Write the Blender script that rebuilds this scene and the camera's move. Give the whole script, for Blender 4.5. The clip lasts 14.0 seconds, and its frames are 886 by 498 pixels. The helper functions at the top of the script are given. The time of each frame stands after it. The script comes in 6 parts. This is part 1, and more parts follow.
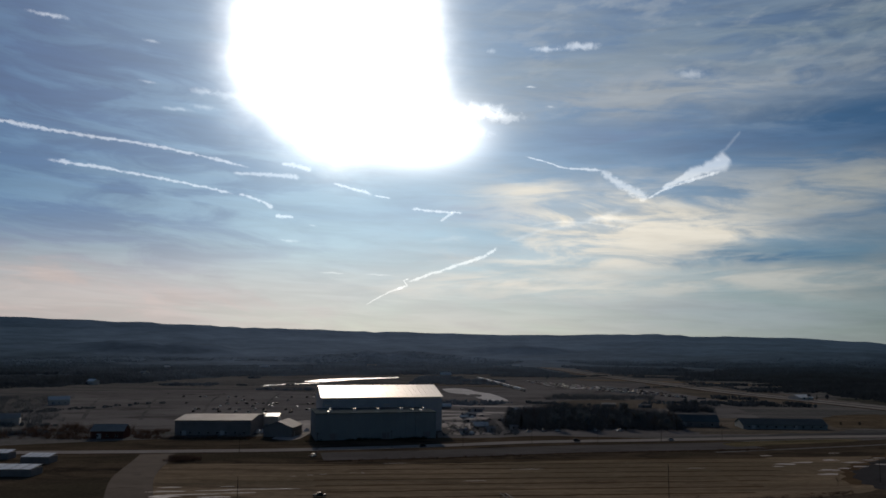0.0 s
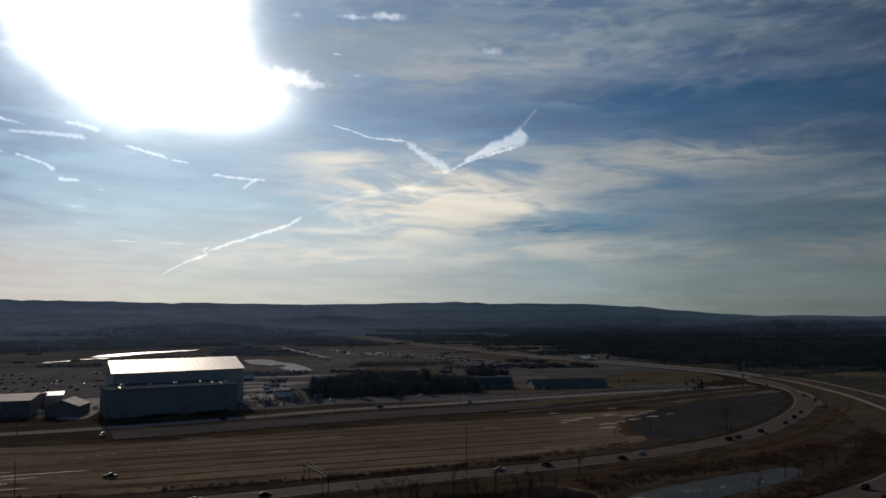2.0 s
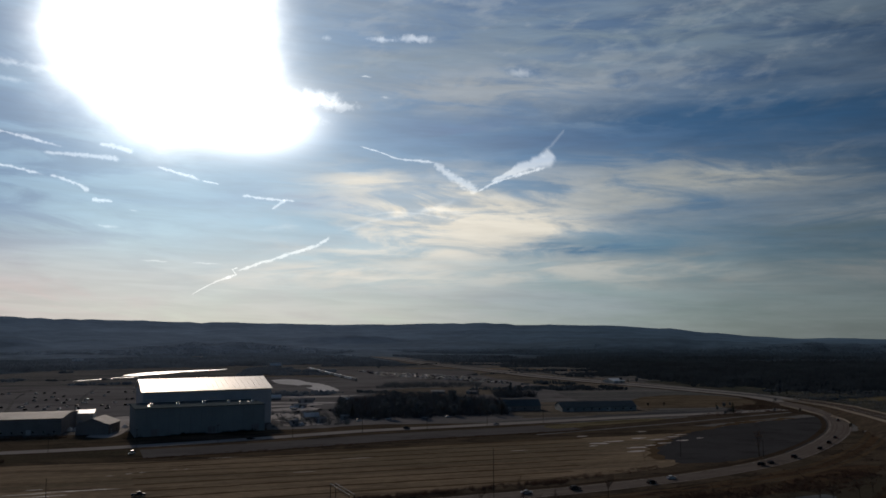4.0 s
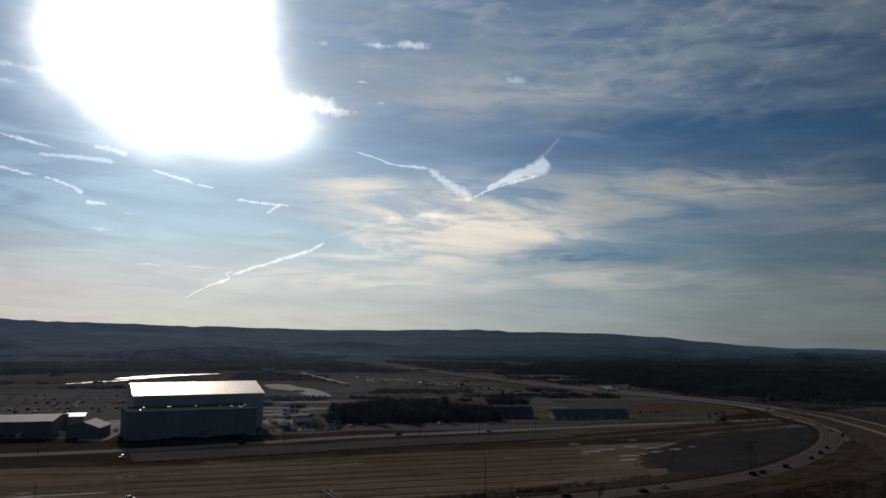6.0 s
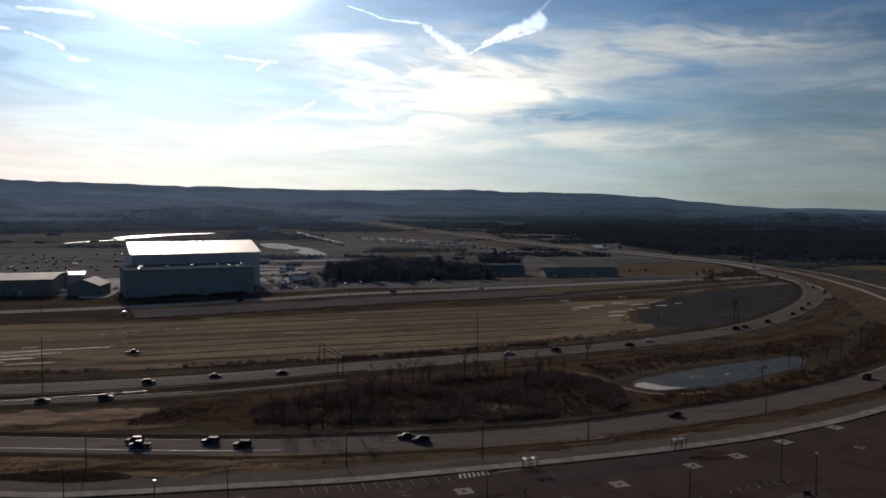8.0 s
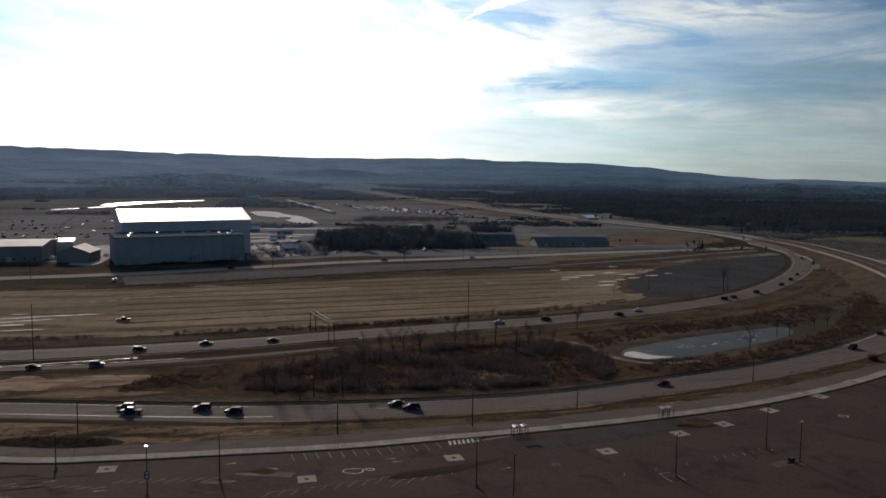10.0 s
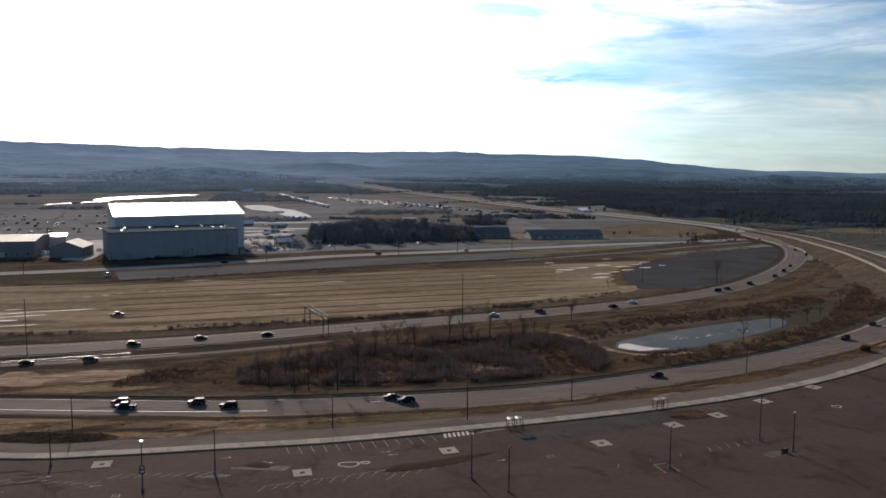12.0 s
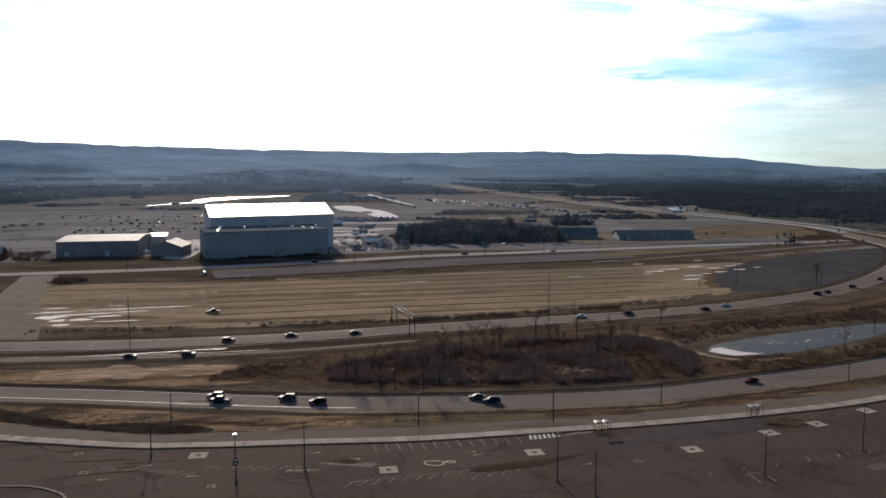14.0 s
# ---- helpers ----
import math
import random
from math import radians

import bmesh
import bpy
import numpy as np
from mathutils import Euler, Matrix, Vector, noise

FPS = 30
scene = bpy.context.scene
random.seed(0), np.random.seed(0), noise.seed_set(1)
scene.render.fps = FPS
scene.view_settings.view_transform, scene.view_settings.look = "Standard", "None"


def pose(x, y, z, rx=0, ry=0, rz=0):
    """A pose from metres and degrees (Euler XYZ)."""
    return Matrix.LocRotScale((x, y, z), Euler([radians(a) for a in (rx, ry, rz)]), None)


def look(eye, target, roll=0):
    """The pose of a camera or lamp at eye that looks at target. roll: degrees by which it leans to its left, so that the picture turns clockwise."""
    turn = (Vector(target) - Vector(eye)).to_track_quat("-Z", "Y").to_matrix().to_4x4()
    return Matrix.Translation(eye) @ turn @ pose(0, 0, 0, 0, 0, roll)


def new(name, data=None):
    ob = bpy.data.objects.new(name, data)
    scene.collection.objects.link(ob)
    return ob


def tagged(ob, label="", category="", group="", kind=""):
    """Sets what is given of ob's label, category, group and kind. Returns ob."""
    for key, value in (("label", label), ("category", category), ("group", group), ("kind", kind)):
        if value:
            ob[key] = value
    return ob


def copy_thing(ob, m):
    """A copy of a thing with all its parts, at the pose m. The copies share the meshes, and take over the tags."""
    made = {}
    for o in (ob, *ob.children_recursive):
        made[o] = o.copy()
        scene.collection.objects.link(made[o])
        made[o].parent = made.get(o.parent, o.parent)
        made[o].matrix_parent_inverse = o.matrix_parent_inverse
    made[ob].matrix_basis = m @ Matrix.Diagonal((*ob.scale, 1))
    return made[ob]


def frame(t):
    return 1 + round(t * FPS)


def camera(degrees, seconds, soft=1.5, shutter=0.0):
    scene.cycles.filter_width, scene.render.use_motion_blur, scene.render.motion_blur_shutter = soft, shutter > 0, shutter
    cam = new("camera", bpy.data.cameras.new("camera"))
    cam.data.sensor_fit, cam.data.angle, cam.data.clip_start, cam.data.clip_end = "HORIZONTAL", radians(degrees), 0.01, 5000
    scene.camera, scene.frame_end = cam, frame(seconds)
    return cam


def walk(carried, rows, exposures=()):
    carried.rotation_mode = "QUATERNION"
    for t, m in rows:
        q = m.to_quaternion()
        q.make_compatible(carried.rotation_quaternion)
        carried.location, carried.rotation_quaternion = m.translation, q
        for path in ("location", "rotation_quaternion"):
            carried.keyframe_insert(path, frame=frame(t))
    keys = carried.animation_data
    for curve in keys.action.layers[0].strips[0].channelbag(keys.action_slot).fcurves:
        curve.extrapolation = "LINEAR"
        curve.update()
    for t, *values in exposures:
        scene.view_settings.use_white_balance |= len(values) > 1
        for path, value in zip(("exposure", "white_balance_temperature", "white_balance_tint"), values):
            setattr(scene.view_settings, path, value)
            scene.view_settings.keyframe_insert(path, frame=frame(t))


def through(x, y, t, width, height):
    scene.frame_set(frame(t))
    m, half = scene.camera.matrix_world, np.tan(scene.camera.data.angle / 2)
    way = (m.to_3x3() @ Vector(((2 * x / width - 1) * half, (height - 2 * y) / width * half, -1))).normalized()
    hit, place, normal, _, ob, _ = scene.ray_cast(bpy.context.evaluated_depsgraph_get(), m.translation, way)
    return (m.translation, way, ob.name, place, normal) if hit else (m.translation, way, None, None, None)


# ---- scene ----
cam = camera(57.47, 14.0, soft=1.65)
PATH = [
    (0.0, pose(0, 0, 65, 96.76, -0.17, 1.95)),
    (0.5, pose(0, 0, 65, 96.05, -0.44, 1.77)),
    (1.0, pose(0, 0, 65, 94.96, -2.44, -2.12)),
    (1.5, pose(0, 0, 65, 93.74, -1.60, -11.34)),
    (2.0, pose(0, 0, 65, 94.52, 0.72, -11.77)),
    (2.5, pose(0, 0, 65, 95.39, 1.08, -11.70)),
    (3.0, pose(0, 0, 65, 95.88, 1.27, -10.20)),
    (5.5, pose(0, 0, 65, 96.11, -0.26, -10.23)),
    (6.0, pose(0, 0, 65, 96.45, -0.17, -10.33)),
    (6.5, pose(0, 0, 65, 96.34, -0.11, -10.45)),
    (7.0, pose(0, 0, 65, 94.29, 0.49, -10.57)),
    (7.5, pose(0, 0, 65, 90.85, -0.44, -10.74)),
    (8.0, pose(0, 0, 65, 86.55, -0.18, -10.79)),
    (8.2, pose(0, 0, 65, 85.72, -0.30, -10.86)),
    (10.5, pose(0, 0, 65, 84.11, -0.37, -11.63)),
    (11.0, pose(0, 0, 65, 83.80, 0.00, -11.68)),
    (11.5, pose(0, 0, 65, 83.90, -0.39, -11.74)),
    (12.0, pose(0, 0, 65, 83.87, -0.32, -11.83)),
    (12.5, pose(0, 0, 65, 83.80, -0.42, -11.81)),
    (13.0, pose(0, 0, 65, 84.22, 0.20, -11.65)),
    (13.5, pose(0, 0, 65, 83.95, 0.28, -9.49)),
    (14.0, pose(0, 0, 65, 83.88, 0.12, -5.75)),
]
EXPOSURES = [
    (0.0, 0.0), (7.0, 0.0), (7.5, 0.0), (8.0, 0.70), (8.3, 0.92), (9.2, 1.15), (10.3, 1.3), (10.6, 1.5), (11.0, 1.90), (14.0, 1.97),
]
walk(cam, PATH, EXPOSURES)

# ---- sky and sun ----
SUN_AZ, SUN_EL = -9.7, 19.5
SUN = Vector((math.sin(radians(SUN_AZ)) * math.cos(radians(SUN_EL)), math.cos(radians(SUN_AZ)) * math.cos(radians(SUN_EL)), math.sin(radians(SUN_EL))))


class Nodes:
    """Short hands for a node tree."""

    def __init__(self, tree):
        self.tree = tree
        tree.nodes.clear()

    def add(self, kind, **values):
        n = self.tree.nodes.new(kind)
        return n

    def link(self, a, b):
        self.tree.links.new(a, b)

    def put(self, socket, value):
        if isinstance(value, bpy.types.NodeSocket):
            self.tree.links.new(value, socket)
        else:
            socket.default_value = value

    def math(self, op, a, b=0.0, c=0.0):
        n = self.tree.nodes.new("ShaderNodeMath")
        n.operation = op
        for i, v in enumerate((a, b, c)):
            self.put(n.inputs[i], v)
        return n.outputs[0]

    def vec(self, x, y, z=0.0):
        n = self.tree.nodes.new("ShaderNodeCombineXYZ")
        for i, v in enumerate((x, y, z)):
            self.put(n.inputs[i], v)
        return n.outputs[0]

    def noise(self, vector, scale, detail=6.0, rough=0.55, distort=0.0):
        n = self.tree.nodes.new("ShaderNodeTexNoise")
        self.put(n.inputs["Vector"], vector)
        n.inputs["Scale"].default_value = scale
        n.inputs["Detail"].default_value = detail
        n.inputs["Roughness"].default_value = rough
        n.inputs["Distortion"].default_value = distort
        return n.outputs["Fac"]

    def span(self, value, lo, hi, a=0.0, b=1.0):
        n = self.tree.nodes.new("ShaderNodeMapRange")
        n.interpolation_type = "SMOOTHSTEP"
        self.put(n.inputs[0], value)
        for i, v in enumerate((lo, hi, a, b)):
            n.inputs[i + 1].default_value = v
        return n.outputs[0]

    def mix(self, fac, a, b, mode="MIX"):
        n = self.tree.nodes.new("ShaderNodeMix")
        n.data_type = "RGBA"
        n.blend_type = mode
        self.put(n.inputs[0], fac)
        self.put(n.inputs[6], a)
        self.put(n.inputs[7], b)
        return n.outputs[2]


def rgb(r, g, b):
    return (r, g, b, 1.0)


def build_sky():
    world = bpy.data.worlds.new("sky")
    scene.world = world
    world.use_nodes = True
    n = Nodes(world.node_tree)
    co = n.add("ShaderNodeTexCoord").outputs["Generated"]
    unit = n.add("ShaderNodeVectorMath")
    unit.operation = "NORMALIZE"
    n.link(co, unit.inputs[0])
    sep = n.add("ShaderNodeSeparateXYZ")
    n.link(unit.outputs[0], sep.inputs[0])
    x, y, z = sep.outputs
    el = n.math("MULTIPLY", n.math("ARCSINE", z), 57.2958)
    az = n.math("MULTIPLY", n.math("ARCTAN2", x, y), 57.2958)
    sky = n.add("ShaderNodeTexSky")
    sky.sky_type = "NISHITA"
    sky.sun_disc = False
    sky.sun_elevation = radians(SUN_EL)
    sky.sun_rotation = radians(SUN_AZ)
    sky.air_density, sky.dust_density, sky.ozone_density = 1.0, 0.4, 2.0
    base = n.mix(1.0, sky.outputs[0], rgb(0.0150, 0.0262, 0.0372), "MULTIPLY")

    dot = n.add("ShaderNodeVectorMath")
    dot.operation = "DOT_PRODUCT"
    n.link(unit.outputs[0], dot.inputs[0])
    dot.inputs[1].default_value = SUN
    ang = n.math("MULTIPLY", n.math("ARCCOSINE", n.math("MINIMUM", dot.outputs["Value"], 1.0)), 57.2958)

    def hump(a0, e0, sa, se):
        p = n.math("POWER", n.math("DIVIDE", n.math("SUBTRACT", az, a0), sa), 2.0)
        q = n.math("POWER", n.math("DIVIDE", n.math("SUBTRACT", el, e0), se), 2.0)
        return n.math("EXPONENT", n.math("MULTIPLY", n.math("ADD", p, q), -1.0))

    # high cirrus, drawn out along the horizon
    tilt = n.math("ADD", el, n.math("MULTIPLY", az, 0.05))
    cirrus = n.noise(n.vec(n.math("MULTIPLY", az, 0.05), n.math("MULTIPLY", tilt, 0.26), 3.1), 1.0, 9.0, 0.6, 0.2)
    cirrus = n.span(cirrus, 0.45, 0.66)
    cirrus = n.math("MULTIPLY", cirrus, n.math("MULTIPLY", n.span(az, -16.0, 8.0, 0.15, 1.0), n.span(az, 22.0, 42.0, 1.0, 0.55)))
    # the cream bank low in the sky
    puff = n.noise(n.vec(n.math("MULTIPLY", az, 0.11), n.math("MULTIPLY", tilt, 0.42), 7.7), 1.0, 9.0, 0.60, 0.25)
    low = n.math("MULTIPLY", n.span(el, 0.0, 7.5, 1.0, 0.0), n.math("MULTIPLY", n.span(puff, 0.2, 0.7, 0.55, 1.0), n.span(az, 14.0, 46.0, 1.0, 0.65)))
    far = n.span(ang, 18.0, 60.0, 1.05, 0.72)
    base = n.mix(1.0, base, n.vec(far, far, far), "MULTIPLY")
    sky_c = n.mix(n.math("MULTIPLY", cirrus, 0.55), base, rgb(0.215, 0.275, 0.335))
    bank = n.mix(n.span(az, 2.0, 24.0), rgb(0.445, 0.405, 0.395), rgb(0.345, 0.385, 0.40))
    sky_c = n.mix(n.math("MULTIPLY", low, 0.72), sky_c, bank)
    # drifts of cloud and clear sky: bearing, height, half length, half depth, slope, colour, cover
    warp = n.math("MULTIPLY", n.math("SUBTRACT", n.noise(n.vec(n.math("MULTIPLY", az, 0.10), n.math("MULTIPLY", el, 0.28), 4.4), 1.0, 7.0, 0.55), 0.5), 3.4)
    slant = n.math("ADD", el, n.math("MULTIPLY", az, 0.03))
    shred = n.noise(n.vec(n.math("MULTIPLY", n.math("ADD", az, n.math("MULTIPLY", el, 0.9)), 0.15), n.math("MULTIPLY", slant, 0.62), 9.2), 1.0, 9.0, 0.60, 0.6)
    wisp = n.noise(n.vec(n.math("MULTIPLY", az, 0.12), n.math("MULTIPLY", n.math("ADD", el, n.math("MULTIPLY", az, -0.06)), 0.95), 6.2), 1.0, 9.0, 0.60, 0.5)
    el_w = n.math("ADD", el, warp)
    az_w = n.math("ADD", az, n.math("MULTIPLY", warp, 2.0))
    cream, pale, grey, blue = (0.67, 0.63, 0.54), (0.35, 0.37, 0.36), (0.17, 0.235, 0.295), (0.035, 0.13, 0.26)
    high_drifts = (
        (26, 20.3, 18, 2.8, 0.0, grey, 0.75), (15, 16.9, 9, 1.3, 0.0, (0.28, 0.32, 0.36), 1.1), (6, 18.8, 5, 0.6, 0.03, grey, 0.6),
        (32, 13.6, 13, 1.9, -0.10, (0.018, 0.085, 0.195), 1.15), (20, 13.6, 6, 0.9, 0.0, (0.05, 0.12, 0.24), 0.7), (11, 14.3, 5, 0.8, 0.0, (0.09, 0.16, 0.29), 0.6),
        (-28, 11, 15, 7.0, -0.05, (0.058, 0.155, 0.305), 0.9), (-33, 18, 12, 6.0, 0.0, (0.045, 0.105, 0.23), 1.0), (0, 9.1, 5, 0.7, 0.02, (0.13, 0.23, 0.38), 0.8))
    low_drifts = (
        (28, 10.2, 10, 1.6, 0.02, pale, 0.85), (39, 7.6, 7, 0.8, 0.0, (0.27, 0.31, 0.335), 0.7), (33, 4.0, 12, 1.5, 0.0, (0.275, 0.295, 0.295), 0.7),
        (10.5, 8.5, 7.5, 2.2, -0.05, cream, 1.2), (16, 7.5, 4.5, 1.5, 0.0, cream, 1.1), (9, 6.4, 7, 1.0, 0.0, cream, 0.8), (5, 10.9, 3.6, 0.7, 0.02, cream, 0.8), (4, 4.4, 9, 0.8, 0.0, cream, 0.75), (18, 3.9, 11, 0.8, 0.0, (0.46, 0.465, 0.43), 0.7),
        (20, 5.7, 5.0, 0.8, 0.0, (0.06, 0.16, 0.27), 0.95), (35, 6.7, 6, 0.3, 0.0, (0.10, 0.16, 0.20), 0.7), (27, 8.4, 5, 0.4, 0.0, blue, 0.5),
        (-29, 3.2, 16, 1.6, -0.09, (0.52, 0.43, 0.39), 0.8))
    for a0, e0, sa, se, slope, tint, cover in high_drifts + low_drifts:
        p = n.math("POWER", n.math("DIVIDE", n.math("SUBTRACT", az_w, a0), sa), 2.0)
        q = n.math("POWER", n.math("DIVIDE", n.math("SUBTRACT", el_w, n.math("ADD", n.math("MULTIPLY", n.math("SUBTRACT", az, a0), slope), e0)), se), 2.0)
        mask = n.math("EXPONENT", n.math("MULTIPLY", n.math("ADD", p, q), -0.8))
        torn = shred if se > 0.9 else wisp
        mask = n.math("MULTIPLY", mask, n.math("ADD", n.span(torn, 0.38, 0.60, 0.08, 1.0), n.math("MULTIPLY", mask, 0.25)))
        sky_c = n.mix(n.math("MINIMUM", n.math("MULTIPLY", mask, cover), 1.0), sky_c, rgb(*tint))
    sky_c = n.mix(n.math("MULTIPLY", hump(-24.0, 3.0, 22.0, 3.6), 0.6), sky_c, rgb(0.52, 0.44, 0.42))
    # mottled high cloud and fine streaks
    fleck = n.noise(n.vec(n.math("MULTIPLY", n.math("ADD", az, n.math("MULTIPLY", el, -0.8)), 0.34), n.math("MULTIPLY", el, 0.85), 12.4), 1.0, 6.0, 0.56, 0.15)
    fleck = n.math("MULTIPLY", n.span(fleck, 0.50, 0.70), n.math("MULTIPLY", n.span(el, 13.0, 18.0), n.span(az, -2.0, 6.0)))
    sky_c = n.mix(n.math("MULTIPLY", fleck, 0.38), sky_c, rgb(0.30, 0.345, 0.385))
    streak = n.noise(n.vec(n.math("MULTIPLY", az, 0.16), n.math("MULTIPLY", n.math("ADD", el, n.math("MULTIPLY", az, 0.04)), 1.5), 15.5), 1.0, 8.0, 0.6, 0.5)
    tone = n.span(streak, 0.3, 0.7, 0.93, 1.08)
    sky_c = n.mix(1.0, sky_c, n.vec(tone, tone, tone), "MULTIPLY")
    dim = n.span(ang, 26.0, 54.0, 1.0, 0.64)
    sky_c = n.mix(1.0, sky_c, n.vec(dim, dim, dim), "MULTIPLY")
    # glow round the sun: camera bloom drawn into the sky, besides thin bright cloud
    lump = n.noise(n.vec(n.math("MULTIPLY", az, 0.22), n.math("MULTIPLY", el, 0.3), 1.3), 1.0, 4.0, 0.5)
    near = n.math("SQRT", n.math("ADD", n.math("POWER", n.math("MULTIPLY", n.math("ADD", az, 9.6), 0.95), 2.0), n.math("POWER", n.math("SUBTRACT", el, 20.5), 2.0)))
    ang2 = n.math("ADD", near, n.math("MULTIPLY", n.math("SUBTRACT", lump, 0.5), 2.6))
    core = n.math("MULTIPLY", n.math("EXPONENT", n.math("MULTIPLY", n.math("POWER", n.math("DIVIDE", ang2, 3.75), 2.0), -1.0)), 30.0)
    core = n.math("ADD", n.math("MINIMUM", core, 5.0), n.math("MULTIPLY", n.math("POWER", hump(-3.6, 14.9, 4.6, 2.4), 1.6), 2.6))
    wide = n.math("MULTIPLY", n.math("EXPONENT", n.math("MULTIPLY", ang, -0.074)), 0.345)
    wide = n.math("ADD", wide, n.math("MULTIPLY", hump(-1.0, 6.0, 17.0, 7.0), 0.10))
    glow = n.math("ADD", core, wide)
    veil = n.mix(1.0, n.mix(n.span(ang, 3.0, 16.0), rgb(1.0, 0.98, 0.95), rgb(1.0, 0.965, 0.93)), n.vec(glow, glow, glow), "MULTIPLY")
    total = n.mix(1.0, sky_c, veil, "ADD")
    bg = n.add("ShaderNodeBackground")
    n.link(total, bg.inputs[0])
    out = n.add("ShaderNodeOutputWorld")
    n.link(bg.outputs[0], out.inputs[0])


build_sky()
sun_lamp = new("sun", bpy.data.lights.new("sun", "SUN"))
sun_lamp.data.energy = 1.38
sun_lamp.data.angle = radians(0.6)
sun_lamp.data.color = (1.0, 0.825, 0.68)
sun_lamp.matrix_world = look(SUN * 1000, (0, 0, 0))

# ---- materials ----
def surface(name, a, b, rough=0.9, fine=1.5, coarse=0.05, metal=0.0, bump=0.3, c=None, gloss=0.5, island=0.0, stretch=(1, 1, 1), cut=(0.35, 0.65), coat=0.0, sheen=0.08, thin=0.0):
    """A worn surface: colours a and b mixed by fine grain and large stains, with an optional third stain colour c."""
    m = bpy.data.materials.new(name)
    m.use_nodes = True
    n = Nodes(m.node_tree)
    co = n.add("ShaderNodeTexCoord").outputs["Object"]
    mp = n.add("ShaderNodeMapping")
    n.link(co, mp.inputs[0])
    mp.inputs["Scale"].default_value = stretch
    v = mp.outputs[0]
    g1 = n.noise(v, fine, 5.0, 0.6)
    g2 = n.noise(v, coarse, 6.0, 0.6, 0.4)
    fac = n.math("ADD", n.math("MULTIPLY", n.span(g1, 0.3, 0.7), 0.45), n.math("MULTIPLY", n.span(g2, *cut), 0.55))
    col = n.mix(fac, rgb(*a), rgb(*b))
    if c:
        g3 = n.noise(v, coarse * 2.3, 7.0, 0.65, 0.8)
        col = n.mix(n.math("MULTIPLY", n.span(g3, 0.52, 0.68), 0.8), col, rgb(*c))
    if island:
        info = n.add("ShaderNodeNewGeometry").outputs["Random Per Island"]
        obj = n.add("ShaderNodeObjectInfo").outputs["Random"]
        shade = n.math("FRACT", n.math("ADD", info, obj))
        shade = n.math("ADD", n.math("MULTIPLY", shade, 2 * island), 1.0 - island)
        col = n.mix(1.0, col, n.vec(shade, shade, shade), "MULTIPLY")
    bsdf = n.add("ShaderNodeBsdfPrincipled")
    n.link(col, bsdf.inputs["Base Color"])
    n.put(bsdf.inputs["Roughness"], n.math("ADD", n.math("MULTIPLY", g1, 0.16 * rough), rough - 0.08 * rough))
    bsdf.inputs["Metallic"].default_value = metal
    bsdf.inputs["Specular IOR Level"].default_value = gloss
    bsdf.inputs["Coat Weight"].default_value = coat
    bsdf.inputs["Coat Roughness"].default_value = sheen
    if bump:
        bp = n.add("ShaderNodeBump")
        bp.inputs["Strength"].default_value = bump
        bp.inputs["Distance"].default_value = 0.3 / max(fine, 0.05)
        n.link(g1, bp.inputs["Height"])
        n.link(bp.outputs[0], bsdf.inputs["Normal"])
    out = n.add("ShaderNodeOutputMaterial")
    shader = bsdf.outputs[0]
    if thin:
        leaf = n.add("ShaderNodeBsdfTranslucent")
        n.link(col, leaf.inputs[0])
        mx = n.add("ShaderNodeMixShader")
        mx.inputs[0].default_value = thin
        n.link(shader, mx.inputs[1])
        n.link(leaf.outputs[0], mx.inputs[2])
        shader = mx.outputs[0]
    n.link(shader, out.inputs[0])
    return m


def paint(name, col, rough=0.65, metal=0.0, coat=0.035):
    return surface(name, col, tuple(v * 0.85 for v in col), rough, 6.0, 0.8, metal, 0.0, coat=coat, gloss=0.08, sheen=0.27)


def turf(name, dark, mid, straw, olive, scales, stretch=(1, 1, 1), bump=0.6):
    """Dead winter grass: four colours in drifts of three sizes."""
    m = bpy.data.materials.new(name)
    m.use_nodes = True
    n = Nodes(m.node_tree)
    mp = n.add("ShaderNodeMapping")
    n.link(n.add("ShaderNodeTexCoord").outputs["Object"], mp.inputs[0])
    mp.inputs["Scale"].default_value = stretch
    v = mp.outputs[0]
    big = n.noise(v, scales[0], 8.0, 0.62, 0.9)
    med = n.noise(v, scales[1], 8.0, 0.65, 0.6)
    fine = n.noise(v, scales[2], 5.0, 0.65)
    col = n.mix(n.span(med, 0.36, 0.62), rgb(*mid), rgb(*straw))
    col = n.mix(n.math("MULTIPLY", n.span(big, 0.50, 0.64), 0.75), col, rgb(*olive))
    col = n.mix(n.math("MULTIPLY", n.span(n.math("ADD", n.math("MULTIPLY", med, 0.6), n.math("MULTIPLY", big, 0.4)), 0.49, 0.36), 0.8), col, rgb(*dark))
    tone = n.span(fine, 0.25, 0.75, 0.6, 1.35)
    col = n.mix(1.0, col, n.vec(tone, tone, tone), "MULTIPLY")
    bsdf = n.add("ShaderNodeBsdfPrincipled")
    n.link(col, bsdf.inputs["Base Color"])
    bsdf.inputs["Roughness"].default_value = 1.0
    bsdf.inputs["Specular IOR Level"].default_value = 0.0
    bp = n.add("ShaderNodeBump")
    bp.inputs["Strength"].default_value = bump
    bp.inputs["Distance"].default_value = 0.4
    n.link(fine, bp.inputs["Height"])
    n.link(bp.outputs[0], bsdf.inputs["Normal"])
    out = n.add("ShaderNodeOutputMaterial")
    n.link(bsdf.outputs[0], out.inputs[0])
    return m


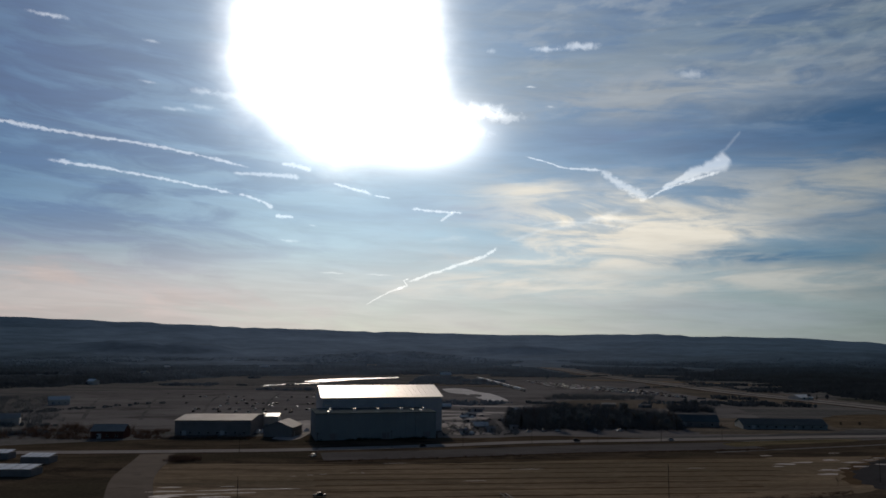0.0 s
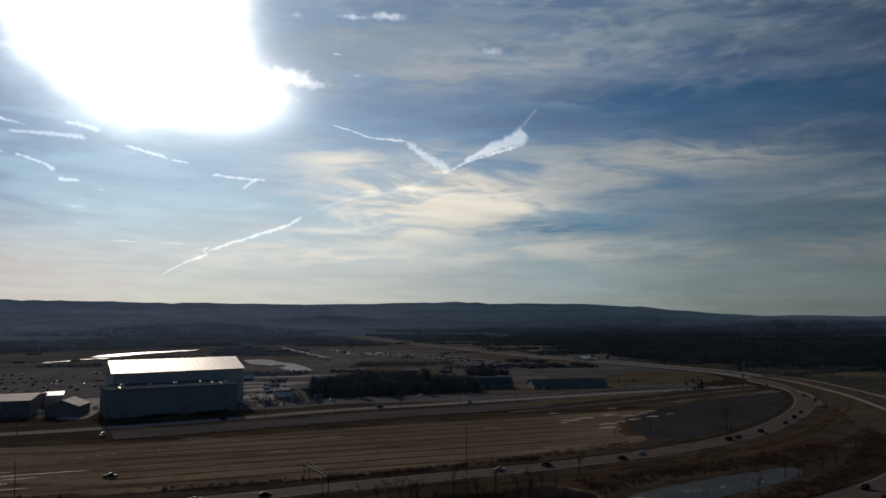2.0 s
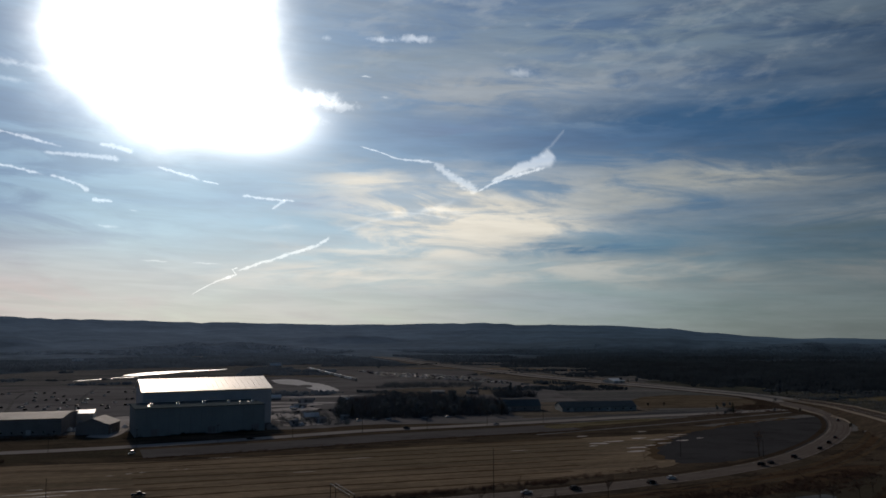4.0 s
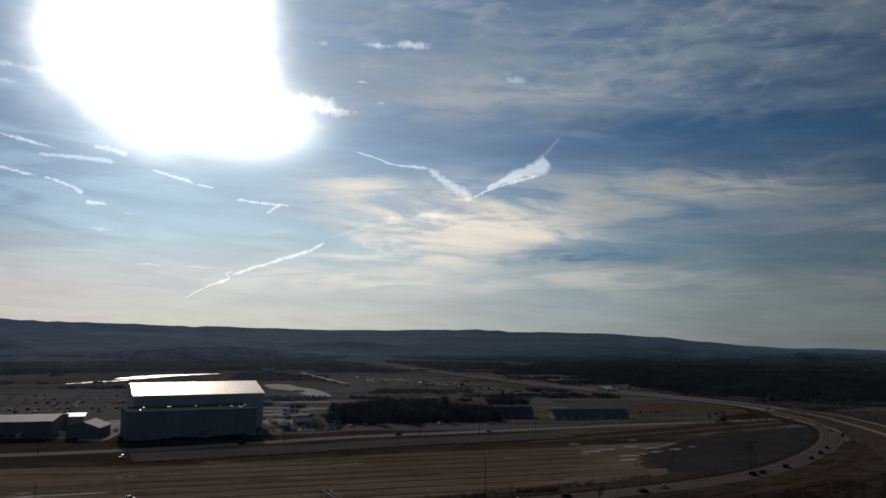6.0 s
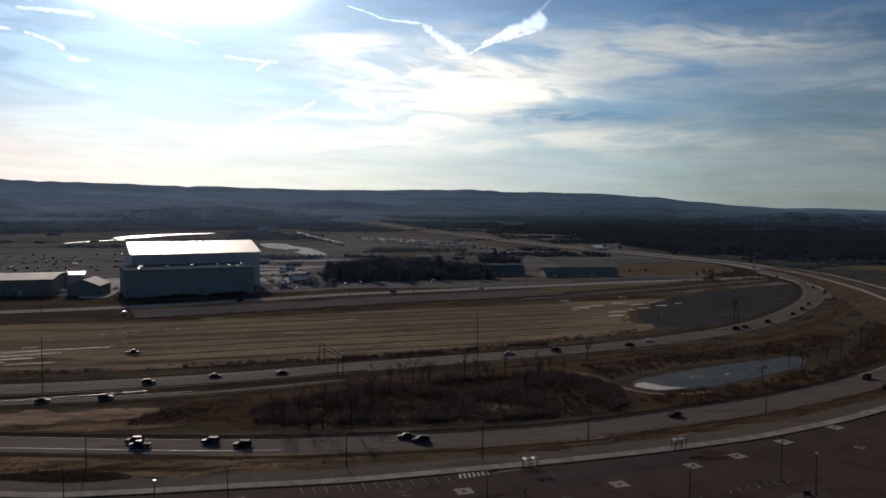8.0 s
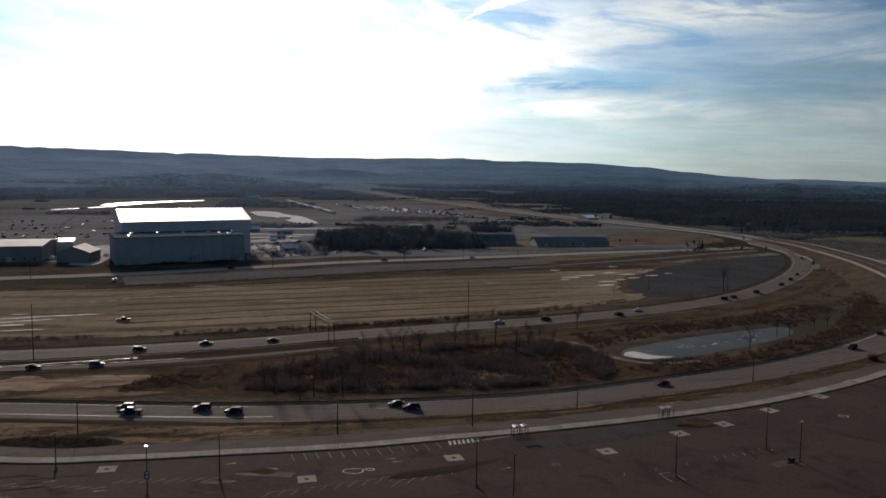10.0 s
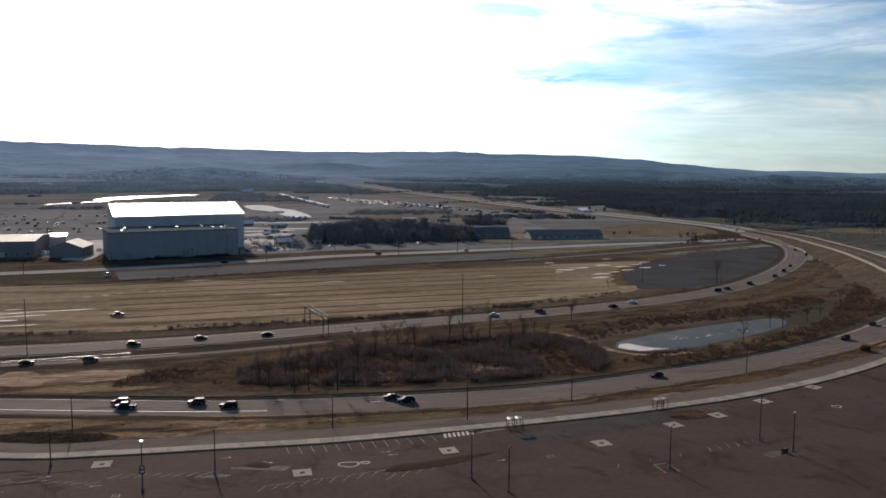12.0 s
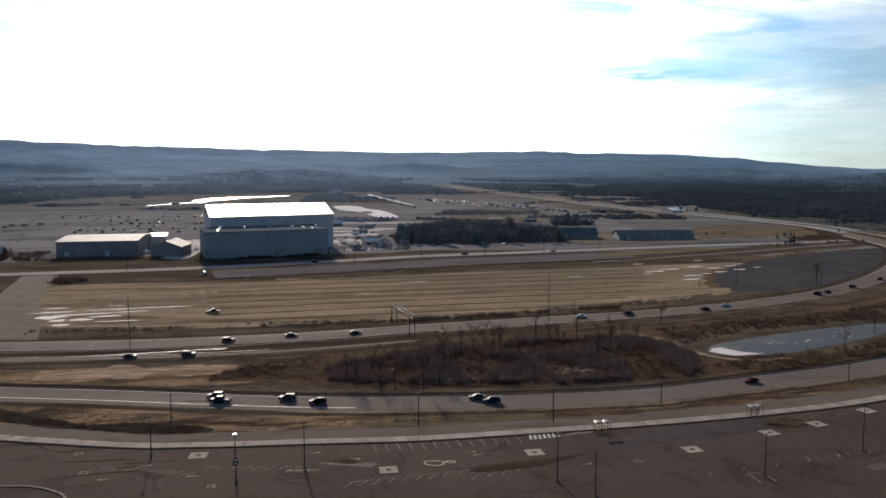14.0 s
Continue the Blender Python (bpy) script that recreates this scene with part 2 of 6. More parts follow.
def wooded(name, sunward, off_sun, through=0.0, island=0.0):
    """Winter woods with haze in the base colour, palest sunward; near and far colours."""
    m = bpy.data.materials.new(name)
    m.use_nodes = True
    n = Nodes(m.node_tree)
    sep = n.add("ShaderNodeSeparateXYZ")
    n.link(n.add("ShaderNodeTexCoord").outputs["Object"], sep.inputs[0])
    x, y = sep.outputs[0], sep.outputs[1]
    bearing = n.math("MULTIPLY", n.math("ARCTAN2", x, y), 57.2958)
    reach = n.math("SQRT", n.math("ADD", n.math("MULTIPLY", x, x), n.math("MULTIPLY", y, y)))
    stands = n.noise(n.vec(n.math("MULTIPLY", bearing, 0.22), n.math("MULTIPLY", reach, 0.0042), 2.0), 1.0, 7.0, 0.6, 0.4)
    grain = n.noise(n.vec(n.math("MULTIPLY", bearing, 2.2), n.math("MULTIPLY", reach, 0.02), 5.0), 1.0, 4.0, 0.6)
    # haze by distance, then by bearing from the sun, mixed into the colour
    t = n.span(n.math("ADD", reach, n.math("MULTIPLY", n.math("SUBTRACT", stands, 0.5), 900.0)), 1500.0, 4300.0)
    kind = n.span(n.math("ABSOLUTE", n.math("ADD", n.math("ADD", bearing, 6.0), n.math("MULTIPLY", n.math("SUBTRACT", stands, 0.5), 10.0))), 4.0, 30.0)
    col = n.mix(kind, n.mix(t, rgb(*sunward[0]), rgb(*sunward[1])), n.mix(t, rgb(*off_sun[0]), rgb(*off_sun[1])))
    drift = n.noise(n.vec(n.math("MULTIPLY", bearing, 0.75), n.math("MULTIPLY", reach, 0.011), 8.0), 1.0, 6.0, 0.62, 0.5)
    tone = n.math("MULTIPLY", n.math("MULTIPLY", n.span(stands, 0.3, 0.7, 0.84, 1.08), n.span(drift, 0.32, 0.68, 0.90, 1.08)), n.span(grain, 0.25, 0.75, 0.96, 1.04))
    if island:
        tone = n.math("MULTIPLY", tone, n.math("ADD", n.math("MULTIPLY", n.add("ShaderNodeNewGeometry").outputs["Random Per Island"], 2 * island), 1.0 - island))
    col = n.mix(1.0, col, n.vec(tone, tone, tone), "MULTIPLY")
    body = n.add("ShaderNodeBsdfDiffuse")
    n.link(col, body.inputs[0])
    out = n.add("ShaderNodeOutputMaterial")
    if through:
        thin = n.add("ShaderNodeBsdfTranslucent")
        n.link(col, thin.inputs[0])
        mx = n.add("ShaderNodeMixShader")
        mx.inputs[0].default_value = through
        n.link(body.outputs[0], mx.inputs[1])
        n.link(thin.outputs[0], mx.inputs[2])
        n.link(mx.outputs[0], out.inputs[0])
    else:
        n.link(body.outputs[0], out.inputs[0])
    return m


M_GROUND = turf("winter_grass", (0.031, 0.027, 0.022), (0.060, 0.049, 0.037), (0.103, 0.081, 0.058), (0.057, 0.052, 0.037), (0.009, 0.05, 0.9), (0.55, 1.2, 1))
M_VERGE = turf("verge_grass", (0.032, 0.024, 0.018), (0.084, 0.060, 0.041), (0.225, 0.158, 0.098), (0.080, 0.068, 0.040), (0.03, 0.12, 1.2), (0.35, 1.4, 1))
# grass of the distance: bluish grey of haze put into its colours
M_VALLEY = turf("hazed_valley_grass", (0.062, 0.066, 0.070), (0.116, 0.116, 0.114), (0.172, 0.166, 0.155), (0.096, 0.102, 0.100), (0.006, 0.02, 0.5), (0.3, 1.2, 1))
M_THICKET = turf("thicket_floor", (0.034, 0.025, 0.020), (0.060, 0.041, 0.029), (0.101, 0.067, 0.041), (0.052, 0.041, 0.028), (0.03, 0.12, 1.0), (0.5, 1.3, 1))
M_FIELD = turf("field_grass", (0.096, 0.076, 0.056), (0.165, 0.128, 0.088), (0.268, 0.208, 0.141), (0.141, 0.119, 0.083), (0.012, 0.06, 0.9), (0.22, 1.5, 1))
M_BANK = turf("rough_bank_grass", (0.040, 0.033, 0.027), (0.062, 0.050, 0.039), (0.088, 0.070, 0.053), (0.056, 0.048, 0.036), (0.03, 0.12, 0.8), (1, 1, 1))
M_DARKGRASS = turf("dark_rough_grass", (0.028, 0.031, 0.029), (0.056, 0.058, 0.052), (0.090, 0.088, 0.072), (0.052, 0.062, 0.048), (0.02, 0.08, 0.9), (0.4, 1.3, 1))
M_PASTURE = turf("rough_pasture", (0.070, 0.063, 0.054), (0.122, 0.108, 0.090), (0.182, 0.157, 0.124), (0.100, 0.092, 0.078), (0.008, 0.03, 0.6), (0.4, 1.3, 1))
M_LAWN = turf("greenish_grass", (0.075, 0.066, 0.042), (0.12, 0.105, 0.064), (0.18, 0.15, 0.09), (0.09, 0.085, 0.05), (0.02, 0.08, 0.9), (0.4, 1.3, 1))
# far lots: haze and veiling glare put in as a lighter, greyer colour
M_FARGREY = surface("hazed_lot_surface", (0.140, 0.134, 0.131), (0.212, 0.204, 0.199), 0.95, 0.3, 0.012, c=(0.062, 0.058, 0.055), bump=0.1, gloss=0.0, stretch=(0.5, 1, 1), cut=(0.42, 0.60))
# near-black for painted shade, and for seams in the asphalt
M_SHADE_SEAM = surface("shade_and_seam", (0.026, 0.023, 0.018), (0.048, 0.041, 0.030), 0.95, 0.8, 0.1, bump=0.4, gloss=0.0)
M_SERVICE = surface("service_asphalt", (0.086, 0.070, 0.058), (0.120, 0.098, 0.081), 0.95, 0.8, 0.06, c=(0.066, 0.053, 0.044), bump=0.2, gloss=0.02, stretch=(0.4, 1, 1))
M_WEAR = surface("tyre_worn_asphalt", (0.086, 0.068, 0.057), (0.125, 0.100, 0.083), 0.95, 0.8, 0.06, bump=0.2, gloss=0.02, stretch=(0.3, 1, 1))
M_STRIP = surface("grey_strip_asphalt", (0.095, 0.089, 0.086), (0.135, 0.128, 0.124), 0.95, 0.5, 0.04, c=(0.075, 0.070, 0.068), bump=0.2, gloss=0.0, stretch=(0.4, 1, 1))
M_DECK = surface("bridge_asphalt", (0.070, 0.058, 0.050), (0.100, 0.083, 0.071), 0.95, 0.8, 0.06, c=(0.055, 0.045, 0.038), bump=0.2, gloss=0.0)
# for dark ground, and for shade painted along the roads
M_SHADE_GROUND = surface("shade_and_dark_ground", (0.036, 0.028, 0.021), (0.066, 0.050, 0.036), 0.95, 0.8, 0.05, bump=0.5, gloss=0.0, stretch=(0.3, 1.5, 1))
M_GRAVEL = surface("pale_gravel", (0.36, 0.335, 0.31), (0.58, 0.545, 0.51), 0.95, 0.4, 0.03, c=(0.19, 0.17, 0.15), bump=0.3, gloss=0.0, stretch=(0.4, 1, 1))
M_MUD = surface("bare_soil", (0.127, 0.089, 0.061), (0.391, 0.282, 0.201), 0.9, 0.35, 0.16, c=(0.115, 0.081, 0.054), bump=0.6, gloss=0.0, stretch=(0.35, 1.3, 1), cut=(0.40, 0.60))
M_GOLD = turf("dry_reeds", (0.064, 0.052, 0.039), (0.106, 0.085, 0.060), (0.155, 0.122, 0.084), (0.086, 0.074, 0.053), (0.02, 0.08, 0.9), (0.4, 1.3, 1))
M_LOT = surface("lot_asphalt", (0.048, 0.034, 0.028), (0.072, 0.052, 0.043), 0.95, 0.7, 0.035, c=(0.036, 0.025, 0.021), bump=0.25, gloss=0.02)
M_ROAD = surface("road_asphalt", (0.104, 0.086, 0.075), (0.143, 0.120, 0.104), 0.95, 0.8, 0.06, c=(0.074, 0.061, 0.053), bump=0.2, gloss=0.03, stretch=(0.4, 1, 1))
M_RESEALED = surface("resealed_asphalt", (0.038, 0.032, 0.031), (0.056, 0.047, 0.045), 0.9, 0.6, 0.05, c=(0.028, 0.023, 0.022), bump=0.2, gloss=0.03)
M_GREYLOT = surface("old_asphalt", (0.046, 0.046, 0.048), (0.066, 0.065, 0.067), 0.95, 0.6, 0.03, c=(0.036, 0.036, 0.037), bump=0.25, gloss=0.0)
M_CONC = surface("concrete", (0.20, 0.172, 0.142), (0.30, 0.26, 0.215), 0.95, 1.2, 0.15, c=(0.15, 0.13, 0.105), bump=0.2, gloss=0.05, island=0.12)
M_KERB = surface("kerb_concrete", (0.18, 0.16, 0.135), (0.25, 0.225, 0.19), 0.95, 1.5, 0.3, bump=0.2, gloss=0.0)
M_LINE = surface("road_paint", (0.62, 0.60, 0.55), (0.42, 0.40, 0.36), 0.7, 2.5, 0.4, bump=0.1)
M_FADED = surface("faded_paint", (0.36, 0.33, 0.29), (0.20, 0.18, 0.155), 0.8, 1.6, 0.5, bump=0.1)
M_WORN = surface("worn_paint", (0.20, 0.18, 0.155), (0.085, 0.072, 0.062), 0.8, 1.3, 0.5, bump=0.1)
M_SNOW = surface("old_snow", (0.62, 0.58, 0.54), (0.38, 0.34, 0.31), 0.8, 1.5, 0.2, bump=0.4, gloss=0.1)
M_ICE = surface("dull_ice", (0.78, 0.76, 0.73), (0.50, 0.485, 0.465), 0.85, 0.25, 0.03, bump=0.2, gloss=0.0, stretch=(0.5, 1, 1))
# far asphalt with the low sun's glare put into its pale colour
M_FARROAD = surface("far_road_glare", (0.245, 0.228, 0.212), (0.315, 0.295, 0.275), 0.95, 0.4, 0.03, bump=0.1, gloss=0.0)
M_STEEL = surface("galvanised_steel", (0.13, 0.125, 0.12), (0.20, 0.19, 0.18), 0.5, 3.0, 0.6, metal=0.7, bump=0.1)
M_DARKSTEEL = surface("bronze_painted_steel", (0.035, 0.030, 0.026), (0.06, 0.05, 0.045), 0.8, 3.0, 0.6, bump=0.1, gloss=0.1)
M_WOODPOLE = surface("weathered_pole_wood", (0.05, 0.04, 0.03), (0.09, 0.07, 0.05), 0.9, 6.0, 1.0, bump=0.4, stretch=(1, 1, 0.1))
M_LENS = surface("lamp_lens", (0.55, 0.55, 0.53), (0.45, 0.45, 0.43), 0.25, 4.0, 1.0, bump=0.0, coat=0.3)
M_ROOFMETAL = surface("bright_metal_roof", (0.62, 0.58, 0.52), (0.72, 0.68, 0.62), 0.48, 0.25, 0.03, metal=0.85, bump=0.03)
M_ROOFGREY = surface("grey_sheet_roof", (0.304, 0.283, 0.258), (0.405, 0.379, 0.349), 0.75, 0.6, 0.08, metal=0.0, bump=0.1, gloss=0.2)
# siding paled beyond its own teal: haze before the hall is in the colour
M_TEALWALL = surface("teal_metal_siding", (0.262, 0.285, 0.282), (0.338, 0.364, 0.360), 0.9, 0.9, 0.05, bump=0.1, gloss=0.0)
# teal shed roofs; on the annex it paints in the hall's shade
M_TEALROOF = surface("teal_roof_and_shade", (0.088, 0.110, 0.115), (0.125, 0.150, 0.155), 1.0, 0.4, 0.05, bump=0.1, gloss=0.0)
# both walls likewise lightened, for haze and backlight
M_GREYWALL = surface("grey_metal_siding", (0.432, 0.437, 0.443), (0.540, 0.545, 0.551), 0.8, 0.8, 0.06, bump=0.1, gloss=0.0)
M_DARKWALL = surface("dark_block_wall", (0.215, 0.202, 0.195), (0.299, 0.280, 0.267), 0.9, 0.9, 0.1, bump=0.2, gloss=0.0)
M_PALEWALL = surface("pale_siding", (0.5, 0.47, 0.42), (0.62, 0.58, 0.52), 0.7, 1.0, 0.2, bump=0.1)
M_REDWALL = surface("red_siding", (0.11, 0.050, 0.040), (0.15, 0.065, 0.050), 0.9, 1.0, 0.2, bump=0.1, gloss=0.0)
M_WHITE = surface("white_sheet", (0.74, 0.73, 0.70), (0.62, 0.61, 0.58), 0.35, 1.0, 0.2, bump=0.05)
M_TWIG = surface("bare_twigs", (0.102, 0.068, 0.051), (0.187, 0.128, 0.093), 0.95, 2.0, 0.1, bump=0.0, island=0.35, gloss=0.0, thin=0.08)
M_SHRUB = surface("thicket_twigs", (0.116, 0.088, 0.077), (0.213, 0.158, 0.135), 0.95, 2.0, 0.1, bump=0.0, island=0.45, gloss=0.0, thin=0.10)
M_STALK = surface("pale_stalks", (0.30, 0.25, 0.20), (0.50, 0.42, 0.34), 0.95, 2.0, 0.07, bump=0.0, island=0.4, gloss=0.0, thin=0.3)
M_REED = surface("dead_brush", (0.095, 0.058, 0.031), (0.184, 0.119, 0.065), 0.95, 2.0, 0.07, bump=0.0, island=0.4, gloss=0.0, thin=0.12)
M_BARK = surface("bark", (0.045, 0.036, 0.028), (0.08, 0.065, 0.05), 0.95, 3.0, 0.5, bump=0.3, gloss=0.0)
M_CONIFER = surface("conifer_needles", (0.020, 0.028, 0.020), (0.040, 0.050, 0.034), 0.95, 1.0, 0.2, bump=0.0, island=0.3, gloss=0.0)
# distant twigs, here and below: haze put in as paler, bluer base colours
M_DENSE = surface("dense_twigs", (0.150, 0.162, 0.162), (0.235, 0.242, 0.236), 0.95, 1.0, 0.2, bump=0.0, island=0.18, gloss=0.0, thin=0.06)
M_COPSE = surface("bare_twig_mass", (0.102, 0.110, 0.116), (0.152, 0.162, 0.167), 0.95, 1.0, 0.2, bump=0.0, island=0.04, gloss=0.0, thin=0.03)
# far tones paler and bluer than the trees' own, as haze
M_WOODS = wooded("hazed_woods", ((0.150, 0.184, 0.222), (0.26, 0.345, 0.44)), ((0.052, 0.066, 0.078), (0.16, 0.25, 0.335)), 0.2, 0.03)
M_FIELDTRACK = surface("field_track", (0.070, 0.050, 0.032), (0.125, 0.090, 0.055), 0.95, 0.8, 0.05, bump=0.5, gloss=0.0, stretch=(0.3, 1.5, 1))
# same painted haze on the hills' ground
M_HILLS = wooded("hazed_hills", ((0.140, 0.172, 0.206), (0.235, 0.315, 0.405)), ((0.046, 0.058, 0.068), (0.14, 0.22, 0.295)))
M_GLASS = surface("dark_window_glass", (0.012, 0.013, 0.015), (0.018, 0.019, 0.021), 0.5, 2.0, 0.5, bump=0.0, gloss=0.04)
M_TYRE = surface("tyre_rubber", (0.02, 0.02, 0.02), (0.03, 0.03, 0.03), 0.85, 8.0, 1.0, bump=0.0)
M_RIM = surface("wheel_alloy", (0.4, 0.4, 0.4), (0.5, 0.5, 0.5), 0.3, 8.0, 1.0, metal=0.9, bump=0.0)
M_RED = surface("red_lens", (0.35, 0.02, 0.02), (0.3, 0.02, 0.02), 0.2, 8.0, 1.0, bump=0.0)
PAINTS = {
    "black": paint("black_car_paint", (0.012, 0.012, 0.014)),
    "dark grey": paint("dark_grey_car_paint", (0.05, 0.05, 0.055), metal=0.4),
    "silver": paint("silver_car_paint", (0.45, 0.45, 0.46), metal=0.6, coat=0.7),
    "white": paint("white_car_paint", (0.72, 0.72, 0.70), coat=0.7),
    "dark red": paint("dark_red_car_paint", (0.10, 0.012, 0.015), metal=0.2),
    "dark blue": paint("dark_blue_car_paint", (0.015, 0.022, 0.05), metal=0.3),
}


def water(name, deep, ice, rough, amount, gloss=0.5):
    """Pond water with a skin of pale ice over part of it."""
    m = bpy.data.materials.new(name)
    m.use_nodes = True
    n = Nodes(m.node_tree)
    co = n.add("ShaderNodeTexCoord").outputs["Object"]
    a = n.noise(co, 0.07, 7.0, 0.62, 0.8)
    w = n.noise(co, 0.8, 4.0, 0.6)
    mask = n.span(a, 0.62 - amount, 0.70 - amount)
    bsdf = n.add("ShaderNodeBsdfPrincipled")
    n.link(n.mix(mask, rgb(*deep), rgb(*ice)), bsdf.inputs["Base Color"])
    n.put(bsdf.inputs["Roughness"], n.math("ADD", n.math("MULTIPLY", mask, 0.25), rough))
    bsdf.inputs["IOR"].default_value = 1.33
    bsdf.inputs["Specular IOR Level"].default_value = gloss
    bp = n.add("ShaderNodeBump")
    bp.inputs["Strength"].default_value = 0.15
    bp.inputs["Distance"].default_value = 0.1
    n.link(w, bp.inputs["Height"])
    n.link(bp.outputs[0], bsdf.inputs["Normal"])
    out = n.add("ShaderNodeOutputMaterial")
    n.link(bsdf.outputs[0], out.inputs[0])
    return m


M_POND = water("icy_pond", (0.052, 0.054, 0.051), (0.115, 0.118, 0.113), 0.4, 0.10, 0.05)
M_SHINE = water("flooded_meadow", (0.05, 0.05, 0.05), (0.5, 0.5, 0.5), 0.22, 0.16)


# ---- mesh helpers ----
def finish(name, bm, material, parent=None, label="", smooth=False):
    me = bpy.data.meshes.new(name)
    bm.normal_update()
    bm.to_mesh(me)
    bm.free()
    me.materials.append(material)
    if smooth:
        for p in me.polygons:
            p.use_smooth = True
    ob = new(name, me)
    if parent:
        ob.parent = parent
    if label:
        ob["label"] = label
    return ob


def part(name, bm, material, parent, label="", smooth=False):
    return finish(name, bm, material, parent, label, smooth)


def holder(name, m, label, category, group="", kind=""):
    ob = new(name)
    ob.empty_display_size = 0.5
    ob.matrix_basis = m
    return tagged(ob, label, category, group, kind)


def structure(name, bm, material, label, category):
    return tagged(finish(name, bm, material), label, category, kind="structure")


def box(bm, x0, y0, z0, x1, y1, z1, taper=0.0):
    """A block with the top drawn in by taper."""
    lo = [bm.verts.new(p) for p in ((x0, y0, z0), (x1, y0, z0), (x1, y1, z0), (x0, y1, z0))]
    t = taper
    hi = [bm.verts.new(p) for p in ((x0 + t, y0 + t, z1), (x1 - t, y0 + t, z1), (x1 - t, y1 - t, z1), (x0 + t, y1 - t, z1))]
    bm.faces.new(lo[::-1])
    bm.faces.new(hi)
    for i in range(4):
        j = (i + 1) % 4
        bm.faces.new((lo[i], lo[j], hi[j], hi[i]))
    return bm


def tube(bm, points, radii, sides=6, cap=True):
    """A round bar through the points, with a radius at each."""
    rings = []
    for i, p in enumerate(points):
        p = Vector(p)
        d = (Vector(points[min(i + 1, len(points) - 1)]) - Vector(points[max(i - 1, 0)])).normalized()
        side = d.cross(Vector((0, 0, 1)) if abs(d.z) < 0.9 else Vector((1, 0, 0))).normalized()
        up = side.cross(d)
        rings.append([bm.verts.new(p + (side * math.cos(a) + up * math.sin(a)) * radii[i]) for a in (math.tau * k / sides for k in range(sides))])
    for r, s in zip(rings, rings[1:]):
        for k in range(sides):
            j = (k + 1) % sides
            bm.faces.new((r[k], r[j], s[j], s[k]))
    if cap and sides > 2:
        bm.faces.new(rings[0][::-1])
        bm.faces.new(rings[-1])
    return bm


def loft(bm, rings):
    vs = [[bm.verts.new(p) for p in r] for r in rings]
    n = len(vs[0])
    for r, s in zip(vs, vs[1:]):
        for k in range(n):
            j = (k + 1) % n
            bm.faces.new((r[k], s[k], s[j], r[j]))
    bm.faces.new(vs[0])
    bm.faces.new(vs[-1][::-1])
    return bm


def spline(points, step):
    """A smooth line through the points, with a point about every step metres."""
    pts = [Vector((*p, 0)[:3]) for p in points]
    pts = [pts[0] * 2 - pts[1]] + pts + [pts[-1] * 2 - pts[-2]]
    out = []
    for a, b, c, d in zip(pts, pts[1:], pts[2:], pts[3:]):
        k = max(1, int((c - b).length / step))
        for i in range(k):
            t = i / k
            out.append(0.5 * (2 * b + (c - a) * t + (2 * a - 5 * b + 4 * c - d) * t * t + (3 * b - a - 3 * c + d) * t ** 3))
    out.append(pts[-2])
    return out


def sides_of(line):
    """Unit vectors to the left of a line."""
    res = []
    for i, p in enumerate(line):
        d = line[min(i + 1, len(line) - 1)] - line[max(i - 1, 0)]
        res.append(Vector((-d.y, d.x, 0)).normalized())
    return res


def ribbon(points, width, z, step=8.0, shift=0.0, jag=0.0, ends=None, thick=0.0):
    """A band along a smooth line; ends: the widths at its start and end; jag: uneven edges; thick: a slab with sides."""
    bm = bmesh.new()
    line = spline(points, step)
    nrm = sides_of(line)
    rows = []
    for i, (p, s) in enumerate(zip(line, nrm)):
        w = max(p.z, 0.5) if width is None else width if not ends else ends[0] + (ends[1] - ends[0]) * i / (len(line) - 1)
        a = w / 2 + jag * noise.noise(p * 0.11)
        b = w / 2 + jag * noise.noise(p * 0.11 + Vector((50, 9, 0)))
        q = p + s * shift
        l, r = q + s * a, q - s * b
        row = [bm.verts.new((l.x, l.y, z)), bm.verts.new((r.x, r.y, z))]
        if thick:
            row += [bm.verts.new((r.x, r.y, z - thick)), bm.verts.new((l.x, l.y, z - thick))]
        rows.append(row)
    n = len(rows[0])
    for r, s in zip(rows, rows[1:]):
        if n == 2:
            bm.faces.new((r[0], r[1], s[1], s[0]))
        else:
            for k in range(4):
                j = (k + 1) % 4
                bm.faces.new((r[k], r[j], s[j], s[k]))
    if n == 4:
        bm.faces.new(rows[0][::-1])
        bm.faces.new(rows[-1])
    return bm


def patch(points, z, jag=0.0, step=6.0, drop=0.0):
    """A flat piece of ground with a smooth, uneven outline."""
    bm = bmesh.new()
    line = spline(list(points) + [points[0]], step)[:-1]
    mid = sum(line, Vector()) / len(line)
    vs = []
    for p in line:
        d = (p - mid).normalized() * jag * noise.noise(p * 0.15)
        vs.append(bm.verts.new((p.x + d.x, p.y + d.y, z)))
    f = bm.faces.new(vs)
    f.normal_update()
    if f.normal.z < 0:
        f.normal_flip()
    bmesh.ops.triangulate(bm, faces=[f])
    return bm


def polygon(points, z):
    bm = bmesh.new()
    f = bm.faces.new([bm.verts.new((x, y, z)) for x, y in points])
    f.normal_update()
    if f.normal.z < 0:
        f.normal_flip()
    return bm


# ---- ground, hills ----
SKYLINE = ((-180, 0.9), (-60, 1.5), (-31, 1.85), (-26, 1.72), (-23, 1.62), (-20, 1.48), (-17, 1.37), (-14, 1.25), (-11, 1.18), (-8, 1.10), (-5, 1.03), (-2, 0.96), (1, 0.90), (4, 0.85), (7, 0.88), (10, 0.92), (13, 0.88), (16, 0.78), (19, 0.72), (22, 0.62), (25, 0.45), (28, 0.12), (31, -0.16), (34, -0.32), (37, -0.34), (41, -0.42), (60, 0.3), (180, 0.9))


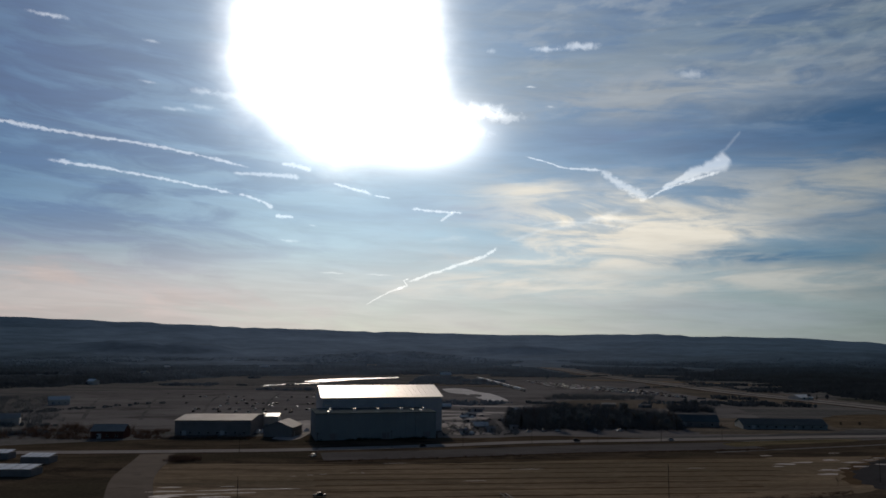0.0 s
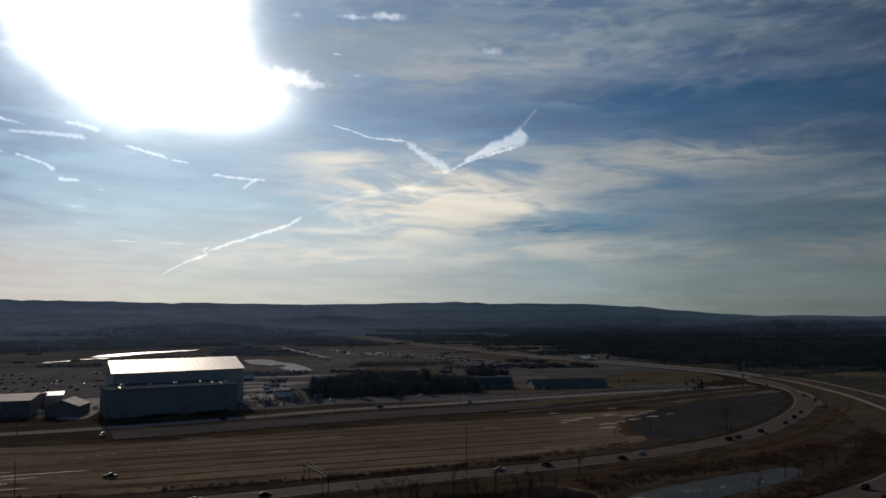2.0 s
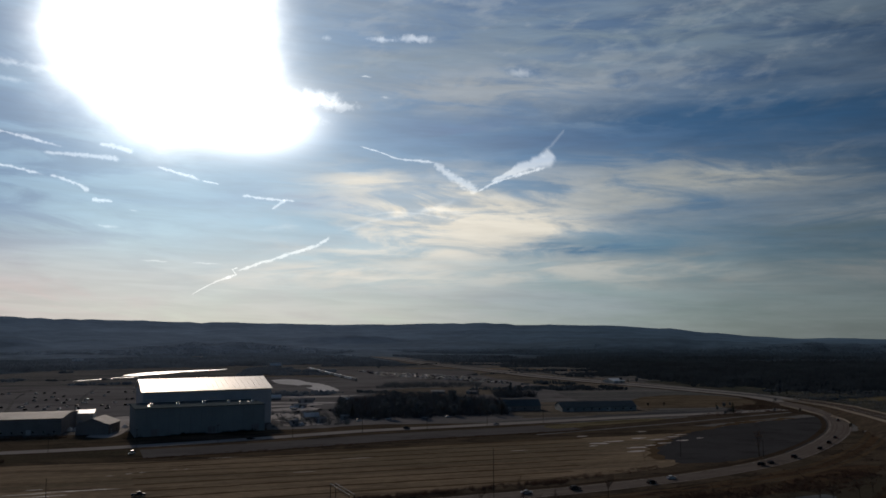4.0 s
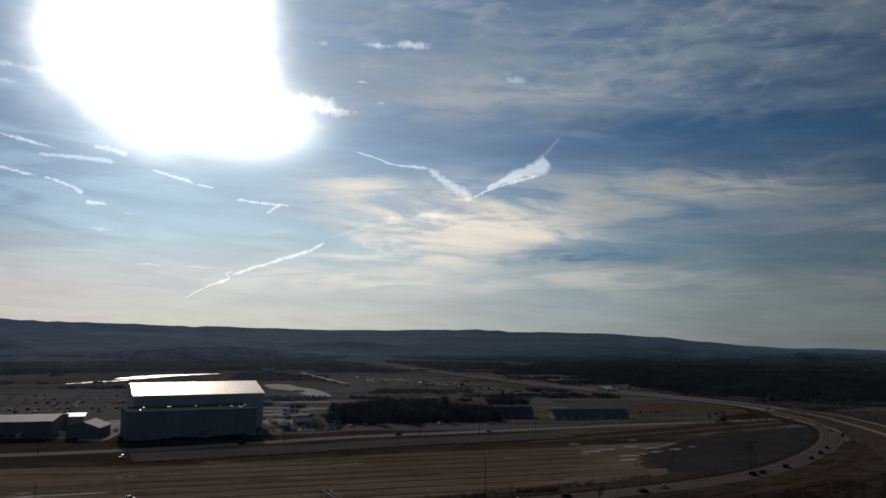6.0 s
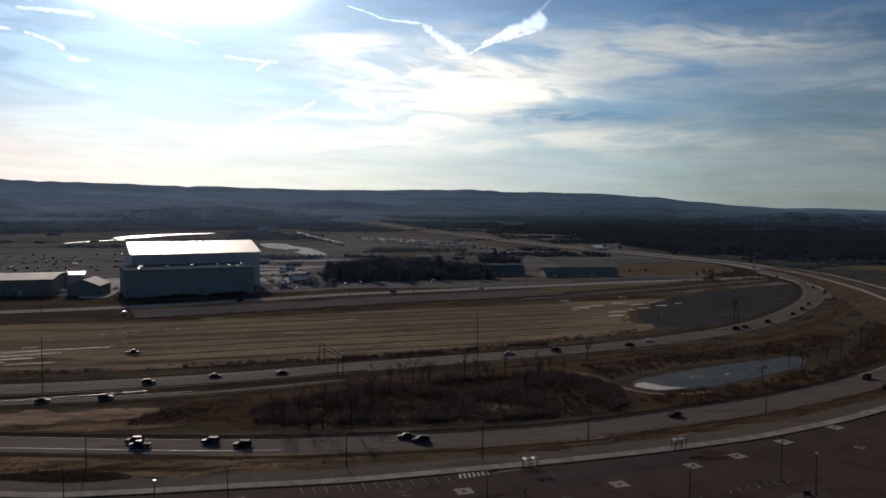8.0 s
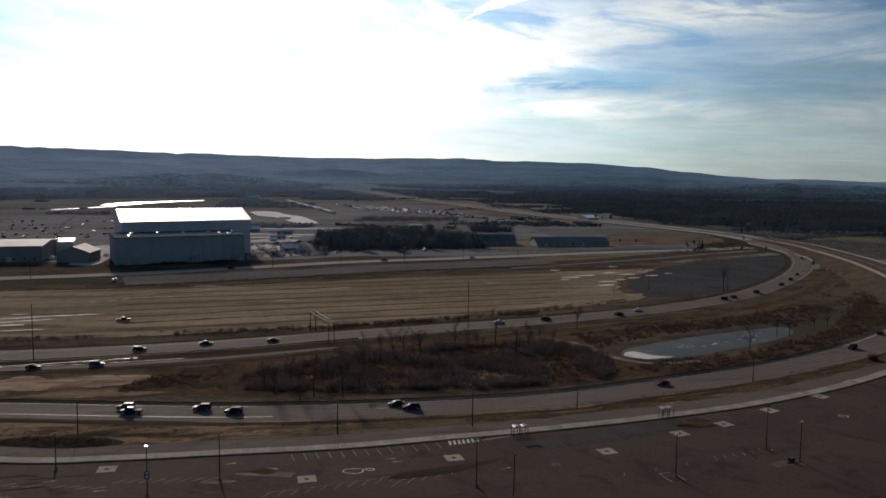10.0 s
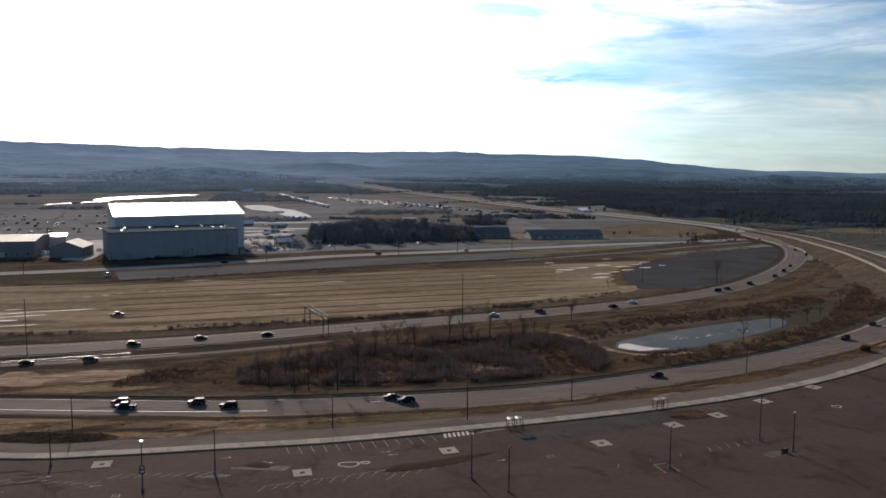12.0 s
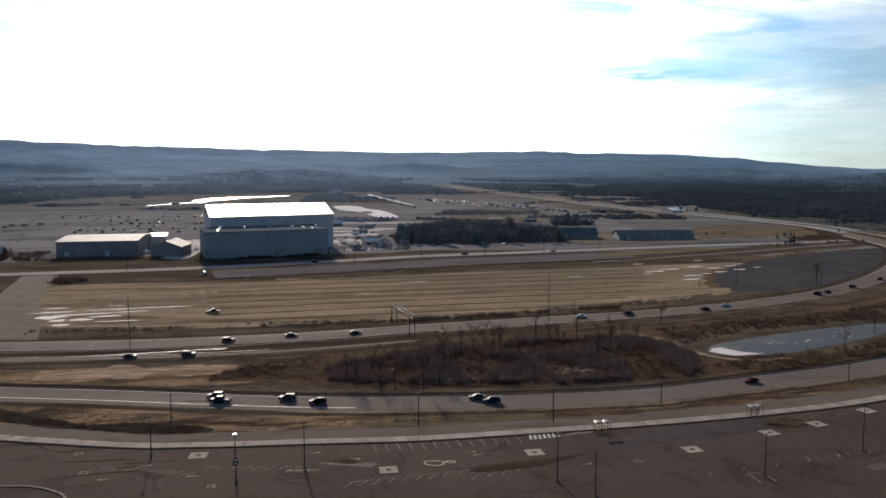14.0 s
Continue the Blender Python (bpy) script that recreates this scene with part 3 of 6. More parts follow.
def skyline(az):
    for (a, u), (b, v) in zip(SKYLINE, SKYLINE[1:]):
        if a <= az <= b:
            t = (az - a) / (b - a)
            return u + (v - u) * t * t * (3 - 2 * t)
    return 0.5


def land(x, y):
    """Height of the land: flat valley floor, wooded ridges far off."""
    r = math.hypot(x, y)
    az = math.degrees(math.atan2(x, y))
    if r < 2400:
        return 0.0
    top = 58 + 4500 * math.tan(radians(skyline(az) - 0.06)) + 7 * noise.noise((az * 0.35, 2.0, 0)) + 5 * noise.noise((az * 1.3, 5.0, 0)) + 3 * noise.noise((az * 4.1, 9.0, 0))
    t = min(1.0, (r - 2400) / 2100)
    back = 0.93 + 0.07 * (1 - abs(r - 4500) / 400) if r > 4100 else 1.0
    swell = 1 + 0.5 * noise.noise((x * 0.0012, y * 0.0012, 3.0)) * (1 - t)
    rise = top * t ** 1.6 * swell * min(1.0, back)
    for a0, wa, r0, wr, h in ((-6, 7, 3050, 260, 38), (3, 5, 3500, 240, 52), (24, 9, 3250, 330, 36), (36, 8, 3000, 300, 24), (-22, 8, 3400, 300, 60), (11, 6, 3900, 220, 60)):
        bulge = math.exp(-((az - a0) / wa) ** 2 - ((r - r0) / wr) ** 2) * h * (1 + 0.3 * noise.noise((az * 0.6, r0, 1.0)))
        rise = max(rise, bulge + 0.35 * rise)
    return max(0.0, rise)


EDGE_OF_WOODS = ((-60, 900), (-31, 1350), (-22, 1500), (-17, 1720), (-9, 1780), (-2, 1800), (3, 1950), (8, 2000), (14, 1850), (18, 1650), (21, 1480), (24, 1180), (28, 1080), (33, 1000), (41, 960), (60, 900))


def wood_edge(az):
    for (a, u), (b, v) in zip(EDGE_OF_WOODS, EDGE_OF_WOODS[1:]):
        if a <= az <= b:
            return u + (v - u) * (az - a) / (b - a)
    return 1200


def build_ground():
    bm = bmesh.new()
    radii = [30, 120, 300, 600, 850] + [950 + 50 * k for k in range(30)] + [2450 + 60 * k for k in range(42)]
    azs = [-180 + 3 * k for k in range(45)] + [-45 + 0.75 * k for k in range(121)] + [48 + 3 * k for k in range(44)]
    centre = bm.verts.new((0, 0, 0))
    rings = []
    for r in radii:
        rings.append([bm.verts.new((r * math.sin(radians(a)), r * math.cos(radians(a)), land(r * math.sin(radians(a)), r * math.cos(radians(a))))) for a in azs])
    n = len(azs)
    for k in range(n):
        j = (k + 1) % n
        bm.faces.new((rings[0][k], centre, rings[0][j]))
        for r, s in zip(rings, rings[1:]):
            bm.faces.new((r[k], r[j], s[j], s[k]))
    for f in bm.faces:
        f.normal_update()
        if f.normal.z < 0:
            f.normal_flip()
        mid = f.calc_center_median()
        far = mid.xy.length
        edge = wood_edge(math.degrees(math.atan2(mid.x, mid.y)))
        # farther rings take the materials with more haze in their colour
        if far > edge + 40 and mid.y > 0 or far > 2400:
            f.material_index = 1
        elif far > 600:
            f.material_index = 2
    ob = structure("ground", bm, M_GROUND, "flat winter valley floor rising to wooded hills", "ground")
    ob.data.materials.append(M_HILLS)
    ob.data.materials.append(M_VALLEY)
    for p in ob.data.polygons:
        p.use_smooth = True


build_ground()

# ---- roads, lots, fields ----
FREEWAY = [(-420, 330, 18), (-250, 308, 18), (-160, 298, 18), (-93, 295, 18), (-57, 297, 18), (-19, 302, 17.5), (23, 312, 16.5), (70, 322, 15), (123, 333, 14), (188, 355.5, 13.5), (246, 388.5, 13.5), (311, 446, 14), (366, 511, 15), (406, 580, 16), (433, 670, 16), (447, 770, 16), (440, 880, 16), (425, 1050, 17), (395, 1500, 20), (307, 2095, 24), (180, 2500, 24)]
RAMP = [(-420, 300), (-250, 284), (-160, 277), (-87, 275), (-53, 276), (-14, 282), (20, 291)]
NEAR_ROAD = [(-420, 350), (-250, 278), (-150, 246), (-73, 229), (-43, 222), (-14, 216), (16, 213), (46, 212), (80, 214), (120, 224), (171, 240), (238, 275), (330, 345), (420, 440)]
EDGE = [(-200, 245), (-120, 206), (-61, 187), (-37, 184), (-12, 183.5), (13, 183), (39, 185), (70, 188), (104, 193), (140, 201.5), (191, 222), (280, 272), (400, 350)]
BACK_ROAD = [(-520, 470), (-300, 483), (-155, 500), (-97, 511), (-32, 530), (42, 557), (125, 573), (195, 588), (260, 602), (330, 612), (400, 628)]
VIADUCT = [(235, 190, 7.5), (285, 290, 7.5), (327, 379, 7.2), (342, 407, 7), (360, 443, 6.5), (376, 477, 6), (395, 520, 5), (412, 563, 4), (430, 609, 3), (443, 660, 1.9), (447, 705, 1.2)]


def lines_on(name, road, offset, width, z, dash=None, parent=None, stretch=None):
    """A painted line along a road; dash: (length, gap)."""
    line = spline(road, 3.0)
    nrm = sides_of(line)
    bm = bmesh.new()
    run, prev = 0.0, None
    for i, (p, s) in enumerate(zip(line, nrm)):
        if i:
            run += (p - line[i - 1]).length
        on = not dash or run % (dash[0] + dash[1]) < dash[0]
        if stretch and not stretch[0] <= p.x <= stretch[1]:
            on = False
        if not on:
            prev = None
            continue
        q = p + s * offset
        row = [bm.verts.new((*(q + s * width / 2).xy, z)), bm.verts.new((*(q - s * width / 2).xy, z))]
        if prev:
            bm.faces.new((prev[0], prev[1], row[1], row[0]))
        prev = row
    return finish(name, bm, M_FADED if road is FREEWAY else M_LINE, parent)


lot_pts = [tuple(p.xy) for p in spline(EDGE, 6.0)] + [(400, -160), (-300, -160), (-300, 200)]
lot = structure("parking_lot", polygon(lot_pts, 0.03), M_LOT, "large empty worn brown-grey asphalt parking lot", "parking lot")
far_road = structure("road_far_freeway", ribbon(FREEWAY, None, 0.05, 10), M_ROAD, "curving pale asphalt freeway carriageway", "road")
for off in (-6.4, 6.2):
    lines_on("edge_line", FREEWAY, off, 0.2, 0.06, parent=far_road)
lines_on("lane_line", FREEWAY, 0.2, 0.25, 0.06, (3, 9), far_road)
FAR_WAY = [(441, 700), (446, 770), (432, 850), (402, 970), (372, 1080), (348, 1190), (332, 1310), (310, 1465), (285, 1640), (258, 1900), (228, 2200), (190, 2560)]
structure("road_far_lane", ribbon(FAR_WAY, 13, 0.056, 14, jag=0.6), M_FARROAD, "pale carriageway running up the valley", "road")
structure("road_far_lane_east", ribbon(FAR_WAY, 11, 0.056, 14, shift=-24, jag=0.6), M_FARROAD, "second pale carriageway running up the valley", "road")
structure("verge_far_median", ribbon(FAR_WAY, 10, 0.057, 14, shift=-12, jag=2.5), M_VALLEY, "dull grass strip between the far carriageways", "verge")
structure("verge_far_dark", ribbon(FAR_WAY, 9, 0.055, 14, shift=11, jag=3.5), M_SHADE_GROUND, "dark strip along the far carriageway", "verge")
ramp = structure("road_ramp", ribbon(RAMP, 9, 0.05, 8, ends=(9.5, 2.5)), M_ROAD, "pale asphalt slip road tapering into the grass", "road")
lines_on("edge_line", RAMP, 3.4, 0.3, 0.06, parent=ramp, stretch=(-420, -30))
near_road = structure("road_near", ribbon(NEAR_ROAD, 14.0, 0.05, 6), M_ROAD, "pale grey two-lane asphalt road with dry verges", "road")
lines_on("edge_line", NEAR_ROAD, -3.6, 0.32, 0.06, parent=near_road, stretch=(-420, 0))
lines_on("edge_line", NEAR_ROAD, 5.9, 0.22, 0.06, parent=near_road)
lines_on("lane_line", NEAR_ROAD, 1.2, 0.22, 0.06, (3, 9), near_road)
for road, owner, z, spans in ((NEAR_ROAD, near_road, 0.055, ((-5.0, 0.8), (-2.1, 0.6), (0.0, 0.7), (2.4, 0.7), (4.4, 0.6))), (FREEWAY, far_road, 0.055, ((-4.6, 0.8), (-2.2, 0.7), (2.0, 0.8), (4.3, 0.7)))):
    for off, wd in spans:
        finish("tyre_wear", ribbon([p[:2] for p in road][:14], wd, z, 4, shift=off, jag=0.5), M_WEAR, owner, "dark band worn by tyres")
service = structure("road_service", ribbon(EDGE, 7.0, 0.045, 6, shift=7.2), M_SERVICE, "narrow grey service road beside the lot", "road")
kerb = structure("kerb", ribbon(EDGE, 0.35, 0.24, 4, shift=0.2, thick=0.23), M_KERB, "low concrete kerb round the parking lot", "kerb")
structure("kerb_island", ribbon([(-110, 166), (-90, 166.5), (-73.4, 165.4), (-67.7, 164.8), (-62.4, 162.2), (-58.3, 158.2), (-57, 150)], 0.5, 0.2, 2.0, thick=0.18), M_KERB, "pale curved kerb of a lot island", "kerb")
# the kerb's shadow, painted as a dark band on the asphalt
gutter = structure("gutter", ribbon(EDGE, 0.8, 0.036, 4, shift=-0.38, jag=0.25), M_SHADE_SEAM, "dark strip along the kerb, painted as its shadow", "gutter")
# flat dark patch: the ditch's shade is in its colour
structure("ditch_dark", patch([(-100, 222), (-78, 209), (-69, 204), (-58, 204.5), (-48, 202.5), (-40, 199.5), (-36, 196.5), (-40, 194.5), (-49, 194.5), (-60, 197), (-78, 203), (-100, 213)], 0.05, 1.6, 2.0), M_SHADE_SEAM, "dark ditch beside the service road, shade put into its colour", "ditch")
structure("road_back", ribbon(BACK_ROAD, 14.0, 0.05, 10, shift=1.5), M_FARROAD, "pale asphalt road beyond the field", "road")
structure("road_cross", ribbon([(-128, 300), (-140, 335), (-165, 400), (-182, 470), (-190, 500)], 20, 0.045, 10), M_SERVICE, "wide worn asphalt crossroad", "road")
verge = structure("verge_near", ribbon(EDGE, 16.5, 0.035, 6, shift=19.2, jag=1.2), M_VERGE, "rough strip of dead winter grass", "verge")
bank = structure("verge_island", patch([(-150, 262), (-95, 262), (-50, 262), (-20, 268), (-5, 258), (-20, 240), (-60, 238), (-110, 248)], 0.04, 2.0), M_VERGE, "dry grass between the carriageways", "verge")
soil = structure("soil_patch", patch([(-104, 256), (-92, 260), (-76, 262), (-57, 263), (-40, 260.5), (-44, 254), (-50, 249), (-60, 249.5), (-68, 247), (-76, 248), (-90, 246)], 0.055, 7.0, 1.5), M_MUD, "bare pinkish soil in the grass", "soil")
structure("verge_median", ribbon(FREEWAY[:10], 7, 0.045, 8, shift=-14.5, jag=1.5), M_SHADE_GROUND, "dark strip of grass along the freeway", "verge")
# flat strips: shade of roadside ditches and rails put in as dark colour
for nm, road, off, wd in (("ditch_near", NEAR_ROAD, -9.4, 2.6), ("ditch_far", NEAR_ROAD, 8.1, 1.8), ("ditch_freeway", FREEWAY, 10.2, 3.5), ("ditch_ramp", RAMP, -6.2, 3.0), ("ditch_back", BACK_ROAD, -8.0, 3.0)):
    structure(nm, ribbon(road, wd, 0.048, 6, shift=off, jag=1.0), M_SHADE_GROUND, "dark strip along the road, painted as ditch shade", "ditch")
strip = structure("lot_back", ribbon([(-87, 480), (-15, 498), (55, 521), (120, 535), (185, 549)], 34, 0.04, 8), M_STRIP, "long dark asphalt strip beside the back road", "parking lot")
structure("strip_edge", ribbon([(-87, 459), (-15, 477), (55, 500), (120, 513), (190, 528)], 4.5, 0.045, 5, jag=2.2), M_SHADE_GROUND, "dark overgrown edge of the asphalt strip", "verge")
structure("lot_grey", patch([(184, 404), (194, 430), (214, 460), (239, 490), (272, 515), (317, 545), (360, 560), (388, 572), (393, 560), (354, 504), (290, 432), (250, 404), (222, 390), (196, 383)], 0.04, 9.0, 4), M_GREYLOT, "empty dark grey asphalt lot inside the freeway bend", "parking lot")
structure("lot_fringe", ribbon([(182, 398), (190, 425), (208, 456), (236, 492), (270, 518), (318, 549), (366, 566)], 6, 0.043, 3, jag=6.0), M_FIELDTRACK, "ragged edge of soil between field and asphalt", "verge")
field = structure("field", patch([(-128, 326), (-60, 322), (20, 332), (100, 350), (180, 380), (204, 428), (250, 496), (190, 492), (120, 482), (50, 470), (-40, 452), (-166, 444), (-156, 402), (-142, 362)], 0.035, 2.5), M_FIELD, "mown brown winter field ruled with parallel tracks", "field")
for k in range(9):
    y0 = 338 + 15.5 * k
    xa, xb = -60 - 4 * k, 118 + 9 * k - (6 if k > 5 else 0) * (k - 5)
    tagged(finish("field_track", ribbon([(xa, y0 - 4 + 1.5 * k * 0.2), (0, y0 + 6), (60, y0 + 13), (xb, y0 + 13 + (xb - 60) * 0.12)], 2.6, 0.045, 6, jag=1.6), M_FIELDTRACK, field), "dark trodden track across the field")
structure("reed_bed", patch([(290, 668), (320, 760), (380, 800), (425, 770), (410, 690), (350, 660)], 0.05, 5), M_GOLD, "golden patch of dry reeds", "field")
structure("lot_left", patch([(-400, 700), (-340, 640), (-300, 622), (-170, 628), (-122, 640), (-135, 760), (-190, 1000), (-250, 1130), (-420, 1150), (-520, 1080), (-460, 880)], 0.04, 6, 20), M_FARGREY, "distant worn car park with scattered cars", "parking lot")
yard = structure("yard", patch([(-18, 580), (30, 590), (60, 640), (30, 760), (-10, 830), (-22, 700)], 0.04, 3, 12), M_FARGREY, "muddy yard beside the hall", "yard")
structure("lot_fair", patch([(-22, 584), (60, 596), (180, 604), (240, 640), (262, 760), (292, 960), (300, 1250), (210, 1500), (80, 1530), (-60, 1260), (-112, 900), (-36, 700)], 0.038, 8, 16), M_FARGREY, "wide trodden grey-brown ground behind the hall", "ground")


for nm, off, wd, mt, lb in (("verge_outer", -12.5, 4, M_GROUND, "dry grass shoulder"), ("track_outer", -17, 2.6, M_FIELDTRACK, "dark wheel track in the grass"), ("verge_bend", -22, 5, M_THICKET, "dry grass bank"), ("track_bend", -27.5, 2.5, M_FIELDTRACK, "dark wheel track in the grass")):
    structure(nm, ribbon(FREEWAY[7:14], wd, 0.046, 6, shift=off, jag=1.2), mt, lb + " outside the freeway bend", "verge")
structure("path_pond", ribbon([(104, 292), (111, 280), (112, 268), (117, 255), (128, 249), (142, 251)], 2.6, 0.05, 4, jag=0.6), M_MUD, "pale trodden path round the pond", "path")
structure("thicket_floor", patch([(-48, 246), (-40, 262), (-14, 274), (20, 290), (62, 300), (108, 300), (150, 312), (205, 330), (262, 362), (272, 350), (216, 314), (168, 302), (116, 284), (110, 266), (116, 250), (160, 256), (210, 280), (262, 326), (286, 344), (292, 330), (240, 292), (178, 254), (128, 236), (96, 229), (60, 227), (20, 227), (-10, 232)], 0.043, 3.0, 4), M_THICKET, "dark brown litter and dead growth under the scrub", "scrub ground")
for nm, pts in (("gravel_lane", [(-30, 880), (-10, 872), (24, 866), (62, 874), (60, 888), (10, 884), (-28, 896)]), ("gravel_yard", [(-26, 655), (-12, 634), (6, 648), (2, 680), (-20, 700)]), ("gravel_bay", [(-20, 606), (-2, 598), (18, 612), (0, 628)]), ("gravel_track", [(-30, 800), (10, 790), (60, 786), (110, 800), (108, 812), (50, 800), (6, 806), (-30, 818)]), ("gravel_path", [(-34, 760), (-6, 764), (20, 776), (14, 786), (-10, 778), (-34, 775)]), ("gravel_ring", [(-30, 720), (-2, 716), (18, 730), (4, 752), (-22, 744)]), ("gravel_drive", [(-138, 566), (-122, 560), (-118, 590), (-124, 640), (-136, 700), (-148, 690), (-136, 630)])):
    structure(nm, patch(pts, 0.047, 3.0, 4), M_GRAVEL, "pale gravel and trodden snow in the yard", "gravel")
for k in range(5):
    x0 = -180 - 52 * k
    structure("lot_divider_%d" % (k + 1), ribbon([(x0, 690 + 4 * k), (x0 * 1.28, 930), (x0 * 1.42, 1090)], 3.5, 0.048, 20, jag=1.5), M_VALLEY, "narrow strip between the rows of the far lot", "divider")
structure("verge_wedge", patch([(21.9, 163.2), (25, 166.4), (36.4, 168.4), (48.6, 170.8), (42, 167.0), (36.9, 164.8), (26.7, 162.9)], 0.06, 0.4, 1.5), M_SHADE_GROUND, "wedge of dark dead grass in the asphalt", "verge")
for pts in ([(-67, 178), (-58.5, 178), (-53, 178.5), (-50, 177)], [(-53, 173), (-49, 174)], [(-62, 163), (-55, 164.5)], [(-88, 190), (-76, 190), (-70, 185), (-60, 185.5)]):
    structure("lot_seam", ribbon(pts, 0.7, 0.05, 1.0, jag=0.5), M_SHADE_GROUND, "dark overgrown seam in the asphalt", "seam")
structure("verge_corner", patch([(-67, 178.4), (-58, 178.6), (-52, 179), (-52, 181.5), (-60, 182), (-66, 181)], 0.045, 0.6, 1.5), M_LOT, "low worn island of patched asphalt", "island")
structure("verge_gore", patch([(-7.5, 172.9), (-3.4, 173.3), (-1.4, 170.8), (-4.0, 170.2)], 0.06, 0.2, 0.8), M_SHADE_GROUND, "small dark island in the hatching", "verge")
structure("resealed_strip", patch([(54.6, 181.0), (58.4, 181.4), (73.8, 185.6), (89.9, 189.2), (102, 190.6), (101.4, 184.0), (88.1, 179.2), (73.8, 176.2), (60.8, 174.6), (54.9, 176.4)], 0.046, 0.5, 1.5), M_RESEALED, "darker resealed asphalt along the bus stops", "parking lot")
for nm, x, y, a in (("dark_patch", 49.1, 177.2, 1.3), ("dark_patch_wide", 58.7, 176.6, 2.2), ("dark_patch_far", 153.3, 177.3, 2.0), ("dark_patch_edge", 145.4, 170.0, 1.8), ("dark_patch_corner", 160.9, 186.3, 1.6)):
    structure(nm, patch([(x - a, y), (x - 0.5 * a, y + 1.1), (x + 0.6 * a, y + 1.0), (x + a, y - 0.2), (x + 0.3 * a, y - 1.2), (x - 0.6 * a, y - 0.9)], 0.052, 0.2, 0.7), M_RESEALED, "dark patch in the asphalt", "asphalt patch")
structure("verge_rough", ribbon(NEAR_ROAD[7:13], 5.0, 0.052, 3, shift=-12.5, jag=3.2), M_THICKET, "dark rough growth on the verge of the near road", "verge")
structure("road_spur", ribbon([(150, 512), (200, 530), (270, 556), (330, 582), (390, 606)], 4.0, 0.052, 8, jag=0.4), M_FARGREY, "pale gravel spur beside the back road", "road")
structure("verge_island_round", patch([(99, 187), (104, 190.4), (110, 189.8), (112, 186.6), (107, 183.6), (100, 184)], 0.10, 0.3, 1.5), M_THICKET, "small round planted island in the lot", "verge")
structure("junction_grass", patch([(196, 556), (262, 578), (330, 606), (396, 632), (404, 618), (392, 590), (330, 560), (262, 534), (200, 516)], 0.044, 3, 8), M_BANK, "rough brown grass between the back road and the lot", "verge")
structure("lawn_strip", patch([(172, 540), (210, 555), (262, 575), (268, 588), (215, 578), (170, 560)], 0.045, 1.5), M_LAWN, "greenish grass strip by the back road", "lawn")
structure("scrub_floor_east", patch([(446, 1010), (462, 860), (472, 770), (472, 690), (466, 612), (446, 540), (500, 500), (720, 520), (900, 690), (820, 880), (600, 960), (470, 1040)], 0.03, 6, 12), M_DARKGRASS, "dark ground under the scrub beyond the flyover", "scrub ground")
for nm, pts in (("paddock", [(172, 612), (230, 622), (284, 640), (304, 700), (262, 752), (196, 730), (170, 660)]), ("paddock_back", [(70, 868), (140, 846), (226, 872), (258, 950), (190, 984), (110, 970)]), ("paddock_far", [(296, 980), (352, 930), (404, 960), (392, 1180), (350, 1420), (310, 1460), (280, 1240)]), ("paddock_west", [(-60, 1290), (60, 1270), (80, 1330), (-20, 1400), (-90, 1370)])):
    structure(nm, patch(pts, 0.043, 9.0, 7), M_PASTURE, "rough brown winter pasture", "field")
structure("lawn_far", patch([(510, 699), (538, 680), (564, 661), (640, 640), (660, 690), (594, 712), (537, 737)], 0.045, 4, 10), M_LAWN, "greenish field beyond the viaduct", "lawn")
structure("dark_bank", patch([(420, 750), (436, 720), (428, 655), (408, 592), (392, 568), (390, 590), (374, 612), (362, 672), (388, 740)], 0.046, 4, 8), M_SHADE_GROUND, "dark bank inside the junction", "verge")
for nm, pts, wd in (("farm_track", [(40, 1750), (160, 1720), (330, 1640), (430, 1560)], 14), ("farm_strip", [(-60, 1900), (150, 1870), (300, 1800)], 40), ("river_flats", [(200, 1560), (330, 1500), (470, 1380), (560, 1300)], 46), ("far_lane", [(-460, 1240), (-300, 1215), (-160, 1240), (-30, 1300), (80, 1350)], 12)):
    structure(nm, ribbon(pts, wd, 0.05, 30, jag=wd * 0.35), M_FARGREY if wd < 20 else M_FIELD, "pale strip of open ground across the valley", "field")


for pts in ([(-92, 279), (-70, 282), (-48, 285.2)],):
    tagged(finish("wet_streak", ribbon(pts, 0.22, 0.062, 4, jag=0.12), M_SHINE), "thin glinting strip of standing water", "puddle", kind="structure")


def guard_rail(road, shift, x0, x1):
    """A steel rail on posts along a road."""
    root = holder("guard_rail", pose(0, 0, 0), "weathered steel guard rail along the road", "guard rail", "guard rails")
    line = spline(road, 4.0)
    pts = [(p + q * shift) for p, q in zip(line, sides_of(line)) if x0 < p.x < x1]
    bm = bmesh.new()
    for a, b in zip(pts, pts[1:]):
        d = (b - a).normalized()
        o = Vector((-d.y, d.x, 0)) * 0.05
        r0 = [bm.verts.new((q.x, q.y, z)) for q, z in ((a + o, 0.42), (a - o, 0.42), (a - o, 0.76), (a + o, 0.76))]
        r1 = [bm.verts.new((q.x, q.y, z)) for q, z in ((b + o, 0.42), (b - o, 0.42), (b - o, 0.76), (b + o, 0.76))]
        for k in range(4):
            j = (k + 1) % 4
            bm.faces.new((r0[k], r0[j], r1[j], r1[k]))
    part("rail", bm, M_DARKSTEEL, root)
    post = None
    for p in pts:
        if post is None:
            post = part("post", box(bmesh.new(), -0.08, 0.06, 0, 0.08, 0.2, 0.74), M_DARKSTEEL, root)
            post.location = (p.x, p.y, 0)
        else:
            ob = new("post", post.data)
            ob.parent = root
            ob.location = (p.x, p.y, 0)


guard_rail(NEAR_ROAD, 7.8, -160, 215)
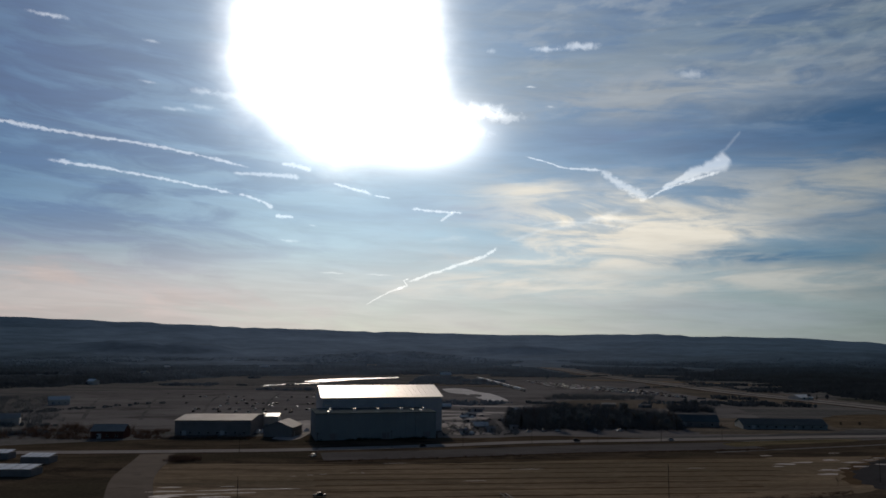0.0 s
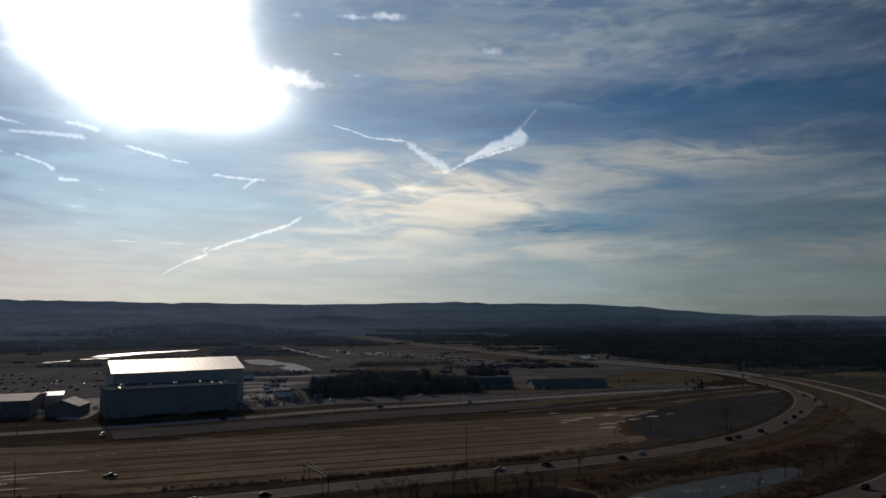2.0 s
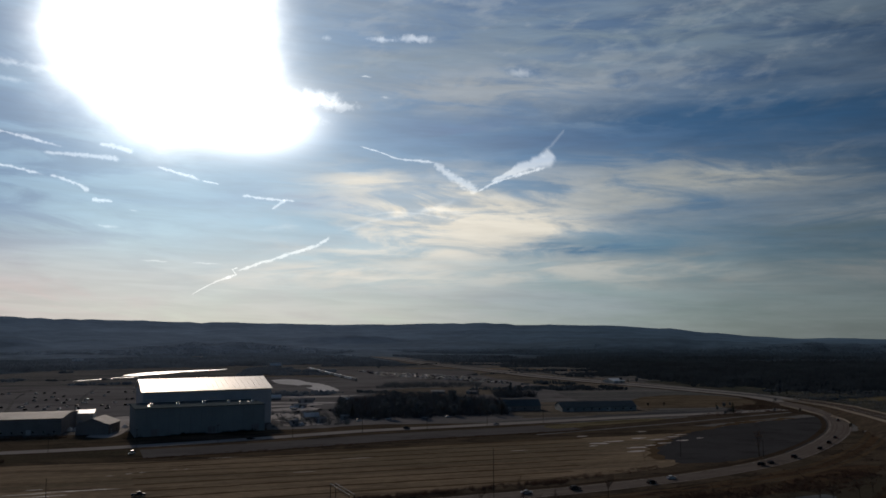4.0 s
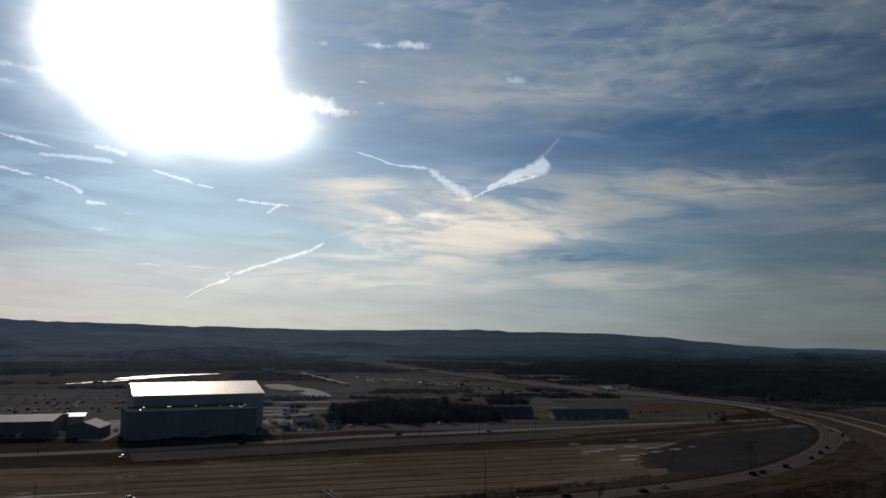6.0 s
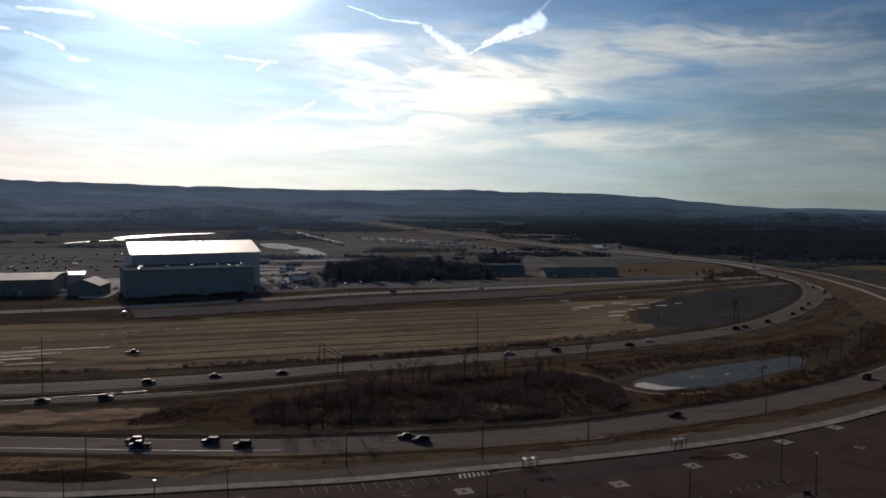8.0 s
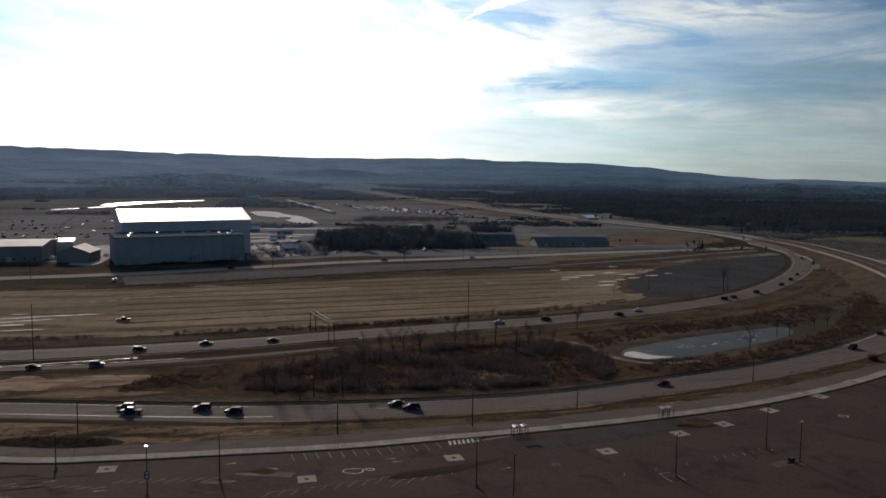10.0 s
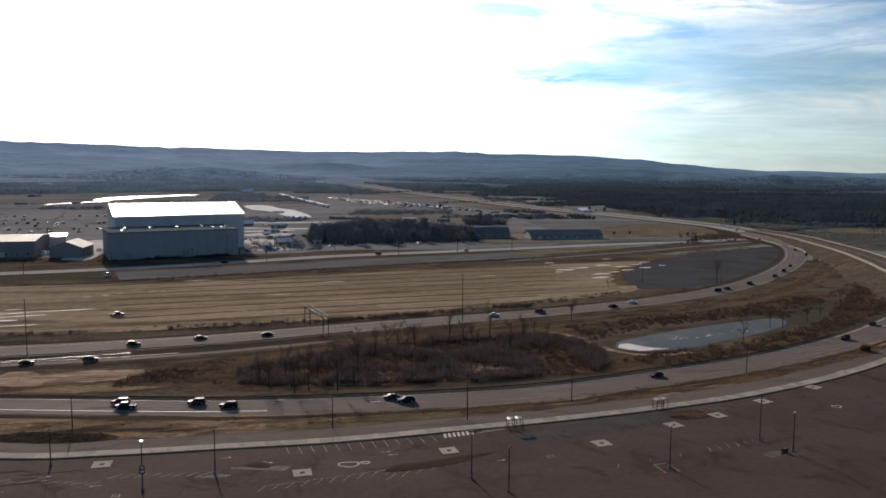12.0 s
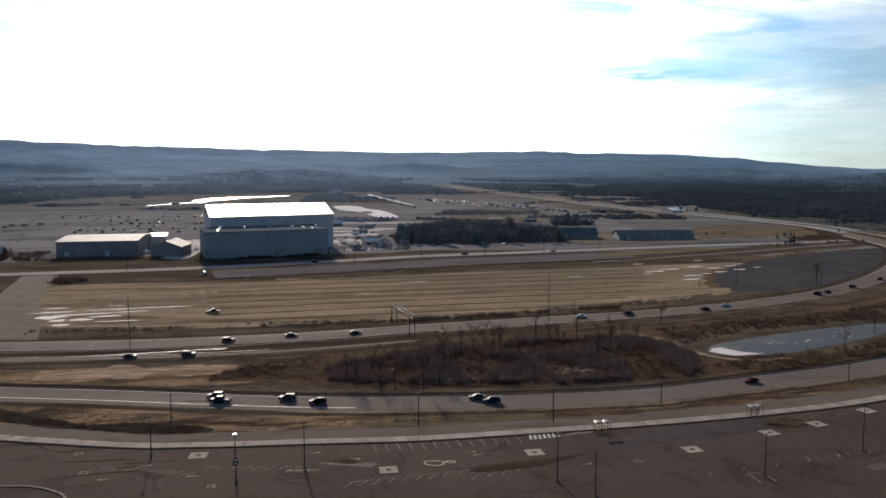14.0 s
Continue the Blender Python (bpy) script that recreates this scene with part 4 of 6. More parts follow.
guard_rail([p[:2] for p in FREEWAY], -9.6, -160, 30)


def viaduct():
    """A flyover that comes down to meet the freeway; the line is its near edge."""
    root = holder("viaduct", pose(0, 0, 0), "concrete flyover ramp with pale parapets on an earth bank", "viaduct", kind="structure")
    line = spline(VIADUCT, 7)
    out = [-v for v in sides_of(line)]

    def course(u0, u1, lo, hi):
        bm = bmesh.new()
        loft(bm, [[(p + o * u0 + Vector((0, 0, lo))), (p + o * u1 + Vector((0, 0, lo))), (p + o * u1 + Vector((0, 0, hi))), (p + o * u0 + Vector((0, 0, hi)))] for p, o in zip(line, out)])
        return bm

    part("deck", course(0.0, 18.0, -1.15, 0.0), M_DECK, root)
    part("lane_stripe", course(8.8, 9.1, 0.004, 0.012), M_FADED, root)
    for u in (-0.4, 17.9):
        part("parapet", course(u, u + 0.45, -0.6, 0.85), M_KERB, root, "pale concrete parapet")
    bm = bmesh.new()
    loft(bm, [[(*(p + o * u).xy, z) for u, z in ((-0.9 - (2.2 + w) * p.z, -0.2), (19.0 + (2.2 + w) * p.z, -0.2), (18.6, p.z - 1.2), (-0.6, p.z - 1.2))] for p, o, w in zip(line, out, (0.5 * noise.noise(q * 0.06) for q in line))])
    part("embankment", bm, M_BANK, root, "grassy earth bank under the roadway")


viaduct()


def barrier(pts):
    """A low concrete wall with a sloped foot along the carriageway's edge."""
    line = spline([(x, y, 0) for x, y in pts], 5)
    bm = loft(bmesh.new(), [[(*(p + q * u).xy, z) for u, z in ((-0.35, 0), (0.35, 0), (0.16, 0.35), (0.1, 1.0), (-0.1, 1.0), (-0.16, 0.35))] for p, q in zip(line, sides_of(line))])
    tagged(finish("concrete_barrier", bm, M_KERB), "pale concrete barrier along the freeway bend", "barrier", "freeway barriers")


barrier([(420, 668), (414, 642), (406, 606), (397, 573)])
barrier([(401, 570), (396, 551), (388, 533), (378, 516)])


# ---- sidewalk slabs along the lot ----
def sidewalk():
    root = holder("sidewalk", pose(0, 0, 0), "pale concrete sidewalk of worn slabs", "sidewalk", kind="structure")
    line = spline(EDGE, 3.0)
    nrm = sides_of(line)
    rest = bmesh.new()
    for i in range(len(line) - 1):
        a, b, s, t = line[i], line[i + 1], nrm[i], nrm[i + 1]
        d = (b - a).normalized() * 0.03
        quad = [a + s * 0.4 + d, b + t * 0.4 - d, b + t * 3.6 - d, a + s * 3.6 + d]
        rise = 0.17 + 0.012 * noise.noise(a * 0.9)
        near = -75 < a.x < 205
        bm = bmesh.new() if near else rest
        lo = [bm.verts.new((v.x, v.y, 0.0)) for v in quad]
        hi = [bm.verts.new((v.x, v.y, rise)) for v in quad]
        bm.faces.new(hi)
        for k in range(4):
            j = (k + 1) % 4
            bm.faces.new((lo[k], lo[j], hi[j], hi[k]))
        if near:
            part("slab", bm, M_CONC, root)
    part("far_slabs", rest, M_CONC, root)["kind"] = "stuff"


sidewalk()

# ---- water and snow ----
pond = structure("water_pond", patch([(118, 262), (122, 270), (138, 279), (165, 290), (192, 298), (208, 301), (206, 291), (192, 280), (160, 264), (140, 256), (124, 255)], 0.06, 1.0, 4), M_POND, "half-frozen pond with drifting pale ice", "pond")
ice_rnd = random.Random(3)
for k in range(20):
    fx = ice_rnd.uniform(0.15, 0.95)
    cx, cy = 124 + 78 * fx, 262 + 28 * fx + ice_rnd.uniform(-5, 6)
    size = ice_rnd.uniform(0.2, 0.65)
    flake = finish("ice_floe", patch([(cx + size * math.cos(a) * ice_rnd.uniform(0.8, 2.2), cy + size * math.sin(a) * ice_rnd.uniform(0.4, 1.0)) for a in (0, 1.1, 2.2, 3.3, 4.4, 5.4)], 0.075, 0.2, 0.8), M_SNOW)
    tagged(flake, "thin pale ice floe on the pond", "ice", "ice floes")
tagged(finish("ice_sheet", patch([(118.5, 262), (121, 266.5), (125, 268), (128, 263), (131, 259.5), (136, 257.6), (132, 256.3), (124, 256)], 0.085, 0.8, 3), M_SNOW), "bright white ice sheet at the pond's end", "ice", kind="structure")
structure("water_meadow", patch([(-294, 1428), (-280, 1509), (-255, 1557), (-206, 1596), (-142, 1635), (-144, 1609), (-191, 1553), (-221, 1504), (-239, 1458), (-260, 1421)], 0.06, 8, 14), M_SHINE, "flooded meadow glaring in the low sun", "pond")
tagged(finish("water_streak", ribbon([(-325, 1278), (-303, 1322), (-280, 1351), (-259, 1378)], 9, 0.06, 20, jag=6), M_SHINE), "thin shining strip of flood water", "pond", kind="structure")
structure("ice_pool", patch([(-43, 1215), (-24, 1236), (-6, 1215), (8, 1150), (28, 1095), (40, 1010), (43, 962), (24, 950), (14, 985), (4, 1040), (-8, 1085), (-30, 1120)], 0.06, 5, 14), M_ICE, "pale frozen pool with trodden snow beyond the hall", "ice")
structure("ice_hollow", patch([(-2, 1085), (8, 1090), (14, 1060), (10, 1030), (0, 1050)], 0.064, 3, 8), M_FARGREY, "bare grey hollow in the frozen pool", "ice")
FIELD_SNOW = [(-88, 408, 3, 1.2), (-80, 413, 4, 1.2), (-75, 415, 4, 1.0), (-60, 421, 4, 1.2), (-55, 421, 2, 1.0), (-42, 455, 14, 1.2), (-131, 352, 14, 8), (-126, 344, 10, 6), (-134, 364, 20, 4), (-120, 358, 26, 3), (-138, 374, 12, 3), (-112, 368, 22, 1.6), (30, 438, 18, 1.6), (2, 400, 14, 1.4), (120, 446, 10, 1.5),
              (-118, 345, 12, 7), (-110, 352, 16, 3), (-121, 335, 9, 4), (-104, 362, 30, 1.8), (-95, 372, 34, 1.6), (-112, 378, 12, 1.6), (-100, 341, 18, 2)]
LOT_SNOW = [(238, 492, 11, 3), (222, 512, 8, 3), (176, 498, 9, 3), (183, 429, 13, 5), (174, 464, 11, 6), (187, 471, 13, 5), (205, 481, 12, 5), (215, 473, 14, 5), (229, 483, 12, 4), (228, 466, 10, 4), (166, 455, 8, 4), (188, 443, 15, 5), (211, 457, 11, 4), (200, 450, 8, 3), (243, 474, 8, 3)]
for x, y, a, b in FIELD_SNOW + LOT_SNOW:
    pts = [(x + a / 2 * math.cos(k * math.tau / 9) * random.uniform(0.6, 1.2), y + 0.12 * a / 2 * math.cos(k * math.tau / 9) + b / 2 * math.sin(k * math.tau / 9) * random.uniform(0.5, 1.2)) for k in range(9)]
    tagged(finish("snow_patch", patch(pts, 0.075, 1.1, 0.8), M_SNOW), "thin leftover patch of old snow on grass", "snow", "snow patches")


# ---- lot markings, pads ----
def pad(x, y, turn, size=3.9, stump=True):
    root = holder("concrete_pad", pose(x, y, 0.03, 0, 0, turn), "square pale concrete pad with a dark drain", "concrete pad", "pads in the lot")
    part("slab", box(bmesh.new(), -size / 2, -size / 2, 0, size / 2, size / 2, 0.09, 0.03), M_CONC, root)
    if stump:
        part("drain", box(bmesh.new(), -0.5, -0.5, 0.09, 0.5, 0.5, 0.16, 0.08), M_DARKSTEEL, root, "dark iron drain cover")


for x, y, turn in ((-37, 179, 0), (5, 166, 3), (38, 173, 5), (74, 171, 8), (112, 185, 16), (131, 194, 20), (154, 204, 24), (97, 180, 12), (175, 217, 26)):
    pad(x, y, turn)


def mark(name, quads, label, z=0.037, material=None, joined=True):
    """Painted strokes: each is x, y, length, width, turn."""
    bm = bmesh.new()
    for x, y, l, w, turn in quads:
        c, s = math.cos(radians(turn)), math.sin(radians(turn))
        bm.faces.new([bm.verts.new((x + c * a - s * b, y + s * a + c * b, z)) for a, b in ((-l / 2, -w / 2), (l / 2, -w / 2), (l / 2, w / 2), (-l / 2, w / 2))])
    return tagged(finish(name, bm, material or M_LINE), label, "road marking", "lot markings")


for dx, dy, l, tn in ((-2.6, -0.5, 5, 96), (0.6, -1.6, 3, 96), (-1, 2.0, 3, 6)):
    c10, s10 = math.cos(radians(10)), math.sin(radians(10))
    mark("island_outline", [(82.5 + c10 * dx - s10 * dy, 154.5 + s10 * dx + c10 * dy, l, 0.2, tn)], "white painted outline round a lamp foot", material=M_WORN)
stall_line = [p for p in spline(EDGE, 2.7) if 0 < p.x < 38]
for p in stall_line:
    mark("stall_line", [(p.x + 0.4, p.y - 3.0, 4.6, 0.13, -82)], "faded white parking stall line", material=M_WORN)
for p in [p for p in spline(EDGE, 2.7) if 108 < p.x < 128]:
    mark("stall_line", [(p.x + 1.2, p.y - 3.4, 4.6, 0.13, -60)], "faded white parking stall line", material=M_WORN)
for k in range(7):
    mark("crossing_bar", [(39.2 + 1.15 * k, 183.0 + 0.2 * k, 3.0, 0.6, 84)], "white zebra crossing bar on asphalt", material=M_FADED)
    mark("hatch_bar", [(48.2 + 1.1 * k, 184.0 + 0.25 * k, 2.8, 0.2, 40)], "thin white hatching on asphalt", material=M_WORN)
for k in range(20):
    mark("hatch_bar", [(-9.5 + 0.6 * k, 171.6 - 0.13 * k, 1.0 + 0.1 * k, 0.14, 62)], "faded white hatching on asphalt", material=M_WORN)
for k in range(12):
    mark("hatch_bar", [(-16.5 + 0.6 * k, 168.0 - 0.05 * k, 2.2 - 0.25 * abs(k - 6), 0.14, 62)], "faded white hatching on asphalt", material=M_WORN)
mark("worn_patch", [(109.5, 157.0, 5.0, 2.6, 20), (113.0, 156.2, 4.0, 1.6, -12)], "pale worn concrete round a lamp foot", z=0.034, material=M_SERVICE)
mark("island_edge", [(-54, 170.5, 14, 0.6, 6), (-46, 176, 12, 0.5, 4)], "dark seam in the asphalt", material=M_SHADE_SEAM)
for k in range(11):
    mark("faded_stripe", [(-2 + 2.9 * k, 160.5 + 0.45 * k, 2.6, 0.1, 12)], "nearly worn away stall stripe", material=M_WORN)
    mark("faded_stripe", [(-3.4 + 2.9 * k, 159.0 + 0.45 * k, 3.4, 0.1, 58)], "nearly worn away stall stripe", material=M_WORN)
for k in range(8):
    mark("faded_stripe", [(-55 + 2.6 * k, 173.5 - 0.7 * k, 3.2, 0.12, 20)], "nearly worn away stall stripe", material=M_WORN)
    mark("faded_stripe", [(-33 + 2.6 * k, 171.5 - 0.3 * k, 3.2, 0.12, 35)], "nearly worn away stall stripe", material=M_WORN)
for k in range(6):
    mark("faded_stripe", [(97 + 2.6 * k, 163.0 + 0.5 * k, 2.6, 0.1, 84)], "nearly worn away stall stripe", material=M_WORN)
    mark("faded_stripe", [(72 + 8.2 * k, 157 + 1.7 * k, 2.2, 0.1, 60)], "nearly worn away stall stripe", material=M_WORN)
    mark("faded_stripe", [(23 + 3.4 * k, 160.5 + 1.2 * k, 4.2, 0.12, 52)], "nearly worn away stall stripe", material=M_WORN)
# slanting dark dashes: painted shadows of bollards that aren't built
for k in range(6):
    for x, y in ((64.4 + 5.7 * k, 176.5 + 1.2 * k), (66.7 + 5.7 * k, 176.9 + 1.2 * k)):
        mark("bollard_shadow", [(x, y, 1.9, 0.4, -58)], "dark dash painted as a bollard shadow", z=0.066, material=M_SHADE_SEAM)


def arrow(x, y, turn, scale=0.8):
    c, s = math.cos(radians(turn)), math.sin(radians(turn))
    bm = bmesh.new()
    shape = ((-1.6, -0.12), (0.4, -0.12), (0.4, -0.5), (1.6, 0.0), (0.4, 0.5), (0.4, 0.12), (-1.6, 0.12))
    bm.faces.new([bm.verts.new((x + scale * (c * a - s * b), y + scale * (s * a + c * b), 0.037)) for a, b in shape])
    tagged(finish("lane_arrow", bm, M_WORN), "white painted direction arrow", "road marking", "lane arrows")


for a in ((-47, 174, 8), (-54, 167, 188), (-36, 167, 185), (48, 165, 15), (24, 175, 5), (25, 173, 185), (-11, 178, 10), (-2, 173.5, -30)):
    arrow(*a)


def loop_mark(x, y, rx, ry, w=0.3):
    bm = bmesh.new()
    ring = []
    for k in range(28):
        a = math.tau * k / 28
        r = 1 + 0.16 * math.cos(2 * a + 0.5) + 0.07 * math.sin(3 * a)
        ring.append([bm.verts.new((x + (rx * r - d) * math.cos(a), y + (ry * r - d) * math.sin(a), 0.037)) for d in (0, w)])
    for k in range(28):
        j = (k + 1) % 28
        bm.faces.new((ring[k][0], ring[j][0], ring[j][1], ring[k][1]))
    tagged(finish("painted_loop", bm, M_FADED), "hand-painted white loop on asphalt", "road marking", "painted loops")


loop_mark(15, 169, 2.0, 1.8)
loop_mark(18.6, 169.4, 0.95, 0.9)
loop_mark(148, 186, 1.1, 1.3)


def row_mark(x, y, turn, s=1.0):
    """An unreadable painted row mark: a box of bars."""
    c0, s0 = math.cos(radians(turn)), math.sin(radians(turn))
    put = lambda a, b: (x + s * (c0 * a - s0 * b), y + s * (s0 * a + c0 * b))
    mark("row_mark", [(*put(-0.75, 0), 1.9 * s, 0.17 * s, turn + 90), (*put(0.75, 0), 1.9 * s, 0.17 * s, turn + 90), (*put(0, 1.0), 1.4 * s, 0.17 * s, turn), (*put(0.1, -0.3), 1.1 * s, 0.17 * s, turn)], "white bars of a painted row mark", material=M_WORN)


row_mark(-64, 183, 8)
row_mark(-59, 171, 5)
row_mark(-31, 161, 0, 0.9)
row_mark(59.5, 165, 10, 0.9)


# ---- lamps and poles ----
def lot_lamp(x, y, h, turn, glint=False, sign=False):
    root = holder("parking_lamp", pose(x, y, 0.03, 0, 0, turn), "tall dark steel parking lot lamp on concrete foot", "street lamp", "parking lot lamps")
    part("foot", tube(bmesh.new(), [(0, 0, 0), (0, 0, 0.75)], [0.33, 0.3], 12), M_KERB, root, "round concrete foot")
    part("base_plate", box(bmesh.new(), -0.22, -0.22, 0.75, 0.22, 0.22, 0.8, 0.01), M_DARKSTEEL, root)
    part("pole", tube(bmesh.new(), [(0, 0, 0.8), (0, 0, h)], [0.13, 0.08], 8), M_DARKSTEEL, root)
    part("arm", tube(bmesh.new(), [(-0.4, 0, h - 0.05), (0.4, 0, h - 0.05)], [0.05, 0.05], 6), M_DARKSTEEL, root)
    # a head seen glinting gets the pale lens colour in place of the glint
    for sx in ((0.0,) if glint else (-0.45, 0.45)):
        head = part("lamp_head", box(bmesh.new(), sx - 0.32, -0.25, h - 0.08, sx + 0.32, 0.25, h + 0.14, 0.05), M_LENS if glint else M_DARKSTEEL, root)
        part("lens", box(bmesh.new(), sx - 0.26, -0.2, h - 0.13, sx + 0.26, 0.2, h - 0.081, 0.0), M_LENS, head)
    if sign:
        plate = part("row_sign", box(bmesh.new(), -0.5, -0.17, 3.4, 0.5, -0.13, 5.0, 0.0), M_DARKSTEEL, root, "dark row sign with two pale marks")
        for z in (3.65, 4.4):
            part("sign_mark", box(bmesh.new(), -0.32, -0.19, z, 0.32, -0.171, z + 0.45, 0.0), M_WHITE, plate)


for a in ((-26.3, 163, 10, 0, True, True), (-12.8, 168.4, 10.2, 8), (39.1, 156.1, 10.1, 0), (44.8, 148.4, 9.3, 90), (82.3, 153.8, 9.5, 85, True), (114.4, 157.2, 9.3, 40, True), (111.7, 166, 10.5, 10), (-47.5, 180.3, 7.9, 90), (163, 172, 10, 30)):
    lot_lamp(*a)


def road_pole(x, y, h, turn, lamp=True):
    root = holder("roadside_pole", pose(x, y, 0.03, 0, 0, turn), "slim steel roadside lamp pole", "street lamp", "roadside poles")
    part("pole", tube(bmesh.new(), [(0, 0, 0), (0, 0, h)], [0.16, 0.1], 8), M_DARKSTEEL, root)
    part("base_plate", box(bmesh.new(), -0.3, -0.3, 0, 0.3, 0.3, 0.12, 0.05), M_CONC, root)
    if lamp:
        part("arm", tube(bmesh.new(), [(0, 0, h - 0.2), (0, 0.7, h), (0, 1.3, h + 0.05)], [0.06, 0.05, 0.04], 6), M_DARKSTEEL, root)
        part("lamp_head", box(bmesh.new(), -0.15, 1.2, h - 0.05, 0.15, 1.9, h + 0.1, 0.03), M_DARKSTEEL, root)


for a in ((13.3, 193.4, 8.0, 5), (-48.8, 205.3, 8.0, 0), (78.7, 202.8, 7.8, 10), (143, 221, 8, 20), (-110, 222, 8, -10)):
    road_pole(*a)
for a in ((47.2, 193.5, 12.0, 0), (-79, 279, 20.5, 0), (74.9, 317, 20.0, 0), (195, 402, 12, 0), (237, 394, 9, 0)):
    road_pole(*a, lamp=False)


def power_pole(x, y, h=11):
    root = holder("utility_pole", pose(x, y, 0, 0, 0, 12), "weathered wooden utility pole with crossarm", "utility pole", "utility poles")
    part("pole", tube(bmesh.new(), [(0, 0, 0), (0, 0, h)], [0.18, 0.12], 7), M_WOODPOLE, root)
    part("crossarm", box(bmesh.new(), -1.2, -0.07, h - 0.9, 1.2, 0.07, h - 0.7, 0.0), M_WOODPOLE, root)
    for sx in (-1.0, 0.0, 1.0):
        part("insulator", tube(bmesh.new(), [(sx, 0, h - 0.7), (sx, 0, h - 0.45)], [0.06, 0.04], 6), M_LENS, root)


for x in (-140, -95, -50, -5, 40, 85, 130, 175):
    power_pole(x, 520 + (x + 95) * 0.28 - (12 if x < 0 else 15))


# ---- bus shelters, bin, gantry ----
def shelter(x, y, turn):
    root = holder("bus_shelter", pose(x, y, 0.16, 0, 0, turn), "small open bus shelter with two small domed roofs", "bus shelter", "bus shelters")
    for sx in (-1.05, 1.05):
        rings = []
        for k in range(7):
            a = math.pi * k / 6
            rings.append([(sx - 0.85 * math.cos(a), yy, 2.35 + 0.35 * math.sin(a) + dz) for yy, dz in ((-0.9, 0), (0.9, 0), (0.9, 0.07), (-0.9, 0.07))])
        part("roof", loft(bmesh.new(), rings), M_STEEL, root, "domed steel-framed roof")
        for px in (-0.78, 0.78):
            for py in (-0.8, 0.8):
                part("post", tube(bmesh.new(), [(sx + px, py, 0), (sx + px, py, 2.36)], [0.07, 0.07], 6), M_DARKSTEEL, root)
        part("side_rail", box(bmesh.new(), sx - 0.78, 0.76, 0.9, sx + 0.78, 0.82, 1.0), M_DARKSTEEL, root)
        part("bench", box(bmesh.new(), sx - 0.7, 0.3, 0.42, sx + 0.7, 0.7, 0.48), M_DARKSTEEL, root)


shelter(57, 184.8, 4)
shelter(100, 193.2, 12)


def bin_box():
    root = holder("skip_bin", pose(112.6, 157.6, 0.05, 0, 0, 14) @ Matrix.Scale(0.6, 4), "dark steel skip bin on a concrete pad", "bin")
    part("body", box(bmesh.new(), -0.9, -0.7, 0.15, 0.9, 0.7, 1.5, -0.08), M_DARKSTEEL, root)
    part("lid", box(bmesh.new(), -1.0, -0.8, 1.5, 1.0, 0.8, 1.62, 0.05), M_TYRE, root)
    for sx in (-0.7, 0.7):
        part("skid", box(bmesh.new(), sx - 0.08, -0.7, 0, sx + 0.08, 0.7, 0.15), M_STEEL, root)


bin_box()


def gantry(x, y, turn, span):
    root = holder("sign_gantry", pose(x, y, 0, 0, 0, turn), "slender overhead steel gantry across the freeway", "gantry")
    for sx in (0.0, span):
        for sy in (-1.1, 1.1):
            part("post", tube(bmesh.new(), [(sx, sy, 0), (sx, sy * 0.9, 8.0)], [0.17, 0.14], 8), M_DARKSTEEL, root)
    for sy in (-1.0, 1.0):
        part("chord", tube(bmesh.new(), [(-0.5, sy, 8.0), (span + 0.5, sy, 8.0)], [0.12, 0.12], 6), M_STEEL, root)
        part("lower_chord", tube(bmesh.new(), [(-0.5, sy, 7.0), (span + 0.5, sy, 7.0)], [0.07, 0.07], 6), M_DARKSTEEL, root)
    k, n = 0, int(span / 1.6)
    for k in range(n):
        x0, x1 = span * k / n, span * (k + 1) / n
        part("brace", tube(bmesh.new(), [(x0, -1.0, 7.0 if k % 2 else 8.0), (x1, -1.0, 8.0 if k % 2 else 7.0)], [0.05, 0.05], 5), M_DARKSTEEL, root)
        part("strut", tube(bmesh.new(), [(x0, -1.0, 7.98), (x0, 1.0, 7.98)], [0.05, 0.05], 5), M_DARKSTEEL, root)


gantry(12.5, 322, -76, 24)


# ---- vehicles ----
def ring(x, hw, z0, z1, hw2=None):
    h2 = hw if hw2 is None else hw2
    return [(x, -hw, z0), (x, hw, z0), (x, hw * 1.0, (z0 + z1) / 2), (x, h2, z1), (x, -h2, z1), (x, -hw, (z0 + z1) / 2)]


SHAPES = {
    "sedan": dict(l=4.7, body=((-2.35, 0.70, 0.40, 0.72), (-2.2, 0.86, 0.28, 0.95), (-1.2, 0.91, 0.22, 0.98), (0.9, 0.91, 0.22, 0.95), (2.1, 0.84, 0.26, 0.80), (2.35, 0.66, 0.38, 0.62)), cabin=((-1.75, 0.98), (-0.95, 1.42), (0.25, 1.44), (1.15, 0.95)), wheels=(-1.4, 1.4), r=0.33),
    "suv": dict(l=4.8, body=((-2.38, 0.78, 0.45, 0.9), (-2.3, 0.92, 0.35, 1.12), (-1.2, 0.95, 0.28, 1.14), (1.0, 0.95, 0.28, 1.10), (2.2, 0.88, 0.32, 0.98), (2.4, 0.72, 0.42, 0.75)), cabin=((-2.2, 1.12), (-1.9, 1.72), (0.3, 1.74), (1.15, 1.10)), wheels=(-1.45, 1.45), r=0.38),
    "pickup": dict(l=5.7, body=((-2.85, 0.92, 0.5, 1.10), (-2.75, 0.96, 0.42, 1.14), (-0.9, 0.97, 0.36, 1.14), (1.2, 0.97, 0.36, 1.16), (2.6, 0.92, 0.38, 1.08), (2.85, 0.78, 0.48, 0.85)), cabin=((-0.95, 1.14), (-0.7, 1.82), (0.85, 1.84), (1.6, 1.14)), wheels=(-1.8, 1.8), r=0.42),
}


